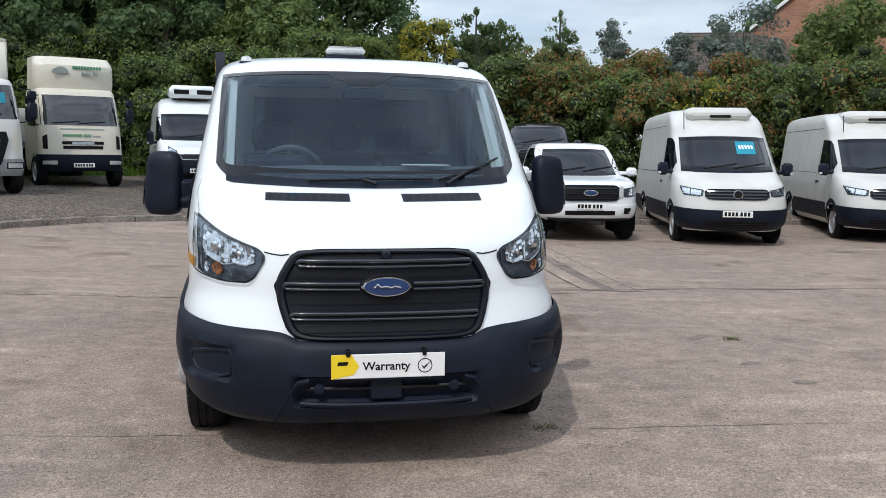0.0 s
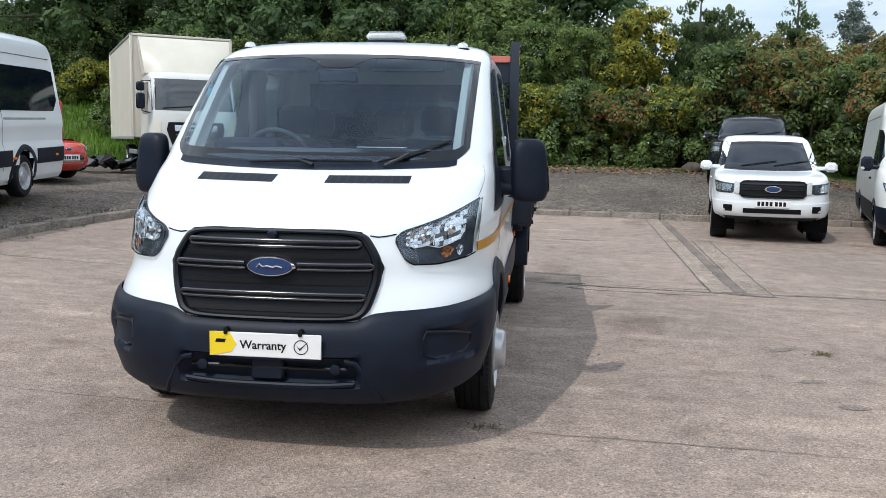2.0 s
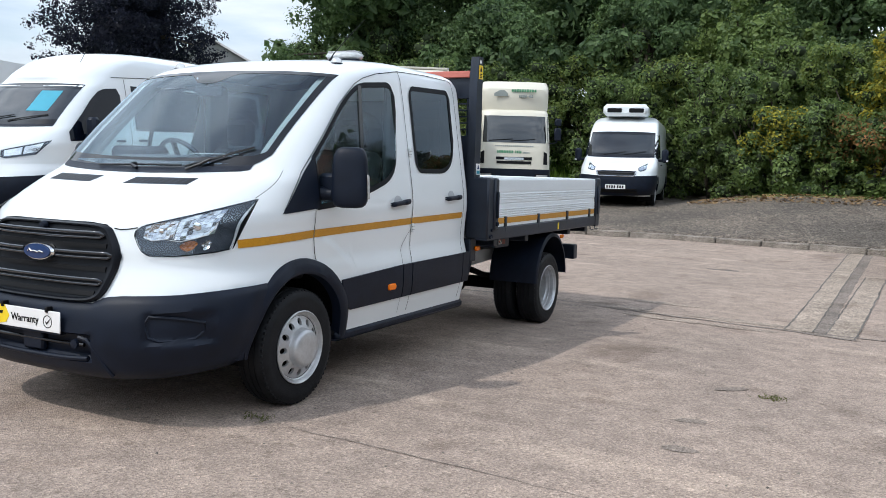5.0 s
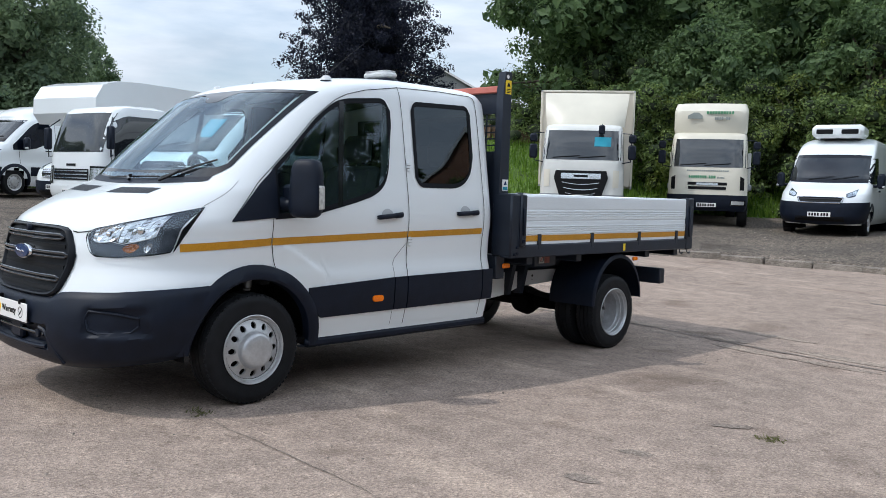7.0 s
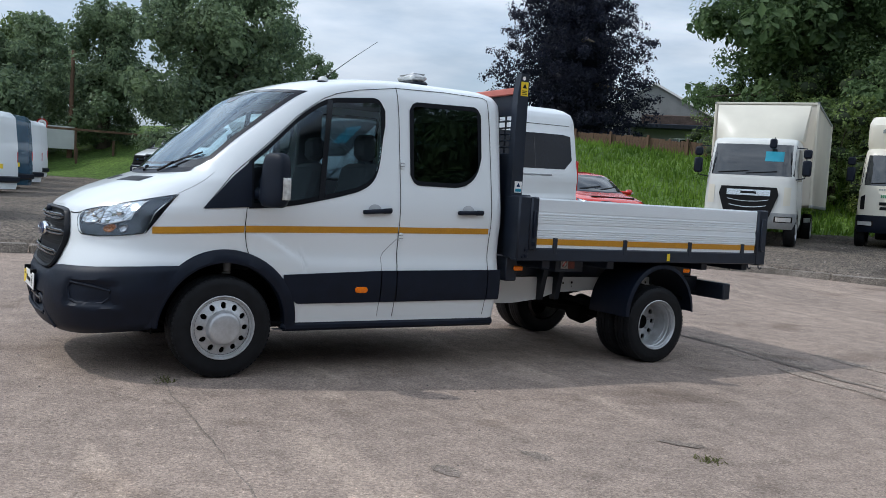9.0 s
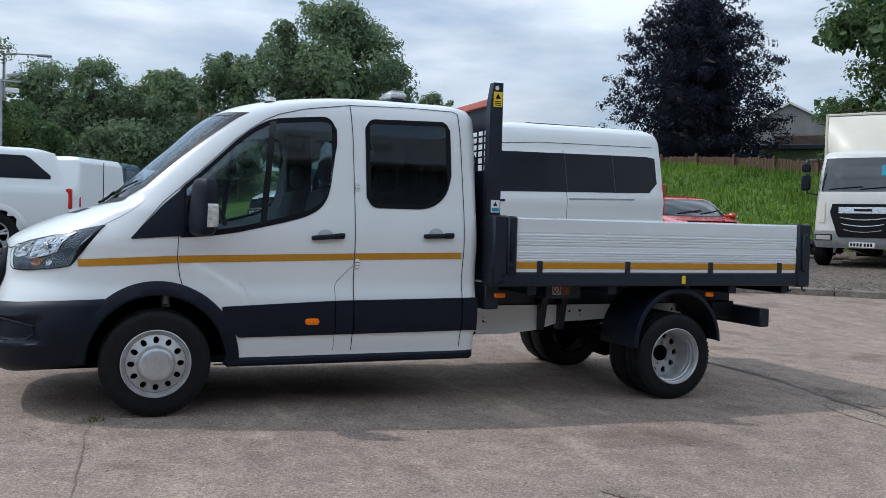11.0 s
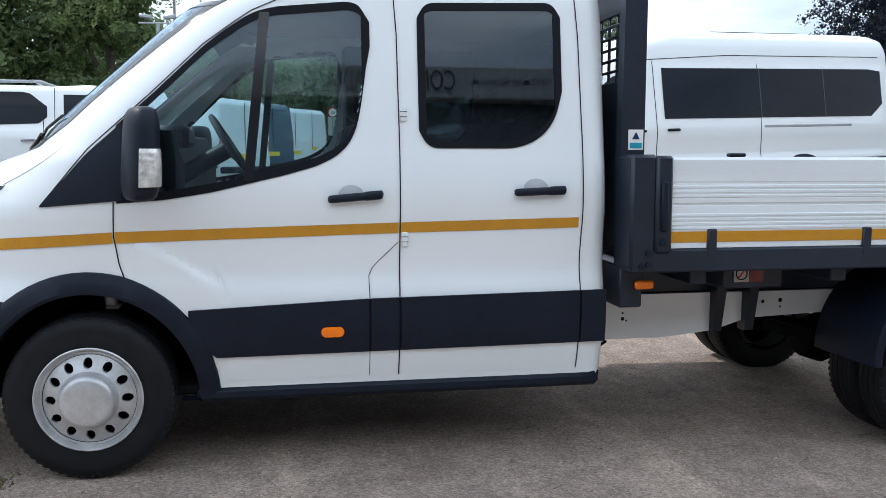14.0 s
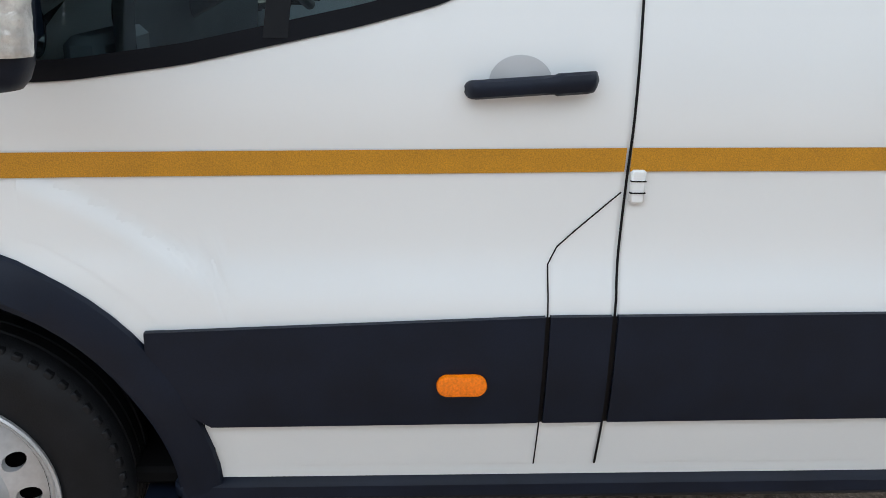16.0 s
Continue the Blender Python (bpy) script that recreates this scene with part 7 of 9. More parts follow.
def lorry_cab(v, S, paint, glass_lo, glass_hi, bumper_mat, split):
    part("cab", S.skin(sorted(set(span(S.z0, S.z1, 30) + [r[0] for r in LF])), 18, 10, .06, lambda x, y, z: abs(x) > .6 and math.hypot(y, z - .42) < .50), M[paint], v, angle=50)
    ue = S.u_of_y(-.25, .6)
    part("front_bumper", S.wrap_patch(0, ue, lambda u: .42, lambda u: split, .02, 18, 6, .03).both(), M[bumper_mat], v)
    rows = []
    for t in span(-1, 1, 21):
        rows.append([(t * .99 * (1.0 - .02 * k), S.front(t * .99 * (1.0 - .02 * k), glass_lo + (glass_hi - glass_lo) * k) - .008, glass_lo + (glass_hi - glass_lo) * k) for k in span(0, 1, 8)])
    part("windscreen", Mesh().grid(rows, flip=True), M["dim_glass"], v)
    for x0 in (-.75, -.1):
        part("wiper", Mesh().tube([(x, S.front(x, glass_lo + .05 + .02 * k) - .03, glass_lo + .05 + .02 * k) for k, x in enumerate(span(x0, x0 + .7, 4))], .010, 6), M["gloss_black"], v)
    for s in (1, -1):
        f = (lambda q: q) if s > 0 else (lambda q: q.mirrored())
        part("side_window", f(S.side_patch(span(-.22, .72, 10), None, line([(-.22, 1.58), (.72, 1.62)]), line([(-.22, 2.05), (-.02, 2.36), (.72, 2.38)]), .008, nz=5)), M["dim_glass"], v)
        part("shut_line", f(S.seam([(-.30, 2.1), (-.33, 1.6), (-.30, .85)], .012, .005)), M["ink"], v)
        part("shut_line", f(S.seam([(.80, 2.45), (.80, .85)], .012, .005)), M["ink"], v)
        lorry_mirror(v, s, 1.22, -.52, 1.95)
        lm = part("headlight", f(S.wrap_patch(S.u_of_x(.62, .66), S.u_of_x(1.0, .66), lambda u: .58, lambda u: .72, .03, 8, 4)), M["gloss_black"], v)
        part("reflector", f(S.wrap_patch(S.u_of_x(.65, .66), S.u_of_x(.97, .66), lambda u: .60, lambda u: .70, .034, 8, 3)), M["lens"], lm)


def box_lorry():
    v = thing("box_lorry", "cream box lorry with a roof deflector on gravel", "lorry")
    S = Shell(LF, [(.42, 1.15), (2.5, 1.15), (2.64, 1.0)])
    lorry_cab(v, S, "white_worn", 1.68, 2.44, "galv", .80)
    gl, gh = line([(-.68, 1.20), (-.50, .66), (.50, .66), (.68, 1.20)]), line([(-.68, 1.24), (-.66, 1.40), (.66, 1.40), (.68, 1.24)])
    g = part("grille", S.front_patch(span(-.68, .68, 35), None, gl, gh, .045, nz=6), M["ink"], v)
    part("badge_panel", S.front_patch(span(-.50, .50, 15), None, lambda x: 1.19, lambda x: 1.33, .056, nz=3, depth=.015), M["chrome"], g)
    part("badge_mark", S.front_patch(span(-.18, .18, 9), None, lambda x: 1.235, lambda x: 1.290, .060, nz=2, depth=.004), M["ink"], g)
    for z, w in ((.78, .38), (.91, .43), (1.05, .47)):
        part("grille_bar", S.front_patch(span(-w, w, 13), None, lambda x: z - .008 + .05 * (x / w) ** 2, lambda x: z + .010 + .05 * (x / w) ** 2, .056, nz=2, depth=.01), M["chrome"], g)
    for s in (1, -1):
        part("corner_vane", (lambda q: q if s > 0 else q.mirrored())(S.front_patch(span(.80, .95, 5), None, lambda x: .98, lambda x: 1.42, .014, nz=4, depth=.012)), M["cream"], v)
    part("price_card", Mesh().grid([[(x, S.front(x, z) - .014, z) for z in (2.03, 2.27)] for x in span(.30, .72, 4)]), M["teal"], v, "teal price card on the windscreen")
    part("front_mirror", Mesh().box(.40, .56, -.70, -.58, 2.33, 2.56, .03).tube([(.48, -.40, 2.60), (.48, -.62, 2.52)], .015, 6), M["plastic"], v)
    # roof deflector
    rows = []
    for t in span(0, 1, 8):
        z = 2.60 + .92 * t
        y = .12 + .85 * t ** 1.25 - .12 * t
        rows.append([(x * (1.02 + .10 * t), y + .35 * abs(x) ** 4 * (1 - t), z) for x in span(-1, 1, 13)])
    m = Mesh().grid(rows, flip=True)
    for s in (0, -1):
        e = [r[s] for r in rows]
        m.add(e + [(e[0][0], 1.15, e[0][2]), (e[-1][0], 1.15, e[-1][2])], [tuple(range(len(e))) + (len(e) + 1, len(e))])
    part("roof_deflector", m, M["cream"], v, "cream roof air deflector")
    b = part("cargo_box", Mesh().box(-1.25, 1.25, 1.25, 7.2, 1.02, 3.62, .03), M["box"], v, "tall cream cargo box")
    for s in (1, -1):
        for y, z0, z1 in ((1.25, 1.02, 3.62), (7.2, 1.02, 3.62)):
            part("corner_rail", Mesh().box(s * 1.25 - .03, s * 1.25 + .03, y - .03, y + .03, z0, z1, .01), M["cream"], b)
        part("top_rail", Mesh().box(s * 1.25 - .03, s * 1.25 + .03, 1.22, 7.23, 3.58, 3.64, .01), M["galv"], b)
        part("bottom_rail", Mesh().box(s * 1.25 - .03, s * 1.25 + .03, 1.22, 7.23, .98, 1.06, .01), M["galv"], b)
        part("side_guard", Mesh().box(s * 1.12 - .02, s * 1.12 + .02, 1.6, 3.3, .60, .72, .008), M["galv"], v)
    part("top_rail", Mesh().box(-1.25, 1.25, 1.22, 1.28, 3.58, 3.64, .01), M["cream"], b)
    part("chassis", Mesh().box(-.42, .42, -.3, 7.0, .62, .95, .02), M["under"], v)
    part("side_tank", Mesh().box(.55, 1.0, 1.4, 2.4, .45, .85, .05), M["under"], v)
    lorry_wheels(v, 4.6)
    plate(v, 0, -.735, .50)
    v.matrix_world = heading(-6.96, 14.75, .531, -.847, .62) @ Matrix.Scale(.93, 4)


def letter_bars(v, S, name, x0, x1, z0, z1, n, mat, gap=None, y=None):
    """A line of lettering as a row of plain bars, one for each character."""
    row = part(name, S.front_patch(span(x0, x1, 7), None, lambda x: z0 + .4 * (z1 - z0), lambda x: z0 + .55 * (z1 - z0), .006, nz=2) if y is None else Mesh().box(x0, x1, y + .004, y + .02, z0 + .4 * (z1 - z0), z0 + .55 * (z1 - z0), .001), M[mat], v)
    w = (x1 - x0) / n
    for k in range(n):
        if k == gap:
            continue
        a, b = x0 + w * (k + .12), x0 + w * (k + .82)
        m = S.front_patch([a, b], None, lambda x: z0, lambda x: z1, .009, nz=2) if y is None else Mesh().box(a, b, y, y + .02, z0, z1, .002)
        part("letter_bar", m, M[mat], row)


def flat_lorry():
    v = thing("flatbed_lorry", "cream flatbed lorry with green lettering bars on its cab", "lorry")
    S = Shell(LF, [(.42, 1.15), (2.5, 1.15), (2.64, 1.0)])
    lorry_cab(v, S, "cream", 1.62, 2.40, "plastic", .86)
    for z, w in ((1.17, .52), (1.05, .50)):
        part("grille_slot", S.front_patch(span(-w, w, 15), None, lambda x: z - .045, lambda x: z + .035, .012, nz=3), M["ink"], v)
    part("badge_mark", S.front_patch(span(-.28, .28, 9), None, lambda x: 1.12, lambda x: 1.19, .02, nz=2, depth=.008), M["chrome"], v)
    letter_bars(v, S, "web_line", -.56, .56, 1.50, 1.54, 20, "grey_ink")
    letter_bars(v, S, "name_line", -.50, .22, 1.31, 1.39, 15, "green_ink", 10)
    letter_bars(v, S, "name_line", .25, .45, 1.31, 1.36, 6, "grey_ink")
    for s in (1, -1):
        part("corner_vent", (lambda q: q if s > 0 else q.mirrored())(S.front_patch(span(.86, .97, 4), None, lambda x: 1.0, lambda x: 1.38 - .5 * (x - .86), .010, nz=4)), M["ink"], v)
    # rounded roof pod
    rows = []
    for t in span(0, 1, 12):
        z = 2.58 + .84 * t
        y = -.22 + .05 * math.sin(t * math.pi) * -1 + .32 * max(0, t - .72) ** 1.2 * 3
        w = 1.0 - .25 * max(0.0, t - .8) - .12 * max(0, .15 - t)
        rows.append([(w * math.sin(a), y + .45 * (1 - math.cos(a) ** .55 if math.cos(a) > 0 else 1), z) for a in span(-math.pi / 2, math.pi / 2, 19)])
    m = Mesh().grid(rows, flip=True)
    top = rows[-1]
    m.add(top + [(top[-1][0], 1.0, top[-1][2]), (top[0][0], 1.0, top[0][2])], [tuple(range(len(top) + 2))])
    for e in (0, -1):
        c = [r[e] for r in rows]
        m.add(c + [(c[-1][0], 1.0, c[-1][2]), (c[0][0], 1.0, c[0][2])], [tuple(range(len(c) + 2))])
    part("roof_pod", m, M["cream"], v, "rounded cream roof pod", 30)
    yb = -.30
    letter_bars(v, S, "pod_name_line", -.12, .62, 3.10, 3.18, 10, "green_ink", None, yb)
    letter_bars(v, S, "pod_name_line", .10, .52, 2.94, 3.02, 7, "grey_ink", 4, yb)
    part("pod_van_mark", Mesh().prism([(-.62, 2.97), (-.22, 2.97), (-.22, 3.05), (-.32, 3.14), (-.46, 3.14), (-.62, 3.05)], "y", yb, yb + .02), M["grey_ink"], v, "small grey van outline")
    part("flat_bed", Mesh().box(-1.2, 1.2, 1.35, 6.8, 1.02, 1.18, .02), M["galv"], v)
    part("bulkhead", Mesh().box(-1.15, 1.15, 1.30, 1.38, 1.18, 2.1, .01), M["white_worn"], v)
    part("chassis", Mesh().box(-.42, .42, -.3, 6.6, .62, 1.0, .02), M["under"], v)
    part("step_panel", Mesh().box(-1.0, 1.0, .1, 1.2, .42, .62, .02), M["under"], v)
    lorry_wheels(v, 4.2)
    plate(v, 0, -.735, .58)
    v.matrix_world = heading(-5.65, 18.63, .437, -.9, .64) @ Matrix.Scale(.94, 4)


def dropside_truck():
    v = thing("dropside_truck", "small white forward-control dropside truck", "truck")
    table = [(r[0] * .86, r[1] * .9, r[2] * .93, r[3], r[4]) for r in LF]
    S = Shell(table, [(.36, 1.05), (2.27, .95)])
    part("cab", S.skin(sorted(set(span(S.z0, S.z1, 26))), 16, 10, .06, lambda x, y, z: abs(x) > .6 and math.hypot(y, z - .36) < .43), M["white"], v, angle=50)
    rows = [[(t * .90, S.front(t * .90, z) - .008, z) for z in span(1.30, 2.08, 7)] for t in span(-1, 1, 19)]
    part("windscreen", Mesh().grid(rows, flip=True), M["dim_glass"], v)
    part("screen_back", Mesh().grid([[(t * .88, S.front(t * .88, z) + .35, z) for z in (1.3, 2.05)] for t in (-1, 1)]), M["trim"], v)
    gr = part("grille", S.front_patch(span(-.62, .62, 15), None, lambda x: .74, lambda x: .96, .012, nz=3), M["ink"], v)
    for z in (.78, .85, .92):
        part("grille_bar", S.front_patch(span(-.60, .60, 13), None, lambda x: z - .012, lambda x: z + .012, .022, nz=2, depth=.012), M["chrome"], gr)
    part("badge_mark", S.front_patch(span(-.17, .17, 7), None, lambda x: 1.02, lambda x: 1.065, .01, nz=2), M["ink"], v)
    part("front_bumper", S.wrap_patch(0, S.u_of_y(-.3, .5), lambda u: .36, lambda u: .62, .03, 14, 5, .03).both(), M["white"], v)
    for s in (1, -1):
        f = (lambda q: q) if s > 0 else (lambda q: q.mirrored())
        part("side_window", f(S.side_patch(span(-.28, .72, 10), None, line([(-.28, 1.18), (-.05, 1.30), (.72, 1.40)]), line([(-.28, 1.9), (.0, 2.03), (.72, 2.03)]), .008, nz=5)), M["dim_glass"], v)
        hl = part("headlight", f(S.wrap_patch(S.u_of_x(.66, .8), S.u_of_y(-.42, .9), lambda u: .66, lambda u: 1.02, .012, 8, 5)), M["gloss_black"], v)
        part("reflector", f(S.wrap_patch(S.u_of_x(.69, .8), S.u_of_y(-.46, .9), lambda u: .70, lambda u: .98, .018, 8, 4)), M["chrome"], hl)
        part("shut_line", f(S.seam([(-.33, 1.7), (-.34, .9), (-.30, .75)], .010, .005)), M["ink"], v)
        part("door_mirror", f(Mesh().box(1.06, 1.22, -.52, -.40, 1.35, 1.80, .03).tube([(.97, -.3, 1.25), (1.13, -.45, 1.2), (1.14, -.46, 1.8), (.95, -.3, 1.98)], .013, 6)), M["plastic"], v)
        plain_wheel(v, .82, 0, .36, .2, s)
        plain_wheel(v, .82, 2.5, .36, .2, s)
        part("drop_side", f(Mesh().box(.98, 1.02, 1.25, 4.6, .85, 1.25, .01)), M["alloy"], v)
        for y in (1.25, 2.9, 4.6):
            part("side_post", f(Mesh().box(.95, 1.03, y - .05, y + .05, .75, 2.25 if y < 1.3 else 1.30, .01)), M["galv"], v)
    part("bed", Mesh().box(-1.0, 1.0, 1.2, 4.65, .75, .86, .01), M["galv"], v)
    for k in range(9):
        part("ladder_bar", Mesh().box(-.95, .95, 1.22, 1.26, 1.3 + .1 * k, 1.33 + .1 * k, .005), M["galv"], v)
    part("chassis", Mesh().box(-.35, .35, -.2, 4.4, .45, .75, .02), M["under"], v)
    plate(v, 0, S.front(0, .5) - .034, .50)
    v.matrix_world = heading(-12.07, 5.0, .122, -.992, .60)


box_lorry()
flat_lorry()
dropside_truck()

# ---- refrigerated vans, pickups, cars ----
CR = dict(lamp=(.58, -.52, .90, 1.04, .05), grille=(.56, .86, 1.03, 3, "bar_black"), bumper_top=.66, bumper_low=.28, mirror=(1.05, .12, 1.26, .19, .24, "plastic"), screen=(1.35, 2.0, .84, .80, .04), arch=.43, plate_z=.60,
          clad=([(0, .40), (6, .40)], [(0, .72), (6, .72)]))


def fridge_extras(v, S):
    part("roof_fridge", Mesh().box(-.62, .62, .72, 1.9, 2.30, 2.56, .10), M["white_worn"], v, "low white roof refrigeration pod")
    part("fridge_vent", Mesh().box(-.20, .22, .70, .76, 2.36, 2.42, .025), M["ink"], v)
    part("aerial", Mesh().tube([(-.72, .48, 2.13), (-.72, .56, 2.45)], .009, 6), M["ink"], v)
    for s in (1, -1):
        for y in (1.12,):
            part("door_handle", Mesh().box(s * (S.side(y, 1.12) + .012) - .016, s * (S.side(y, 1.12) + .012) + .016, y - .09, y + .09, 1.10, 1.14, .012), M["plastic"], v)


def priced(v, S):
    fridge_extras(v, S)
    c = part("price_card", Mesh().grid([[(x, S.front(x, z) - .015, z) for z in (1.66, 1.90)] for x in span(.20, .56, 4)]), M["teal"], v, "teal price card with white bars")
    for k in range(5):
        x = .25 + .058 * k
        part("card_bar", Mesh().grid([[(xx, S.front(xx, z) - .018, z) for z in (1.76, 1.83)] for xx in (x, x + .04)]), M["card"], c)


CR_F = (-.26, -.966)
cr_glass = ((.15, 1.15, [(.15, 1.33), (1.15, 1.36)], [(.15, 1.50), (.55, 1.87), (.70, 1.96), (1.15, 1.98)]),)
cr_seams = ([(1.25, 2.1), (1.25, .45)], [(.12, 1.3), (.10, .8)], [(1.3, 2.22), (4.9, 2.22)], [(1.3, 1.30), (4.9, 1.30)], [(2.45, 2.2), (2.45, .45)], [(4.9, 2.2), (4.9, .5)])
shell_vehicle("refrigerated_van", "white refrigerated panel van with a teal price card", "van", CRAFTER, [(.28, 4.95), (2.4, 4.95), (2.5, 4.85), (2.58, 4.2)], heading(7.67, 10.32, *CR_F, yard(7.5, 10) - .02), paint="white_worn", wb=3.64,
              side_glass=cr_glass, seams=cr_seams, badge=(.945, .085, .085, "gloss_black"), extra=priced, **CR)
shell_vehicle("refrigerated_van", "white refrigerated panel van on the tarmac", "van", CRAFTER, [(.28, 4.95), (2.4, 4.95), (2.5, 4.85), (2.58, 4.2)], heading(11.1, 10.4, -.33, -.944, yard(10, 10) - .02), paint="white_worn", wb=3.64,
              side_glass=cr_glass, seams=cr_seams, badge=(.945, .085, .085, "gloss_black"), extra=fridge_extras, **CR)


def pug_extras(v, S):
    part("roof_fridge", Mesh().box(-.62, .62, .80, 1.7, 2.46, 2.80, .09), M["white"], v, "white roof refrigeration unit")
    for s in (1, -1):
        part("fridge_grille", Mesh().box(s * .30 - .20, s * .30 + .20, .775, .82, 2.56, 2.68, .02), M["ink"], v)
    part("grille_rim", Mesh().tube([(x, S.front(x, z) - .028, z) for x, z in ((-.52, .93), (-.45, .80), (.45, .80), (.52, .93), (-.52, .93))], .016, 6), M["chrome"], v)
    for s in (1, -1):
        part("door_handle", Mesh().box(s * 1.03 - .016, s * 1.03 + .016, 1.0, 1.2, 1.10, 1.14, .012), M["plastic"], v)


shell_vehicle("refrigerated_van", "white van with a roof fridge on the gravel", "van", BOXER, [(.28, 4.95), (2.35, 4.95), (2.45, 4.85), (2.52, 4.0)], heading(-2.78, 19.33, .183, -.983, .54), wb=4.03,
              screen=(1.33, 2.02, .90, .86, .03), side_glass=((.1, 1.15, [(.1, 1.28), (1.15, 1.32)], [(.1, 1.55), (.5, 1.92), (1.15, 1.96)]),), lamp=(.56, -.55, .93, 1.05, .10), grille=(.50, .80, .93, 2, "gloss_black"), bumper_top=.80, bumper_low=.28, plate_z=.52,
              mirror=(1.08, .18, 1.18, .18, .36, "plastic"), seams=([(1.2, 2.1), (1.2, .45)], [(2.4, 2.1), (2.4, .45)]), extra=pug_extras)

PK = dict(wb=3.22, wheel_r=.38, wheel_w=.26, track=.80, face="alloy", arch=.46, mirror=(.95, .55, 1.17, .20, .17, "white"), screen=(1.21, 1.70, .74, .62, .03), bumper_top=.66, bumper_low=.40, plate_z=.66, bumper_mat="white")


def ranger_extras(v, S):
    part("lower_grille", S.front_patch(span(-.45, .45, 11), None, lambda x: .50, lambda x: .58, .03, nz=3), M["ink"], v)
    part("skid_plate", S.wrap_patch(0, S.u_of_x(.75, .45), lambda u: .38, lambda u: .44, .024, 10, 3).both(), M["plastic"], v)
    for s in (1, -1):
        f = (lambda q: q) if s > 0 else (lambda q: q.mirrored())
        part("fog_lamp", f(S.front_patch(span(.62, .80, 5), None, lambda x: .52, lambda x: .63, .03, nz=3)), M["ink"], v)
        part("lamp_frame", f(S.front_patch(span(.52, .60, 4), None, lambda x: .82, lambda x: 1.02, .02, nz=3)), M["lens"], v)
        part("door_handle", Mesh().box(s * .945 - .014, s * .945 + .014, 1.25, 1.45, 1.0, 1.04, .01), M["white"], v)


pk_glass = ((.62, 2.5, [(.62, 1.21), (1.5, 1.22), (2.4, 1.26), (2.5, 1.35)], [(.62, 1.32), (.95, 1.56), (1.25, 1.70), (2.25, 1.71), (2.5, 1.5)]),)
pk_seams = ([(.65, 1.15), (.62, .9), (.68, .55)], [(1.58, 1.72), (1.58, .5)], [(2.45, 1.3), (2.45, .75)])
shell_vehicle("pickup", "white double-cab pickup facing the yard", "pickup", PICKUP, [(.38, 4.35), (1.17, 4.38), (1.20, 2.78), (1.6, 2.68), (1.82, 2.3)], heading(5.06, 10.9, -.16, -.987, yard(5, 11) - .01), side_glass=pk_glass, seams=pk_seams,
              lamp=(.60, -.45, .82, 1.0, .03), grille=(.52, .76, 1.03, 3, "gloss_black"), badge=(.90, .13, .055, "blue_badge"), extra=ranger_extras, **PK)
PKD = dict(PK, mirror=(.95, .55, 1.17, .20, .17, "dark_car"), bumper_mat="plastic")
shell_vehicle("off_road_car", "black hard-top off-road car behind the pickup", "car", PICKUP, [(.38, 4.3), (1.2, 4.35), (1.74, 4.15), (1.82, 3.8)], heading(6.15, 17.6, -.26, -.966), paint="dark_car", side_glass=pk_glass + ((2.6, 4.0, [(2.6, 1.26), (4.0, 1.26)], [(2.6, 1.66), (4.0, 1.66)]),),
              lamp=(.60, -.45, .82, 1.0, .03), grille=(.52, .76, 1.03, 3, "gloss_black"), **PKD)


def canopy_extras(v, S):
    for s in (1, -1):
        part("roof_rail", Mesh().tube([(s * .58, 1.3, 1.79), (s * .60, 1.45, 1.86), (s * .60, 2.4, 1.87), (s * .57, 2.6, 1.80)], .022, 8), M["galv"], v)
        part("tail_lamp", Mesh().box(s * .86 - .05, s * .86 + .05, 4.26, 4.38, .82, 1.16, .02), M["red"], v, "red tail lamp")
        part("door_handle", Mesh().box(s * .945 - .014, s * .945 + .014, 2.15, 2.36, 1.0, 1.04, .01), M["chrome"], v)
    for y in (1.6, 2.3):
        part("roof_bar", Mesh().tube([(-.62, y, 1.88), (.62, y, 1.88)], .018, 8), M["galv"], v)


shell_vehicle("pickup", "white pickup with a white rear canopy and roof bars", "pickup", PICKUP, [(.38, 4.3), (1.2, 4.35), (1.74, 4.12), (1.82, 3.8)], heading(-9.35, -5.15, .12, -.99, land(-9.35, -5.15) + .10), side_glass=pk_glass + ((2.72, 4.05, [(2.72, 1.30), (4.05, 1.30)], [(2.72, 1.68), (3.7, 1.68), (4.05, 1.36)]),),
              seams=pk_seams + ([(2.6, 1.78), (2.6, 1.2)],), lamp=(.60, -.45, .82, 1.0, .03), grille=(.52, .76, 1.03, 3, "gloss_black"), extra=canopy_extras, **PK)

shell_vehicle("hatchback", "bright red hatchback beside the minibus", "car", HATCH, [(.2, 3.3), (.8, 3.42), (.95, 3.35), (1.28, 2.95), (1.45, 2.35)], heading(-9.35, 12.4, .97, -.25, .66), paint="red_paint", wb=2.6, wheel_r=.315, wheel_w=.2, track=.77, face="alloy", arch=.36, glass_mat="dim_glass",
              screen=(.97, 1.37, .74, .60, .03), side_glass=((.45, 2.9, [(.45, .97), (2.9, 1.05)], [(.45, 1.06), (1.1, 1.34), (2.2, 1.36), (2.9, 1.1)]),), bumper_top=.42, bumper_low=.22, bumper_mat="red_paint", grille=(.45, .36, .52, 2, "chrome"), lamp=(.52, -.35, .60, .70, .08), plate_z=.47,
              mirror=(.86, .55, .93, .18, .13, "red_paint"), badge=(.64, .07, .03, "blue_badge"))


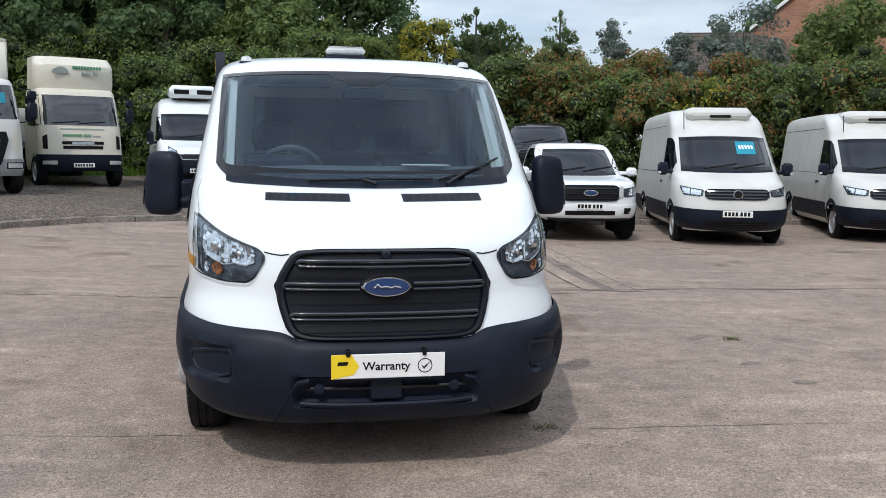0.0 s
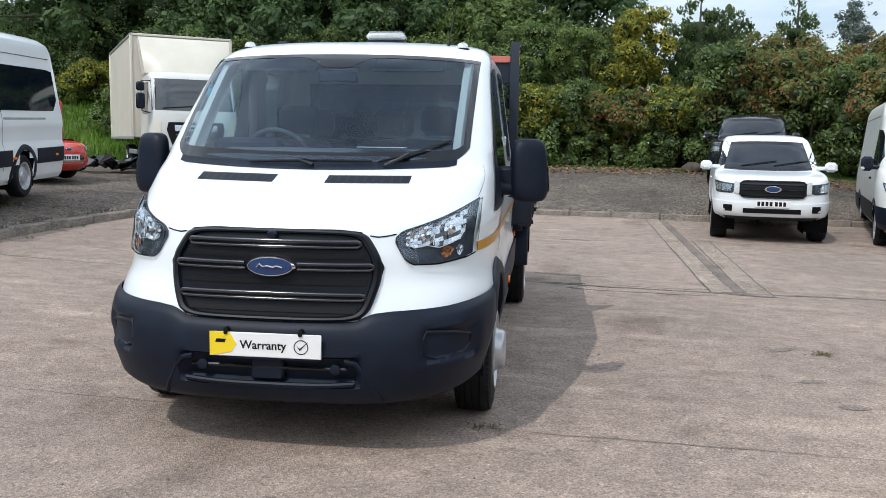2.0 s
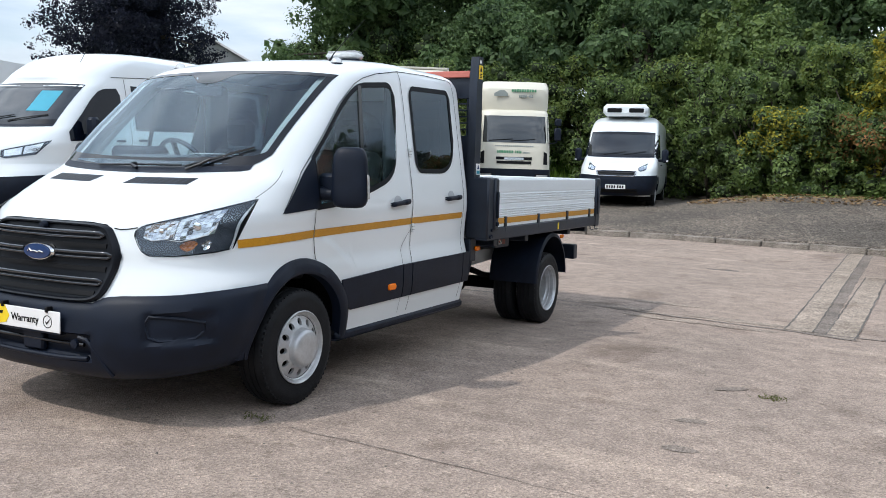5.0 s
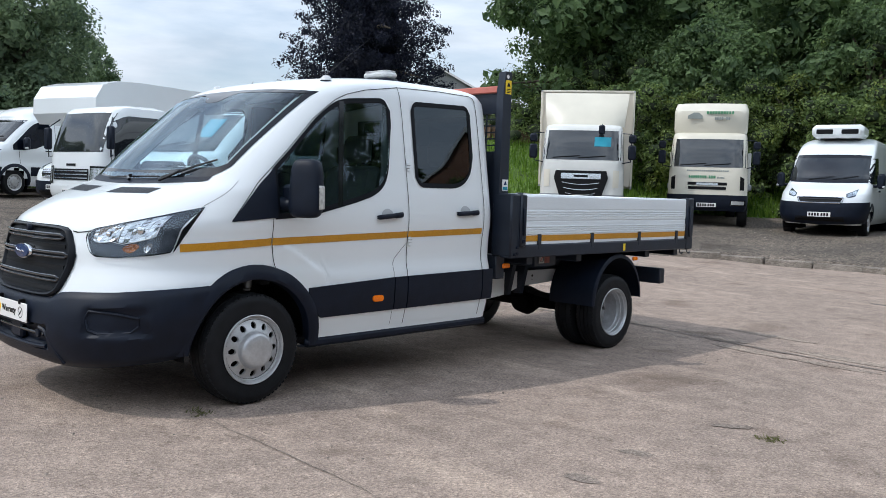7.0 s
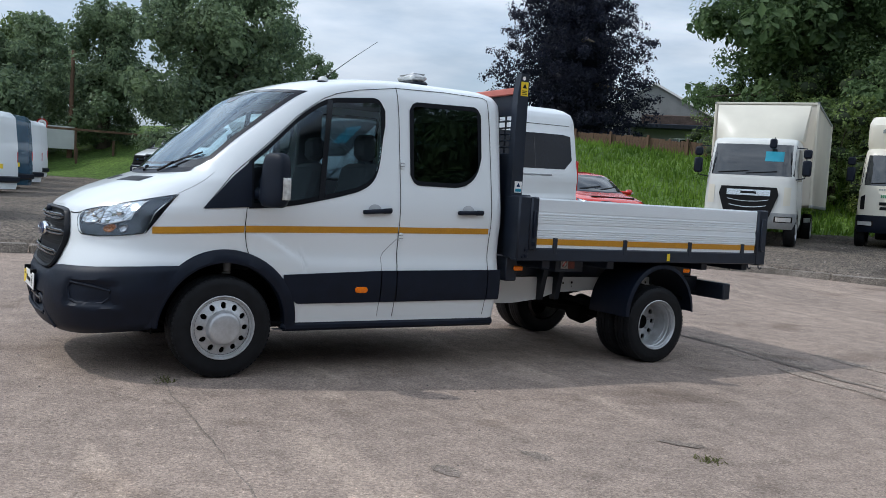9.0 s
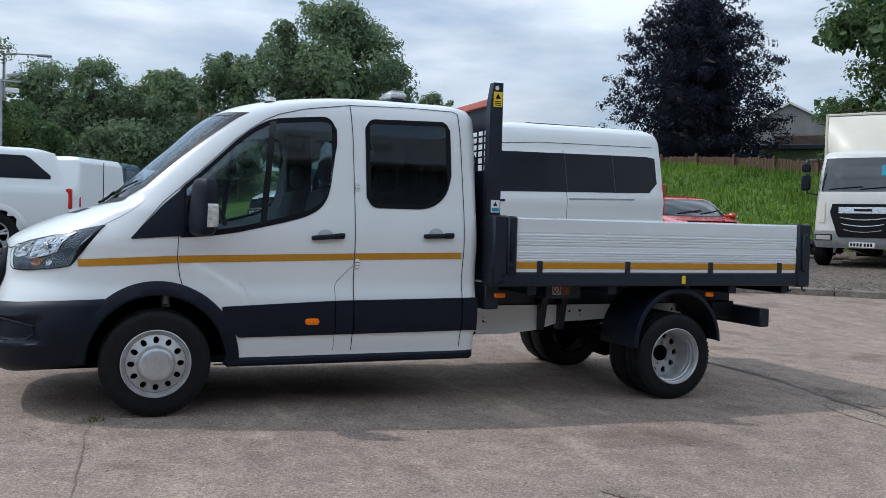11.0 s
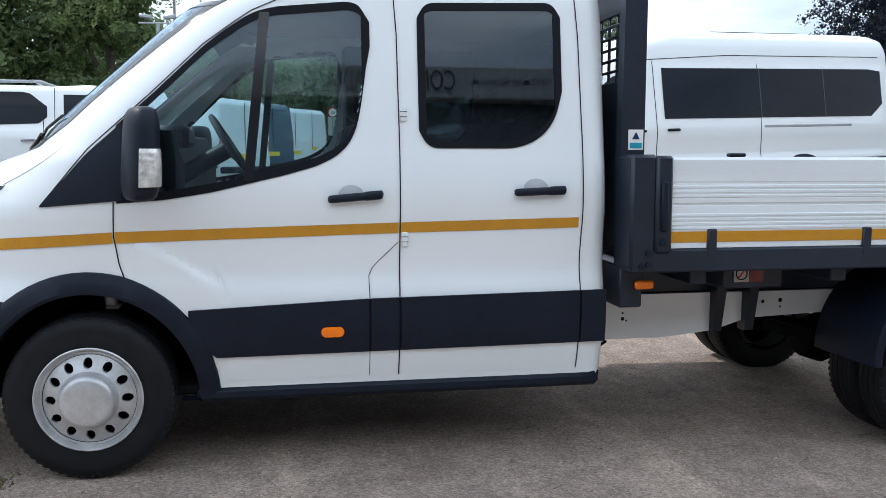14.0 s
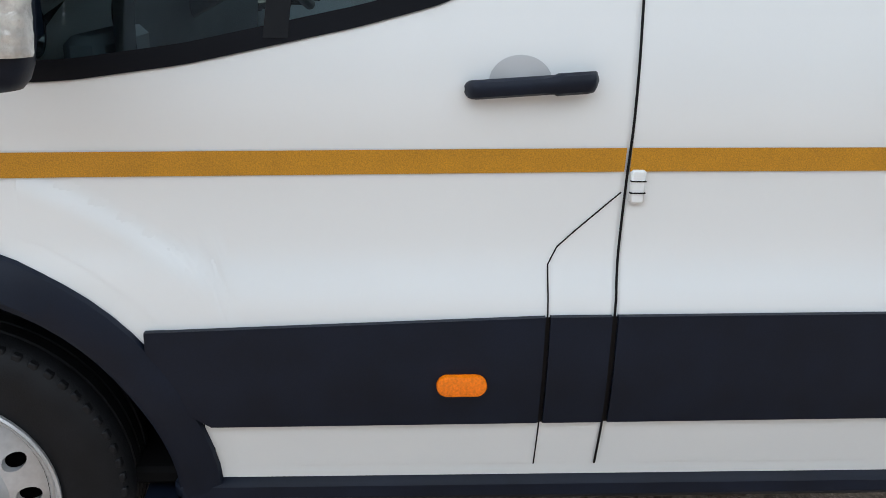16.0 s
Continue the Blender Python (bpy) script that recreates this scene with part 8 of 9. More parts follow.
# vans seen from behind across the yard
def rear_view(v, S):
    transit_extras(v, S)
    yr = S.yr(1.0)
    for s in (1, -1):
        part("tail_lamp", Mesh().box(s * .93 - .028, s * .93 + .028, yr - .04, yr + .008, .88, 1.15, .02), M["red"], v)
    part("shut_line", Mesh().box(-.006, .006, yr - .01, yr + .004, .5, 2.0, .001), M["ink"], v)
    plate(v, 0, yr + .016, .78, mat="yellow", bars=False)
    part("rear_bumper", Mesh().box(-.95, .95, yr - .03, yr + .08, .40, .55, .03), M["plastic"], v)


LOW = TRANSIT_LOW[:-1] + [(2.03, .33, .86, 1.0, 2.6), (2.07, .5, .82, 1.15, 2.6), (2.10, .8, .74, 1.4, 2.6), (2.12, 1.2, .55, 1.6, 2.5), (2.13, 1.5, .3, 1.7, 2.4)]
back_van = shell_vehicle("panel_van", "white panel van seen from behind on the gravel", "van", LOW, [(.24, 4.3), (1.95, 4.25), (2.08, 4.15), (2.13, 3.6)], heading(-18.6, -3.7, -.55, -.835), wb=3.1, seams=([(1.285, 2.0), (1.285, .45)],), side_glass=cab_glass, extra=rear_view, group="vans across the yard", **dict(FORD, screen=(1.42, 1.97, .82, .80, .03)))
for x, y in ((-15.2, -5.6), (-24.3, -2.5), (-28.0, -1.9)):
    copy_thing(back_van, heading(x, y, -.55, -.835))
shell_vehicle("panel_van", "dark blue panel van seen from behind", "van", LOW, [(.24, 4.3), (1.95, 4.25), (2.08, 4.15), (2.13, 3.6)], heading(-21.2, -3.1, -.55, -.835), paint="navy", wb=3.1, seams=([(1.285, 2.0), (1.285, .45)],), side_glass=cab_glass, extra=rear_view, group="vans across the yard", **dict(FORD, screen=(1.42, 1.97, .82, .80, .03)))

# ---- trees, shrubs and grass ----
def leaves(puffs, count, size, rnd, squash=0.8, droop=0.0, inner=0.55):
    """Small leaf-shaped faces over the shells of many puffs (x, y, z, radius)."""
    P = np.array(puffs)
    w = P[:, 3] ** 2
    which = rnd.choice(len(P), count, p=w / w.sum())
    d = rnd.normal(size=(count, 3))
    d /= np.linalg.norm(d, axis=1)[:, None]
    rad = P[which, 3] * (inner + (1.12 - inner) * rnd.random(count) ** 0.6)
    c = P[which, :3] + d * rad[:, None] * np.array([1, 1, squash])
    n = d + rnd.normal(scale=0.55, size=(count, 3)) + np.array([0, 0, 0.35])
    n /= np.linalg.norm(n, axis=1)[:, None]
    a = np.cross(n, rnd.normal(size=(count, 3)))
    a /= np.linalg.norm(a, axis=1)[:, None] + 1e-9
    a[:, 2] -= droop
    b = np.cross(n, a)
    s = size * (0.6 + 0.8 * rnd.random(count))[:, None]
    v = np.stack([c - a * s, c + b * s * 0.55 + n * s * 0.12, c + a * s, c - b * s * 0.55 + n * s * 0.12], axis=1).reshape(-1, 3)
    m = Mesh()
    m.v = [tuple(p) for p in v.tolist()]
    m.f = [(4 * i, 4 * i + 1, 4 * i + 2, 4 * i + 3) for i in range(count)]
    return m


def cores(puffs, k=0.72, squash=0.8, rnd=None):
    """Solid lumps that fill the puffs; the core colour has the crown's inner shade painted in."""
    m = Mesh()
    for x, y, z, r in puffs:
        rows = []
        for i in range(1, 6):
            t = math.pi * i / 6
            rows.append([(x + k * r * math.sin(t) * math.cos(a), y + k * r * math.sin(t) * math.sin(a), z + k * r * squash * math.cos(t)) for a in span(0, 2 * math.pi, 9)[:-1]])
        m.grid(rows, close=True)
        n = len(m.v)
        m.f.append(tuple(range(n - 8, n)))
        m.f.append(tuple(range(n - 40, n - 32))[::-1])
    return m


def broad_tree(x, y, top, r, leaf, label, seed, count=7000, size=0.17, low=0.25, name="tree", trunk=0.28, group="", gaps=1.0, fill=.55):
    """A broad-leaved tree: trunk, limbs and a lumpy crown. top is the height of its tip above sea level of the yard."""
    rnd = np.random.default_rng(seed)
    z0 = land(x, y) - 0.1
    h = top - z0
    t = thing(name, label, "tree", Matrix.Translation((x, y, z0)), group=group)
    zc, hz = h * (low + (1 - low) / 2), h * (1 - low) / 2
    puffs = []
    n = int(110 * gaps)
    for i in range(n):
        a = rnd.random() * 2 * math.pi
        u = rnd.uniform(-1, 1)
        k = rnd.uniform(0.5, 1.03)
        prof = math.sqrt(max(0.05, 1 - abs(u) ** (2.3 if u > 0 else 5))) * (1.0 if u < .2 else 1 - .25 * (u - .2))
        pr = r * rnd.uniform(0.07, 0.25)
        puffs.append((math.cos(a) * (r - pr * .6) * prof * k, math.sin(a) * (r - pr * .6) * prof * k, zc + u * (hz - pr * .6), pr))
    for i in range(5):
        puffs.append((rnd.uniform(-.2, .2) * r, rnd.uniform(-.2, .2) * r, zc + rnd.uniform(-.6, .5) * hz, r * .42))
    m = Mesh().tube([(0, 0, 0), (.05, .03, h * .2), (-.04, .05, h * .45), (.02, 0, h * .75)], [trunk * 1.25, trunk, trunk * .7, trunk * .25], 10)
    part("trunk", m, M["bark"], t)
    for i in range(7):
        p = puffs[int(rnd.integers(n))]
        zs = h * rnd.uniform(.22, .5)
        part("limb", Mesh().tube([(0, 0, zs), (p[0] * .45, p[1] * .45, zs + (p[2] - zs) * .6), (p[0], p[1], p[2])], [trunk * .45, trunk * .28, trunk * .1], 7), M["bark"], t)
    crown = part("crown", leaves(puffs, count, size, rnd, .85, 0, .05), M[leaf], t, angle=0)
    part("crown_filling", leaves(puffs[n:] + puffs[:n:3], 5200, r * .05, rnd, .9, 0, .3), M[leaf], crown, angle=0)
    # lumps in a painted shade colour keep the sky from showing through
    part("shade_core", cores(puffs[n:], fill), M["core"], crown, angle=60)
    return t


def copper_beech(x, y, top, r, label, seed):
    """A tall domed tree whose boughs lie in drooping tiers, ragged at the outline."""
    rnd = np.random.default_rng(seed)
    z0 = land(x, y) - .1
    h = top - z0
    t = thing("copper_beech", label, "tree", Matrix.Translation((x, y, z0)))
    part("trunk", Mesh().tube([(0, 0, 0), (.05, .03, h * .3), (-.04, .05, h * .6), (.02, 0, h * .95)], [.5, .4, .25, .06], 10), M["bark"], t)
    puffs = []
    for tier in range(15):
        u = .04 + .93 * tier / 14
        reach = r * min(1.0, .84 + 1.2 * u) * (1 - .86 * (max(0.0, u - .2) / .8) ** 2.8)
        for k in range(15 if u < .75 else 8):
            a = 2 * math.pi * (k + rnd.random()) / (15 if u < .75 else 8)
            L = reach * rnd.uniform(.82, 1.06)
            tip = h * u - .10 * L
            for q in (.35, .55, .74, .90, 1.0):
                pr = (.34 + .55 * (1 - q)) * (.55 + .45 * reach / r) * rnd.uniform(.8, 1.25)
                puffs.append((math.cos(a) * L * q, math.sin(a) * L * q, tip + .22 * L * (1 - q) + rnd.normal(scale=.28), pr))
        if tier % 3 == 1:
            a = rnd.random() * 6.28
            part("limb", Mesh().tube([(0, 0, h * u - .2), (math.cos(a) * reach * .5, math.sin(a) * reach * .5, h * u), (math.cos(a) * reach * .9, math.sin(a) * reach * .9, h * u - .1 * reach)], [.16, .10, .03], 7), M["bark"], t)
    crown = part("crown", leaves(puffs, 84000, .072, rnd, .75, .25, .02), M["beech"], t, angle=0)
    part("crown_filling", cores([(0, 0, h * u, r * k) for u, k in ((.14, .70), (.3, .74), (.48, .70), (.64, .60), (.78, .42))], .6), M["beech"], crown, angle=60)


def conifer(x, y, top, r, label, seed, count=9000):
    rnd = np.random.default_rng(seed)
    z0 = land(x, y) - .1
    h = top - z0
    t = thing("conifer", label, "tree", Matrix.Translation((x, y, z0)))
    part("trunk", Mesh().tube([(0, 0, 0), (0, 0, h * .5), (0, 0, h * .98)], [.14, .09, .02], 8), M["bark"], t)
    puffs = []
    for i in range(22):
        u = i / 21
        k = r * (1 - u) ** .55 * rnd.uniform(.85, 1.1) * (.35 if u > .97 else 1)
        for j in range(9 if u < .6 else 6 if u < .9 else 2):
            a = rnd.random() * 6.28
            for q in (.45, .75, 1.0):
                puffs.append((math.cos(a) * k * q, math.sin(a) * k * q, h * (.06 + .93 * u) + .12 * k * q, .10 + .16 * (1 - u) * (1.3 - .5 * q)))
    crown = part("crown", leaves(puffs, count * 2, .045, rnd, 1.3, .6, .02), M["conifer"], t, angle=0)
    # added lumps whose dark colour stands for the shade inside the cone
    part("crown_filling", cores([(0, 0, h * u, r * (1 - u) ** .6 * .8) for u in span(.1, .75, 7)], .55, 1.2), M["core"], crown, angle=60)


def shrub(x, y, top, r, leaf, label, seed, count=2600, size=0.085, second=None, deep=1.0):
    """A bush that reaches the ground, of one or two colours of leaf."""
    rnd = np.random.default_rng(seed)
    z0 = land(x, y) - .05
    h = top - z0
    t = thing("shrub", label, "shrub", Matrix.Translation((x, y, z0)), group="hedge along the back of the yard")
    puffs = []
    for i in range(95):
        u = rnd.random() ** .75
        a = rnd.random() * 6.28
        k = r * (1.0 - .5 * u ** 2.5) * rnd.uniform(.3, 1.12)
        pr = r * rnd.uniform(.08, .24)
        puffs.append((math.cos(a) * k, math.sin(a) * k * deep, max(pr * .5, u * (h - pr * .8)), pr))
    for i in range(4):
        part("stem", Mesh().tube([(0, 0, 0), (rnd.uniform(-.3, .3) * r, rnd.uniform(-.3, .3) * r, h * .4), (rnd.uniform(-.6, .6) * r, rnd.uniform(-.6, .6) * r, h * .8)], [.05, .035, .012], 6), M["bark"], t)
    crown = part("crown", leaves(puffs, count, size, rnd, 1.0, 0, .05), M[leaf], t, angle=0)
    # added lumps, coloured as the shade within the bush
    part("crown_filling", cores([p for p in puffs if p[3] > .15 * r], .6), M["core"], crown, angle=60)
    if second:
        hi = [p for p in puffs if p[2] > h * .45]
        part("young_leaves", leaves(hi, count // 3, size * .9, rnd, .85, 0, .9), M[second], t, "russet or golden young leaves", angle=0)


# tall trees behind the lorries and vans
for i, (x, y, top, r, leaf, n) in enumerate([(-17.4, 30.0, 13.5, 5.0, "oak", 46000), (-12.4, 31.5, 14, 5.4, "oak", 46000), (-7.2, 33.5, 13.5, 5.4, "oak", 40000), (-2.6, 32.0, 12.5, 4.8, "oak", 40000), (1.7, 30.5, 10.0, 3.5, "oak", 36000),
                                            (-15.0, 37.5, 15, 6, "oak", 14000), (-5.0, 39.0, 15, 6, "oak", 14000), (-10.0, 27.6, 8.0, 3.2, "oak", 34000), (-4.6, 28.4, 8.2, 3.0, "oak", 34000), (-.6, 27.4, 8.0, 2.8, "laurel", 32000)]):
    broad_tree(x, y, top, r, leaf, "tall leafy green tree on the bank behind the vans" if leaf == "oak" else "lighter green tree at the edge of the yard", 100 + i, n, .080, .04, group="trees behind the yard", fill=.5)
copper_beech(-31.8, 29.3, 15.6, 4.7, "dark purple copper beech beside the house", 130)
for i, (x, y, top, r, leaf, n) in enumerate([(-28.6, 8.7, 10.3, 3.9, "far_leaf", 66000), (-38.6, 6.1, 9.7, 2.7, "far_leaf", 30000), (-49, 3.6, 9.9, 3.3, "pale_leaf", 22000), (-43.7, 3.6, 9.4, 2.8, "far_leaf", 18000), (-45.7, -3.0, 9.6, 3.4, "far_leaf", 20000), (-43.8, -.3, 9.6, 3.2, "far_leaf", 20000),
                                            (-35.3, -6.6, 11.0, 3.4, "pale_leaf", 50000), (-36.5, -11.5, 11.5, 4.2, "pale_leaf", 40000), (-44.1, 19.1, 9.3, 1.8, "far_leaf", 8000), (-49.6, 22.5, 9.8, 1.0, "far_leaf", 4000), (-36.5, 10.6, 6.6, 3.0, "far_leaf", 16000), (-39, 1.4, 6.0, 3.2, "far_leaf", 18000), (-39, -3.6, 6.4, 3.2, "oak", 18000),
                                            (-37, -20, 12, 5.4, "far_leaf", 16000), (-52, -10, 12, 5, "far_leaf", 14000), (-46, -26, 12, 6, "far_leaf", 8000), (-31, -28, 12, 6, "far_leaf", 8000)]):
    broad_tree(x, y, top, r, leaf, "leafy green tree beyond the far side of the yard", 150 + i, n, .075, .02, group="trees beyond the yard", gaps=1.5, fill=.5)
# trees added to close the yard behind the viewer, so glass reflects foliage
for i, (x, y) in enumerate([(-22, -38), (-10, -42), (2, -44), (14, -42), (26, -36), (34, -24), (38, 20), (34, 30), (26, 34)]):
    broad_tree(x, y, 9.5 + (i % 3), 5.5, "oak", "leafy green tree added behind the viewer for reflections", 190 + i, 2500, .3, .08)
for i, (x, y, top, r) in enumerate([(22.0, 13.2, 11.5, 4.4), (26.5, 18.5, 13.0, 4.6), (28.5, 25.5, 13.5, 3.6)]):
    broad_tree(x, y, top, r, "oak", "tall dark green tree beside the showroom", 220 + i, 9000, .16, .05)
conifer(6.0, 25.0, 6.45, 2.7, "dark green conifer above the hedge", 201, 22000)
conifer(6.95, 25.4, 6.15, 2.4, "dark green conifer above the hedge", 204, 18000)
conifer(9.3, 26.0, 6.65, 1.7, "dark green pointed conifer above the hedge", 202)
for i, (x, y, top, r, n) in enumerate([(10.1, 22.6, 6.0, .9, 900), (12.2, 22.2, 5.5, 1.2, 1500), (14.0, 21.2, 6.5, 1.8, 2600), (16.4, 19.6, 6.6, 1.9, 2800), (11.1, 20.6, 4.6, 1.0, 1300)]):
    broad_tree(x, y, top, r, "gum" if i != 3 else "laurel", "slender grey-green tree above the hedge", 210 + i, n * 4, .042, .3, "small_tree", .05, gaps=.7, fill=.2)
hedge = [(-.2, 23.6, 4.6, 1.6, "laurel", None), (1.0, 22.6, 3.4, 1.4, "laurel", "gold"), (2.2, 22.4, 3.6, 1.5, "laurel", None), (3.4, 22.0, 3.3, 1.4, "laurel", "rust"), (2.4, 24.0, 5.4, 1.6, "laurel", "lime"), (3.9, 23.4, 5.8, 1.4, "gold", "lime"), (4.9, 21.9, 3.5, 1.5, "laurel", "gold"),
         (6.2, 21.9, 4.6, 1.7, "laurel", None), (7.4, 21.6, 4.4, 1.7, "laurel", "rust"), (8.4, 20.9, 4.5, 1.7, "laurel", "rust"), (9.3, 20.0, 4.1, 1.6, "laurel", None), (10.2, 19.2, 4.0, 1.6, "laurel", "rust"), (11.2, 18.6, 3.9, 1.6, "laurel", "gold"),
         (12.3, 17.9, 3.9, 1.6, "laurel", "rust"), (13.3, 17.3, 4.2, 1.7, "laurel", None), (14.4, 16.6, 4.2, 1.7, "laurel", "rust"), (15.4, 15.9, 4.6, 1.8, "laurel", None), (16.6, 15.2, 4.2, 1.8, "laurel", "gold"), (18.2, 14.3, 4.4, 2.0, "laurel", None), (20.5, 13.0, 4.2, 2.1, "laurel", None),
         (10.6, 21.2, 4.9, 1.6, "rust", "laurel"), (13.0, 19.8, 4.7, 1.6, "rust", "laurel"), (8.2, 23.0, 5.2, 1.7, "laurel", "rust"), (-1.4, 24.6, 5.0, 1.6, "laurel", None), (0.4, 25.2, 5.6, 1.8, "laurel", None), (-9.2, 24.2, 3.4, 1.3, "lime", None), (-12.5, 23.6, 3.3, 1.5, "laurel", None), (-3.9, 25.6, 4.2, 1.5, "laurel", None), (-15.2, 26.2, 4.4, 1.6, "lime", "gold"), (-12.8, 27.0, 5.6, 2.0, "laurel", None), (-10.6, 26.0, 5.2, 1.9, "laurel", "lime"), (-8.4, 25.8, 5.4, 2.0, "laurel", None), (-6.4, 26.6, 5.6, 2.0, "laurel", "lime"), (-4.6, 24.6, 4.6, 1.7, "laurel", None), (-2.6, 25.8, 5.4, 1.9, "laurel", "lime"), (-17.5, 28.0, 5.6, 2.0, "laurel", None), (-19.5, 29.6, 7.4, 2.8, "laurel", None), (-15.4, 29.4, 7.6, 2.6, "laurel", None), (-11.8, 24.6, 5.4, 1.9, "laurel", None), (-9.6, 28.0, 7.0, 2.4, "laurel", None), (-5.2, 28.2, 7.0, 2.4, "laurel", None)]
for i, (x, y, top, r, leaf, sec) in enumerate(hedge):
    lab = {"laurel": "glossy green laurel bush in the hedge", "gold": "yellow-green golden bush in the hedge", "rust": "bush with russet young leaves in the hedge", "lime": "light green bush at the edge of the gravel"}[leaf]
    shrub(x, y, top, r, leaf, lab, 300 + i, 10500, .056, sec)


def meadow():
    rnd = random.Random(77)
    m = Mesh()
    k = 0
    while k < 26000:
        x, y = rnd.uniform(-34, 0), rnd.uniform(8, 30)
        e = -0.6 * x + 0.8 * y
        if e < 22.2 + .5 * math.sin(x * 1.3) or e > 35:
            continue
        z = land(x, y) - .02
        h, w, a = rnd.uniform(.12, .38), rnd.uniform(.02, .05), rnd.random() * 6.3
        lx, ly = rnd.uniform(-.12, .12), rnd.uniform(-.12, .12)
        m.add([(x - w * math.cos(a), y - w * math.sin(a), z), (x + w * math.cos(a), y + w * math.sin(a), z), (x + lx, y + ly, z + h)], [(0, 1, 2)])
        k += 1
    ob = new("meadow_grass", m.data("meadow_grass", M["grass"], 0))
    tagged(ob, "long bright green grass on the bank", "grass", kind="stuff")
    m = Mesh()
    for k in range(3600):
        x, y = rnd.uniform(-1, 13), 0
        y = (22.0 if x < 5 else 22.0 - (x - 5) * .62) - rnd.uniform(.9, 2.8)
        z = land(x, y) + .01
        s, a = rnd.uniform(.03, .08), rnd.random() * 6.3
        m.add([(x + s * math.cos(a), y + s * math.sin(a), z + rnd.uniform(0, .06)), (x + s * .6 * math.cos(a + 1.7), y + s * .6 * math.sin(a + 1.7), z + rnd.uniform(0, .05)), (x - s * math.cos(a), y - s * math.sin(a), z + .01)], [(0, 1, 2)])
    ob = new("leaf_litter", m.data("leaf_litter", M["dry"], 0))
    tagged(ob, "dry brown leaf litter under the hedge", "leaf litter", kind="stuff")
    # tufts along the kerb and in the tarmac
    m = Mesh()
    spots = [(3.41, 2.03, .05), (3.43, 2.05, .05), (3.40, 2.06, .04), (.95, -.37, .05), (1.02, -.38, .04)] + [(-5.65 + rnd.uniform(-.1, .3) - .3, yy, .10) for yy in span(1.0, 8.5, 26)] + [(-7.0 + rnd.uniform(-.6, .6), rnd.uniform(2, 9), .12) for _ in range(30)]
    for x, y, s in spots:
        for _ in range(26):
            px, py = x + rnd.gauss(0, s * .8), y + rnd.gauss(0, s * .8)
            z = (land if kerb_side(px, py) > 0 else yard)(px, py)
            h, a = rnd.uniform(.01, .3 * s + .01), rnd.random() * 6.3
            m.add([(px - .006 * math.cos(a), py - .006 * math.sin(a), z), (px + .006 * math.cos(a), py + .006 * math.sin(a), z), (px + rnd.uniform(-.03, .03), py + rnd.uniform(-.03, .03), z + h)], [(0, 1, 2)])
    ob = new("weeds", m.data("weeds", leafy("dry_weeds", (0.075, 0.085, 0.030), (0.165, 0.165, 0.062)), 0))
    tagged(ob, "small weeds along the kerb and in cracks", "weeds", kind="stuff")


meadow()

# ---- buildings, fences, signs ----
def brick_material():
    m = bpy.data.materials.new("red_brickwork")
    m.use_nodes = True
    n, l = m.node_tree.nodes, m.node_tree.links
    b = n["Principled BSDF"]
    b.inputs["Roughness"].default_value = 0.9
    co = n.new("ShaderNodeTexCoord")
    br = n.new("ShaderNodeTexBrick")
    br.inputs["Scale"].default_value = 1.0
    br.inputs["Brick Width"].default_value = 0.225
    br.inputs["Row Height"].default_value = 0.075
    br.inputs["Mortar Size"].default_value = 0.008
    br.inputs["Color1"].default_value = (0.40, 0.19, 0.11, 1)
    br.inputs["Color2"].default_value = (0.29, 0.13, 0.085, 1)
    br.inputs["Mortar"].default_value = (0.33, 0.25, 0.19, 1)
    mp2 = n.new("ShaderNodeMapping")
    mp2.inputs["Rotation"].default_value = (radians(90), 0, 0)
    l.new(co.outputs["Object"], mp2.inputs["Vector"])
    l.new(mp2.outputs[0], br.inputs["Vector"])
    no = n.new("ShaderNodeTexNoise")
    no.inputs["Scale"].default_value = 1.4
    mr = n.new("ShaderNodeMapRange")
    mr.inputs["To Min"].default_value, mr.inputs["To Max"].default_value = 0.75, 1.25
    l.new(co.outputs["Object"], no.inputs["Vector"])
    l.new(no.outputs["Fac"], mr.inputs["Value"])
    mu = n.new("ShaderNodeMix")
    mu.data_type, mu.blend_type = "RGBA", "MULTIPLY"
    mu.inputs["Factor"].default_value = 1
    l.new(br.outputs["Color"], mu.inputs["A"])
    l.new(mr.outputs[0], mu.inputs["B"])
    l.new(mu.outputs["Result"], b.inputs["Base Color"])
    bu = n.new("ShaderNodeBump")
    bu.inputs["Strength"].default_value = 0.5
    bu.inputs["Distance"].default_value = 0.01
    l.new(br.outputs["Fac"], bu.inputs["Height"])
    bu.invert = True
    l.new(bu.outputs[0], b.inputs["Normal"])
    return m


M["brickwork"] = brick_material()


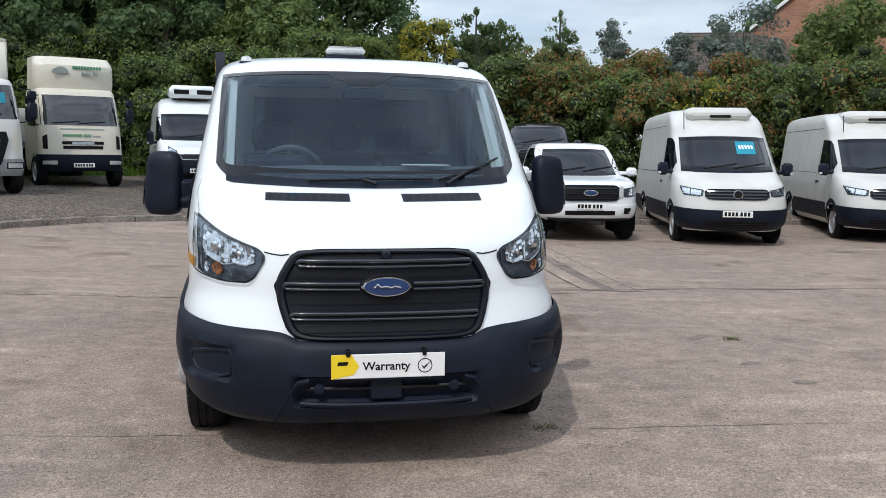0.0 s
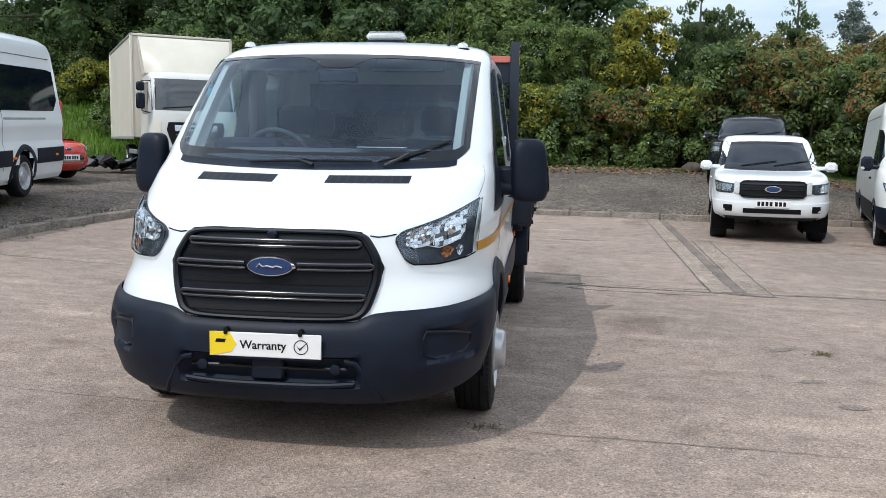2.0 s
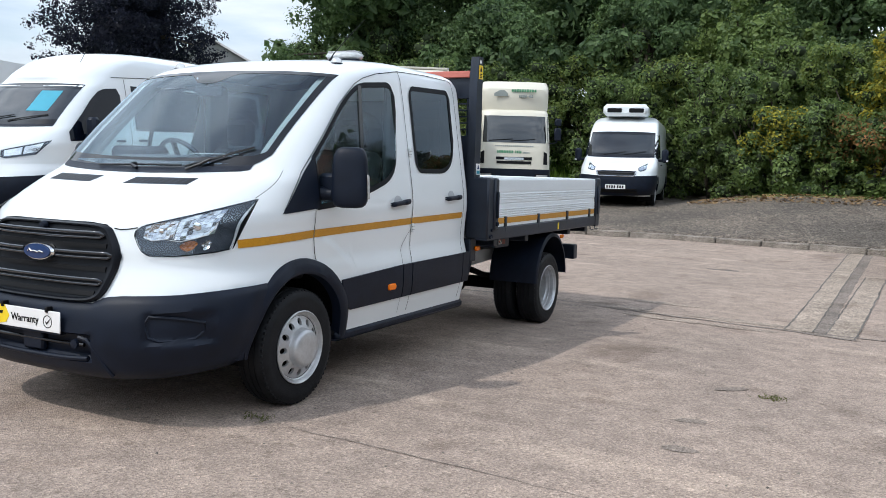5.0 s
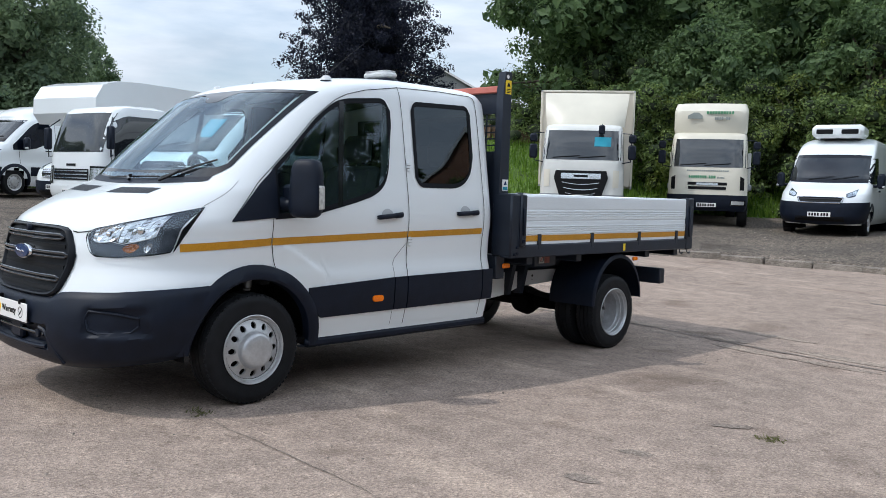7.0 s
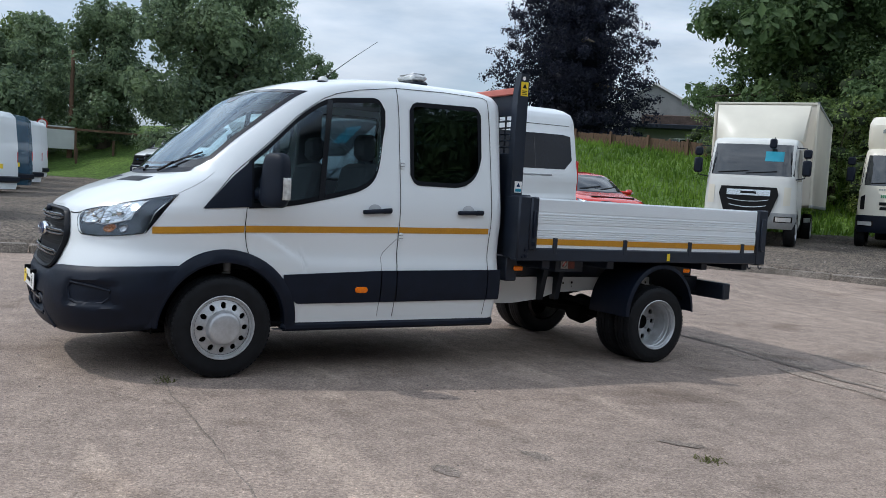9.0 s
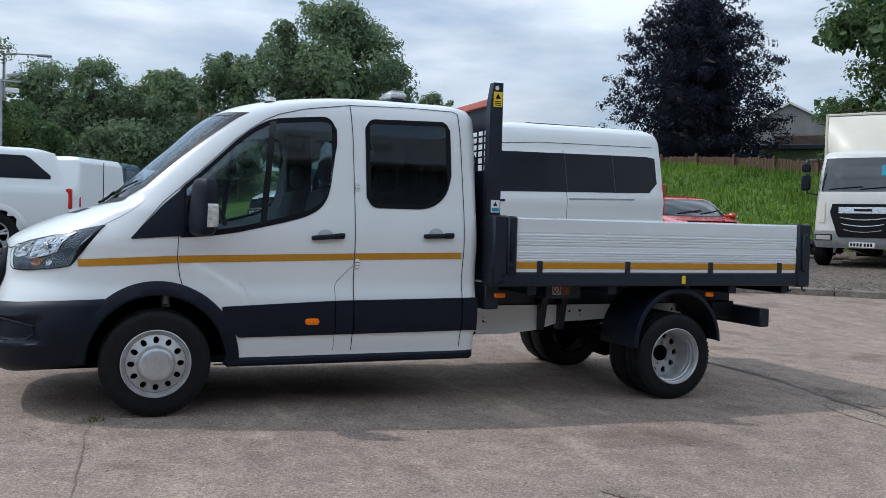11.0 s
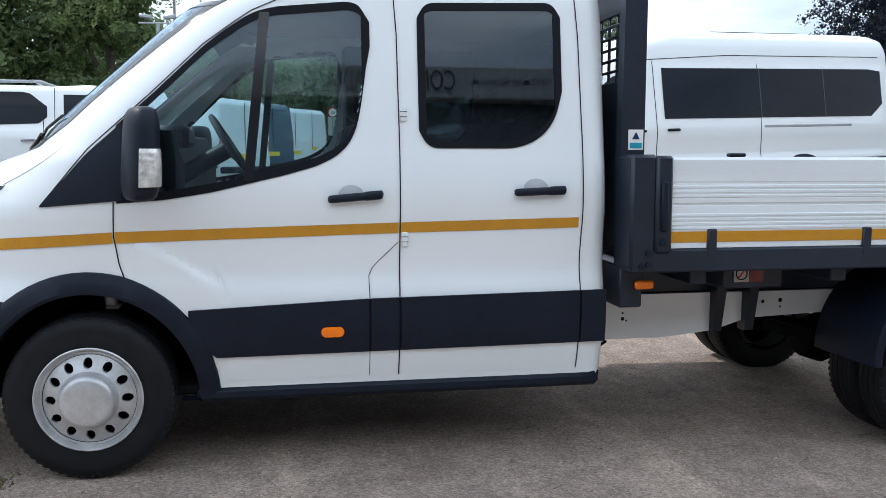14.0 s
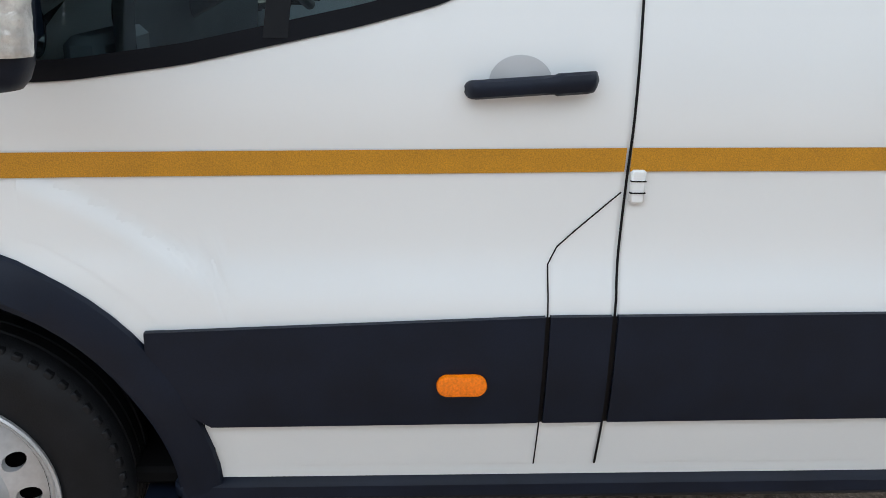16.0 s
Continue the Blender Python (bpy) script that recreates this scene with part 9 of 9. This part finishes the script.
def gable_house(name, label, m, w, d, eave, ridge, wall, windows=()):
    """A house with its gable towards local -y; windows are (x, z, width, height) on that gable."""
    h = thing(name, label, "house", m)
    hw = w / 2
    part("wall", Mesh().prism([(-hw, 0), (hw, 0), (hw, eave), (0, ridge), (-hw, eave)], "y", 0, d), M[wall], h, angle=20)
    for s in (1, -1):
        sl = math.hypot(hw, ridge - eave)
        r = Mesh()
        n = int(sl / .3)
        for k in range(n + 1):
            t0, t1 = k / (n + 1), (k + 1.15) / (n + 1)
            a = (s * (hw + .15) * (1 - t0), eave - .1 + (ridge - eave + .12) * t0)
            b = (s * (hw + .15) * (1 - t1), eave - .1 + (ridge - eave + .12) * t1)
            r.prism([(a[0], a[1] + .03), (b[0], b[1] + .01), (b[0], b[1] + .05), (a[0], a[1] + .07)], "y", -.12, d + .12)
        part("roof", r, M["roof"], h, angle=20)
        part("barge_board", Mesh().prism([(s * (hw + .16), eave - .16), (0, ridge - .02), (0, ridge + .13), (s * (hw + .16), eave - .01)], "y", -.15, -.10), M["card"], h, "white barge board", angle=20)
    for x, z, ww, wh in windows:
        wdw = part("window", Mesh().box(x - ww / 2, x + ww / 2, -.02, .06, z, z + wh, .01), M["card"], h)
        for k in (0, 1):
            part("pane", Mesh().box(x - ww / 2 + .06 + k * (ww / 2 - .02), x - ww / 2 + .06 + k * (ww / 2 - .02) + ww / 2 - .1, -.03, -.015, z + .07, z + wh - .07, .003), M["dim_glass"], wdw)
        part("sill", Mesh().box(x - ww / 2 - .08, x + ww / 2 + .08, -.10, .02, z - .08, z, .01), M["card"], wdw)
    return h


def facing(x, y, z, dx, dy):
    """A pose whose local -y looks along dx, dy."""
    return Matrix.Translation((x, y, z)) @ Matrix.Rotation(math.atan2(dy, dx) + math.pi / 2, 4, "Z")


gable_house("brick_house", "red brick house gable above the hedge", facing(21.6, 26.0, 0.6, -.62, -.78), 8.4, 9, 6.2, 9.4, "brickwork", ((1.4, 4.2, 1.2, 1.1),))
gable_house("outbuilding", "low outbuilding with a brown tiled roof", facing(15.4, 29.6, .6, -.95, .3), 5.0, 4, 4.1, 5.9, "brickwork")
# pale house beyond the fence, with a flat-roofed extension
hz = land(-34, 39) - 1.05
gable_house("rendered_house", "grey rendered house with a white gable edge", facing(-37.2, 40.8, hz, .70, -.71), 8.0, 9, 4.3, 6.4, "render", ((-2.2, 2.6, .9, 1.0),))
ext = thing("house_extension", "flat-roofed grey extension with a wide window", "building", facing(-32.6, 38.4, hz, .70, -.71))
part("wall", Mesh().box(-2.6, 3.2, 0, 4, 0, 3.0, .02), M["render"], ext)
part("roof", Mesh().box(-3.2, 3.6, -.7, 4.3, 3.0, 3.28, .03), M["steel_dark"], ext, "dark flat roof with a deep fascia")
part("upper_roof", Mesh().box(-2.2, 3.4, .6, 4.4, 3.28, 3.95, .05), M["roof"], ext)
w = part("window", Mesh().box(-.4, 1.3, -.03, .05, 1.5, 2.5, .01), M["card"], ext)
for x in (-.33, .22, .77):
    part("pane", Mesh().box(x, x + .47, -.04, -.025, 1.57, 2.43, .004), M["dim_glass"], w)


def board_fence(a, b, name, label, h=1.25):
    f = thing(name, label, "fence")
    L = math.hypot(b[0] - a[0], b[1] - a[1])
    dx, dy = (b[0] - a[0]) / L, (b[1] - a[1]) / L
    rnd = random.Random(41)
    board = Mesh().box(-.065, .065, -.011, .011, 0, h, .004).data("board", M["wood"], 30)
    post = Mesh().box(-.05, .05, -.05, .05, -.2, h + .12, .008).data("post", M["wood"], 30)
    n = int(L / .142)
    for k in range(n):
        x, y = a[0] + dx * (k + .5) * L / n, a[1] + dy * (k + .5) * L / n
        z = land(x, y)
        ob = new("board", board)
        ob.parent = f
        ob.matrix_basis = pose(x, y, z + rnd.uniform(-.03, .03), 0, rnd.uniform(-1, 1), math.degrees(math.atan2(dy, dx))) @ Matrix.Diagonal((1, 1, rnd.uniform(.96, 1.03), 1))
        if k % 13 == 0:
            p = new("post", post)
            p.parent = f
            p.matrix_basis = pose(x + dy * .07, y - dx * .07, z, 0, 0, math.degrees(math.atan2(dy, dx)))
    for zz in (.15, .45):
        part("rail", Mesh().tube([(a[0] + dx * t + -dy * .03, a[1] + dy * t + dx * .03, land(a[0] + dx * t, a[1] + dy * t) + zz) for t in span(0, L, 14)], .035, 4), M["wood"], f)


board_fence((-32.5, 22.2), (-14.6, 28.2), "board_fence", "weathered brown board fence along the top of the bank", .55)


def lamp_post(x, y, top, twin, label):
    z = land(x, y)
    p = thing("street_lamp", label, "street lamp", Matrix.Translation((x, y, z)))
    h = top - z
    part("pole", Mesh().tube([(0, 0, 0), (0, 0, h * .3), (0, 0, h)], [.11, .075, .06], 12), M["galv"], p)
    if twin:
        for s in (-1, 1):
            part("flood_lamp", Mesh().box(-.12, .12, s * .38 - .20, s * .38 + .20, -.06, .06, .03, Matrix.Translation((0, 0, h + .15)) @ Matrix.Rotation(radians(8 * s), 4, "X")), M["galv"], p)
        part("cross_arm", Mesh().tube([(0, -.6, h), (0, .6, h)], .03, 8), M["galv"], p)
        part("camera_box", Mesh().box(-.09, .09, .15, .55, h - .38, h - .22, .03), M["card"], p)
    else:
        part("arm", Mesh().tube([(0, 0, h - .05), (0, .6, h + .02), (0, 1.5, h + .05)], .035, 8), M["galv"], p)
        part("lamp_head", Mesh().box(-.12, .12, 1.35, 2.0, h - .02, h + .09, .03), M["galv"], p)


lamp_post(-25.3, -3.2, 5.6, True, "grey steel post with twin floodlights and a camera")
lamp_post(-38.4, -4.2, 8.6, False, "tall grey street lamp with a single arm")
lamp_post(-46, 1.8, 7.4, False, "slim grey street lamp beyond the yard")
pole = thing("wooden_pole", "weathered wooden utility pole beside the trees", "pole", Matrix.Translation((-37.9, 4.5, land(-37.9, 4.5))))
part("pole_shaft", Mesh().tube([(0, 0, 0), (.05, .03, 5.0)], [.12, .08], 10), M["wood"], pole)

nb = thing("notice_board", "pale notice board on two posts by the verge", "sign", facing(-37.6, 3.7, land(-37.6, 3.7), 1, -.1))
part("panel", Mesh().box(-.95, .95, -.02, .02, .7, 1.75, .01), M["sign"], nb)
for s in (-1, 1):
    part("sign_post", Mesh().box(s * 1.0 - .05, s * 1.0 + .05, -.05, .05, 0, 1.95, .01), M["wood"], nb)
sp = thing("speed_sign", "round speed limit sign with a red ring", "sign", facing(-33.2, 2.75, land(-33.2, 2.75), 1, -.1))
part("sign_post", Mesh().tube([(0, .03, 0), (0, .03, 2.4)], .035, 8), M["galv"], sp)
part("disc", Mesh().lathe([(.22, .01), (.22, 0), (0, 0)], (0, 0, 2.1), "y", 32, -1), M["red"], sp)
part("disc_face", Mesh().lathe([(.17, .004), (.17, 0), (0, 0)], (0, -.014, 2.1), "y", 32, -1), M["card"], sp)
letters("numerals", "30", .19, M["ink"], sp, Matrix.Translation((0, -.022, 2.1)) @ Matrix.Rotation(math.pi / 2, 4, "X"))
ds = thing("direction_sign", "white road direction sign with black place names", "sign", facing(-36.5, -10.6, land(-36.5, -10.6), 1, .25))
part("panel", Mesh().box(-.95, .95, -.02, .02, 3.2, 4.75, .02), M["sign"], ds)
for s in (-.6, .6):
    part("sign_post", Mesh().tube([(s, .05, 0), (s, .05, 4.7)], .05, 8), M["galv"], ds)
for k, word in enumerate(("Cardiff", "Caerdydd", "Merthyr")):
    letters("place_name", word, .38, M["ink"], ds, Matrix.Translation((0, -.03, 4.45 - .45 * k)) @ Matrix.Rotation(math.pi / 2, 4, "X"))
rf = thing("rail_fence", "low timber rail fence along the verge", "fence")
for k in range(9):
    x, y = -36.5, -1 + 1.6 * k + 4
    part("post", Mesh().box(x - .05, x + .05, y - .05, y + .05, land(x, y), land(x, y) + .7, .01), M["wood"], rf)
part("rail", Mesh().box(-36.54, -36.46, 2.5, 16.5, land(-36.5, 8) + .5, land(-36.5, 8) + .6, .01), M["wood"], rf)


def boulder(x, y, r, seed):
    rnd = random.Random(seed)
    rows = []
    for i in range(1, 7):
        t = math.pi * i / 7
        rows.append([(r * math.sin(t) * math.cos(a) * rnd.uniform(.85, 1.15), r * .8 * math.sin(t) * math.sin(a) * rnd.uniform(.85, 1.15), r * .65 * math.cos(t) * rnd.uniform(.9, 1.1)) for a in span(0, 6.283, 11)[:-1]])
    m = Mesh().grid(rows, close=True)
    m.f.append(tuple(range(10)))
    n = len(m.v)
    m.f.append(tuple(range(n - 10, n)))
    b = new("boulder", m.data("boulder", M["stone"], 60))
    b.matrix_world = Matrix.Translation((x, y, land(x, y) + r * .25))
    tagged(b, "rough mossy boulder at the foot of the hedge", "boulder", group="boulders under the hedge")


for i, (x, y, r) in enumerate(((5.2, 20.0, .3), (7.4, 19.3, .35))):
    boulder(x, y, r, 60 + i)

heap = Mesh()
hr = random.Random(8)
for k in range(26):
    x, y = hr.gauss(0, .55), hr.gauss(0, .3)
    heap.box(-.22, .22, -.12, .12, -.03, .03, .02, Matrix.Translation((x, y, .10 + .12 * hr.random() + .1 * math.exp(-x * x))) @ Euler((hr.uniform(-.7, .7), hr.uniform(-.7, .7), hr.random() * 6)).to_matrix().to_4x4())
hp = new("rubbish_heap", heap.data("rubbish_heap", M["gloss_black"], 40))
hp.matrix_world = Matrix.Translation((-9.6, 15.6, land(-9.6, 15.6)))
tagged(hp, "heap of crumpled black sheeting on the gravel", "sheeting", kind="stuff")

# the showroom that stands behind the viewer and shows only in the van's glass
sr = thing("showroom", "tall dark-clad showroom with a pale lettered fascia board", "building", facing(16.4, 1.0, 0, -1, 0))
part("wall", Mesh().box(-8.3, 10, 0, 8, -1, 7.95, .05), M["dark_wall"], sr)
fb = part("fascia", Mesh().box(-8.4, 10, -.25, .02, 7.46, 8.02, .03), M["fascia"], sr, "pale fascia board with dark lettering")
UPRIGHT = Matrix.Rotation(math.pi / 2, 4, "X")
for word, size, x in (("FINANCE", .15, -5.72), ("PART EXCHANGE", .15, -4.76), ("COMMERCIAL", .50, -2.40), ("VANS", .50, -.70)):
    letters("fascia_word", word, size, M["fascia_grey"], fb, Matrix.Translation((x, -.27, 7.74)) @ UPRIGHT @ Matrix.Diagonal((.80, 1, 1, 1)))
for x, w in ((.10, .06), (.22, .13), (.38, .13), (1.30, .16), (1.52, .12), (1.72, .16)):
    part("fascia_bar", Mesh().box(x - w / 2, x + w / 2, -.262, -.24, 7.66, 7.82, .004), M["fascia_grey"], fb)
for x in (-5.34, -4.12, .80):
    part("car_sign", Mesh().box(x - .10, x + .10, -.262, -.24, 7.70, 7.74, .01).box(x - .07, x + .06, -.262, -.24, 7.741, 7.78, .01), M["fascia_grey"], fb)
for k in range(4):
    wv = part("window", Mesh().box(-7.9 + 4.4 * k, -4.6 + 4.4 * k, -.04, .05, .8, 3.4, .02), M["steel_dark"], sr)
    part("pane", Mesh().box(-7.8 + 4.4 * k, -4.7 + 4.4 * k, -.06, -.03, .9, 3.3, .01), M["dim_glass"], wv)
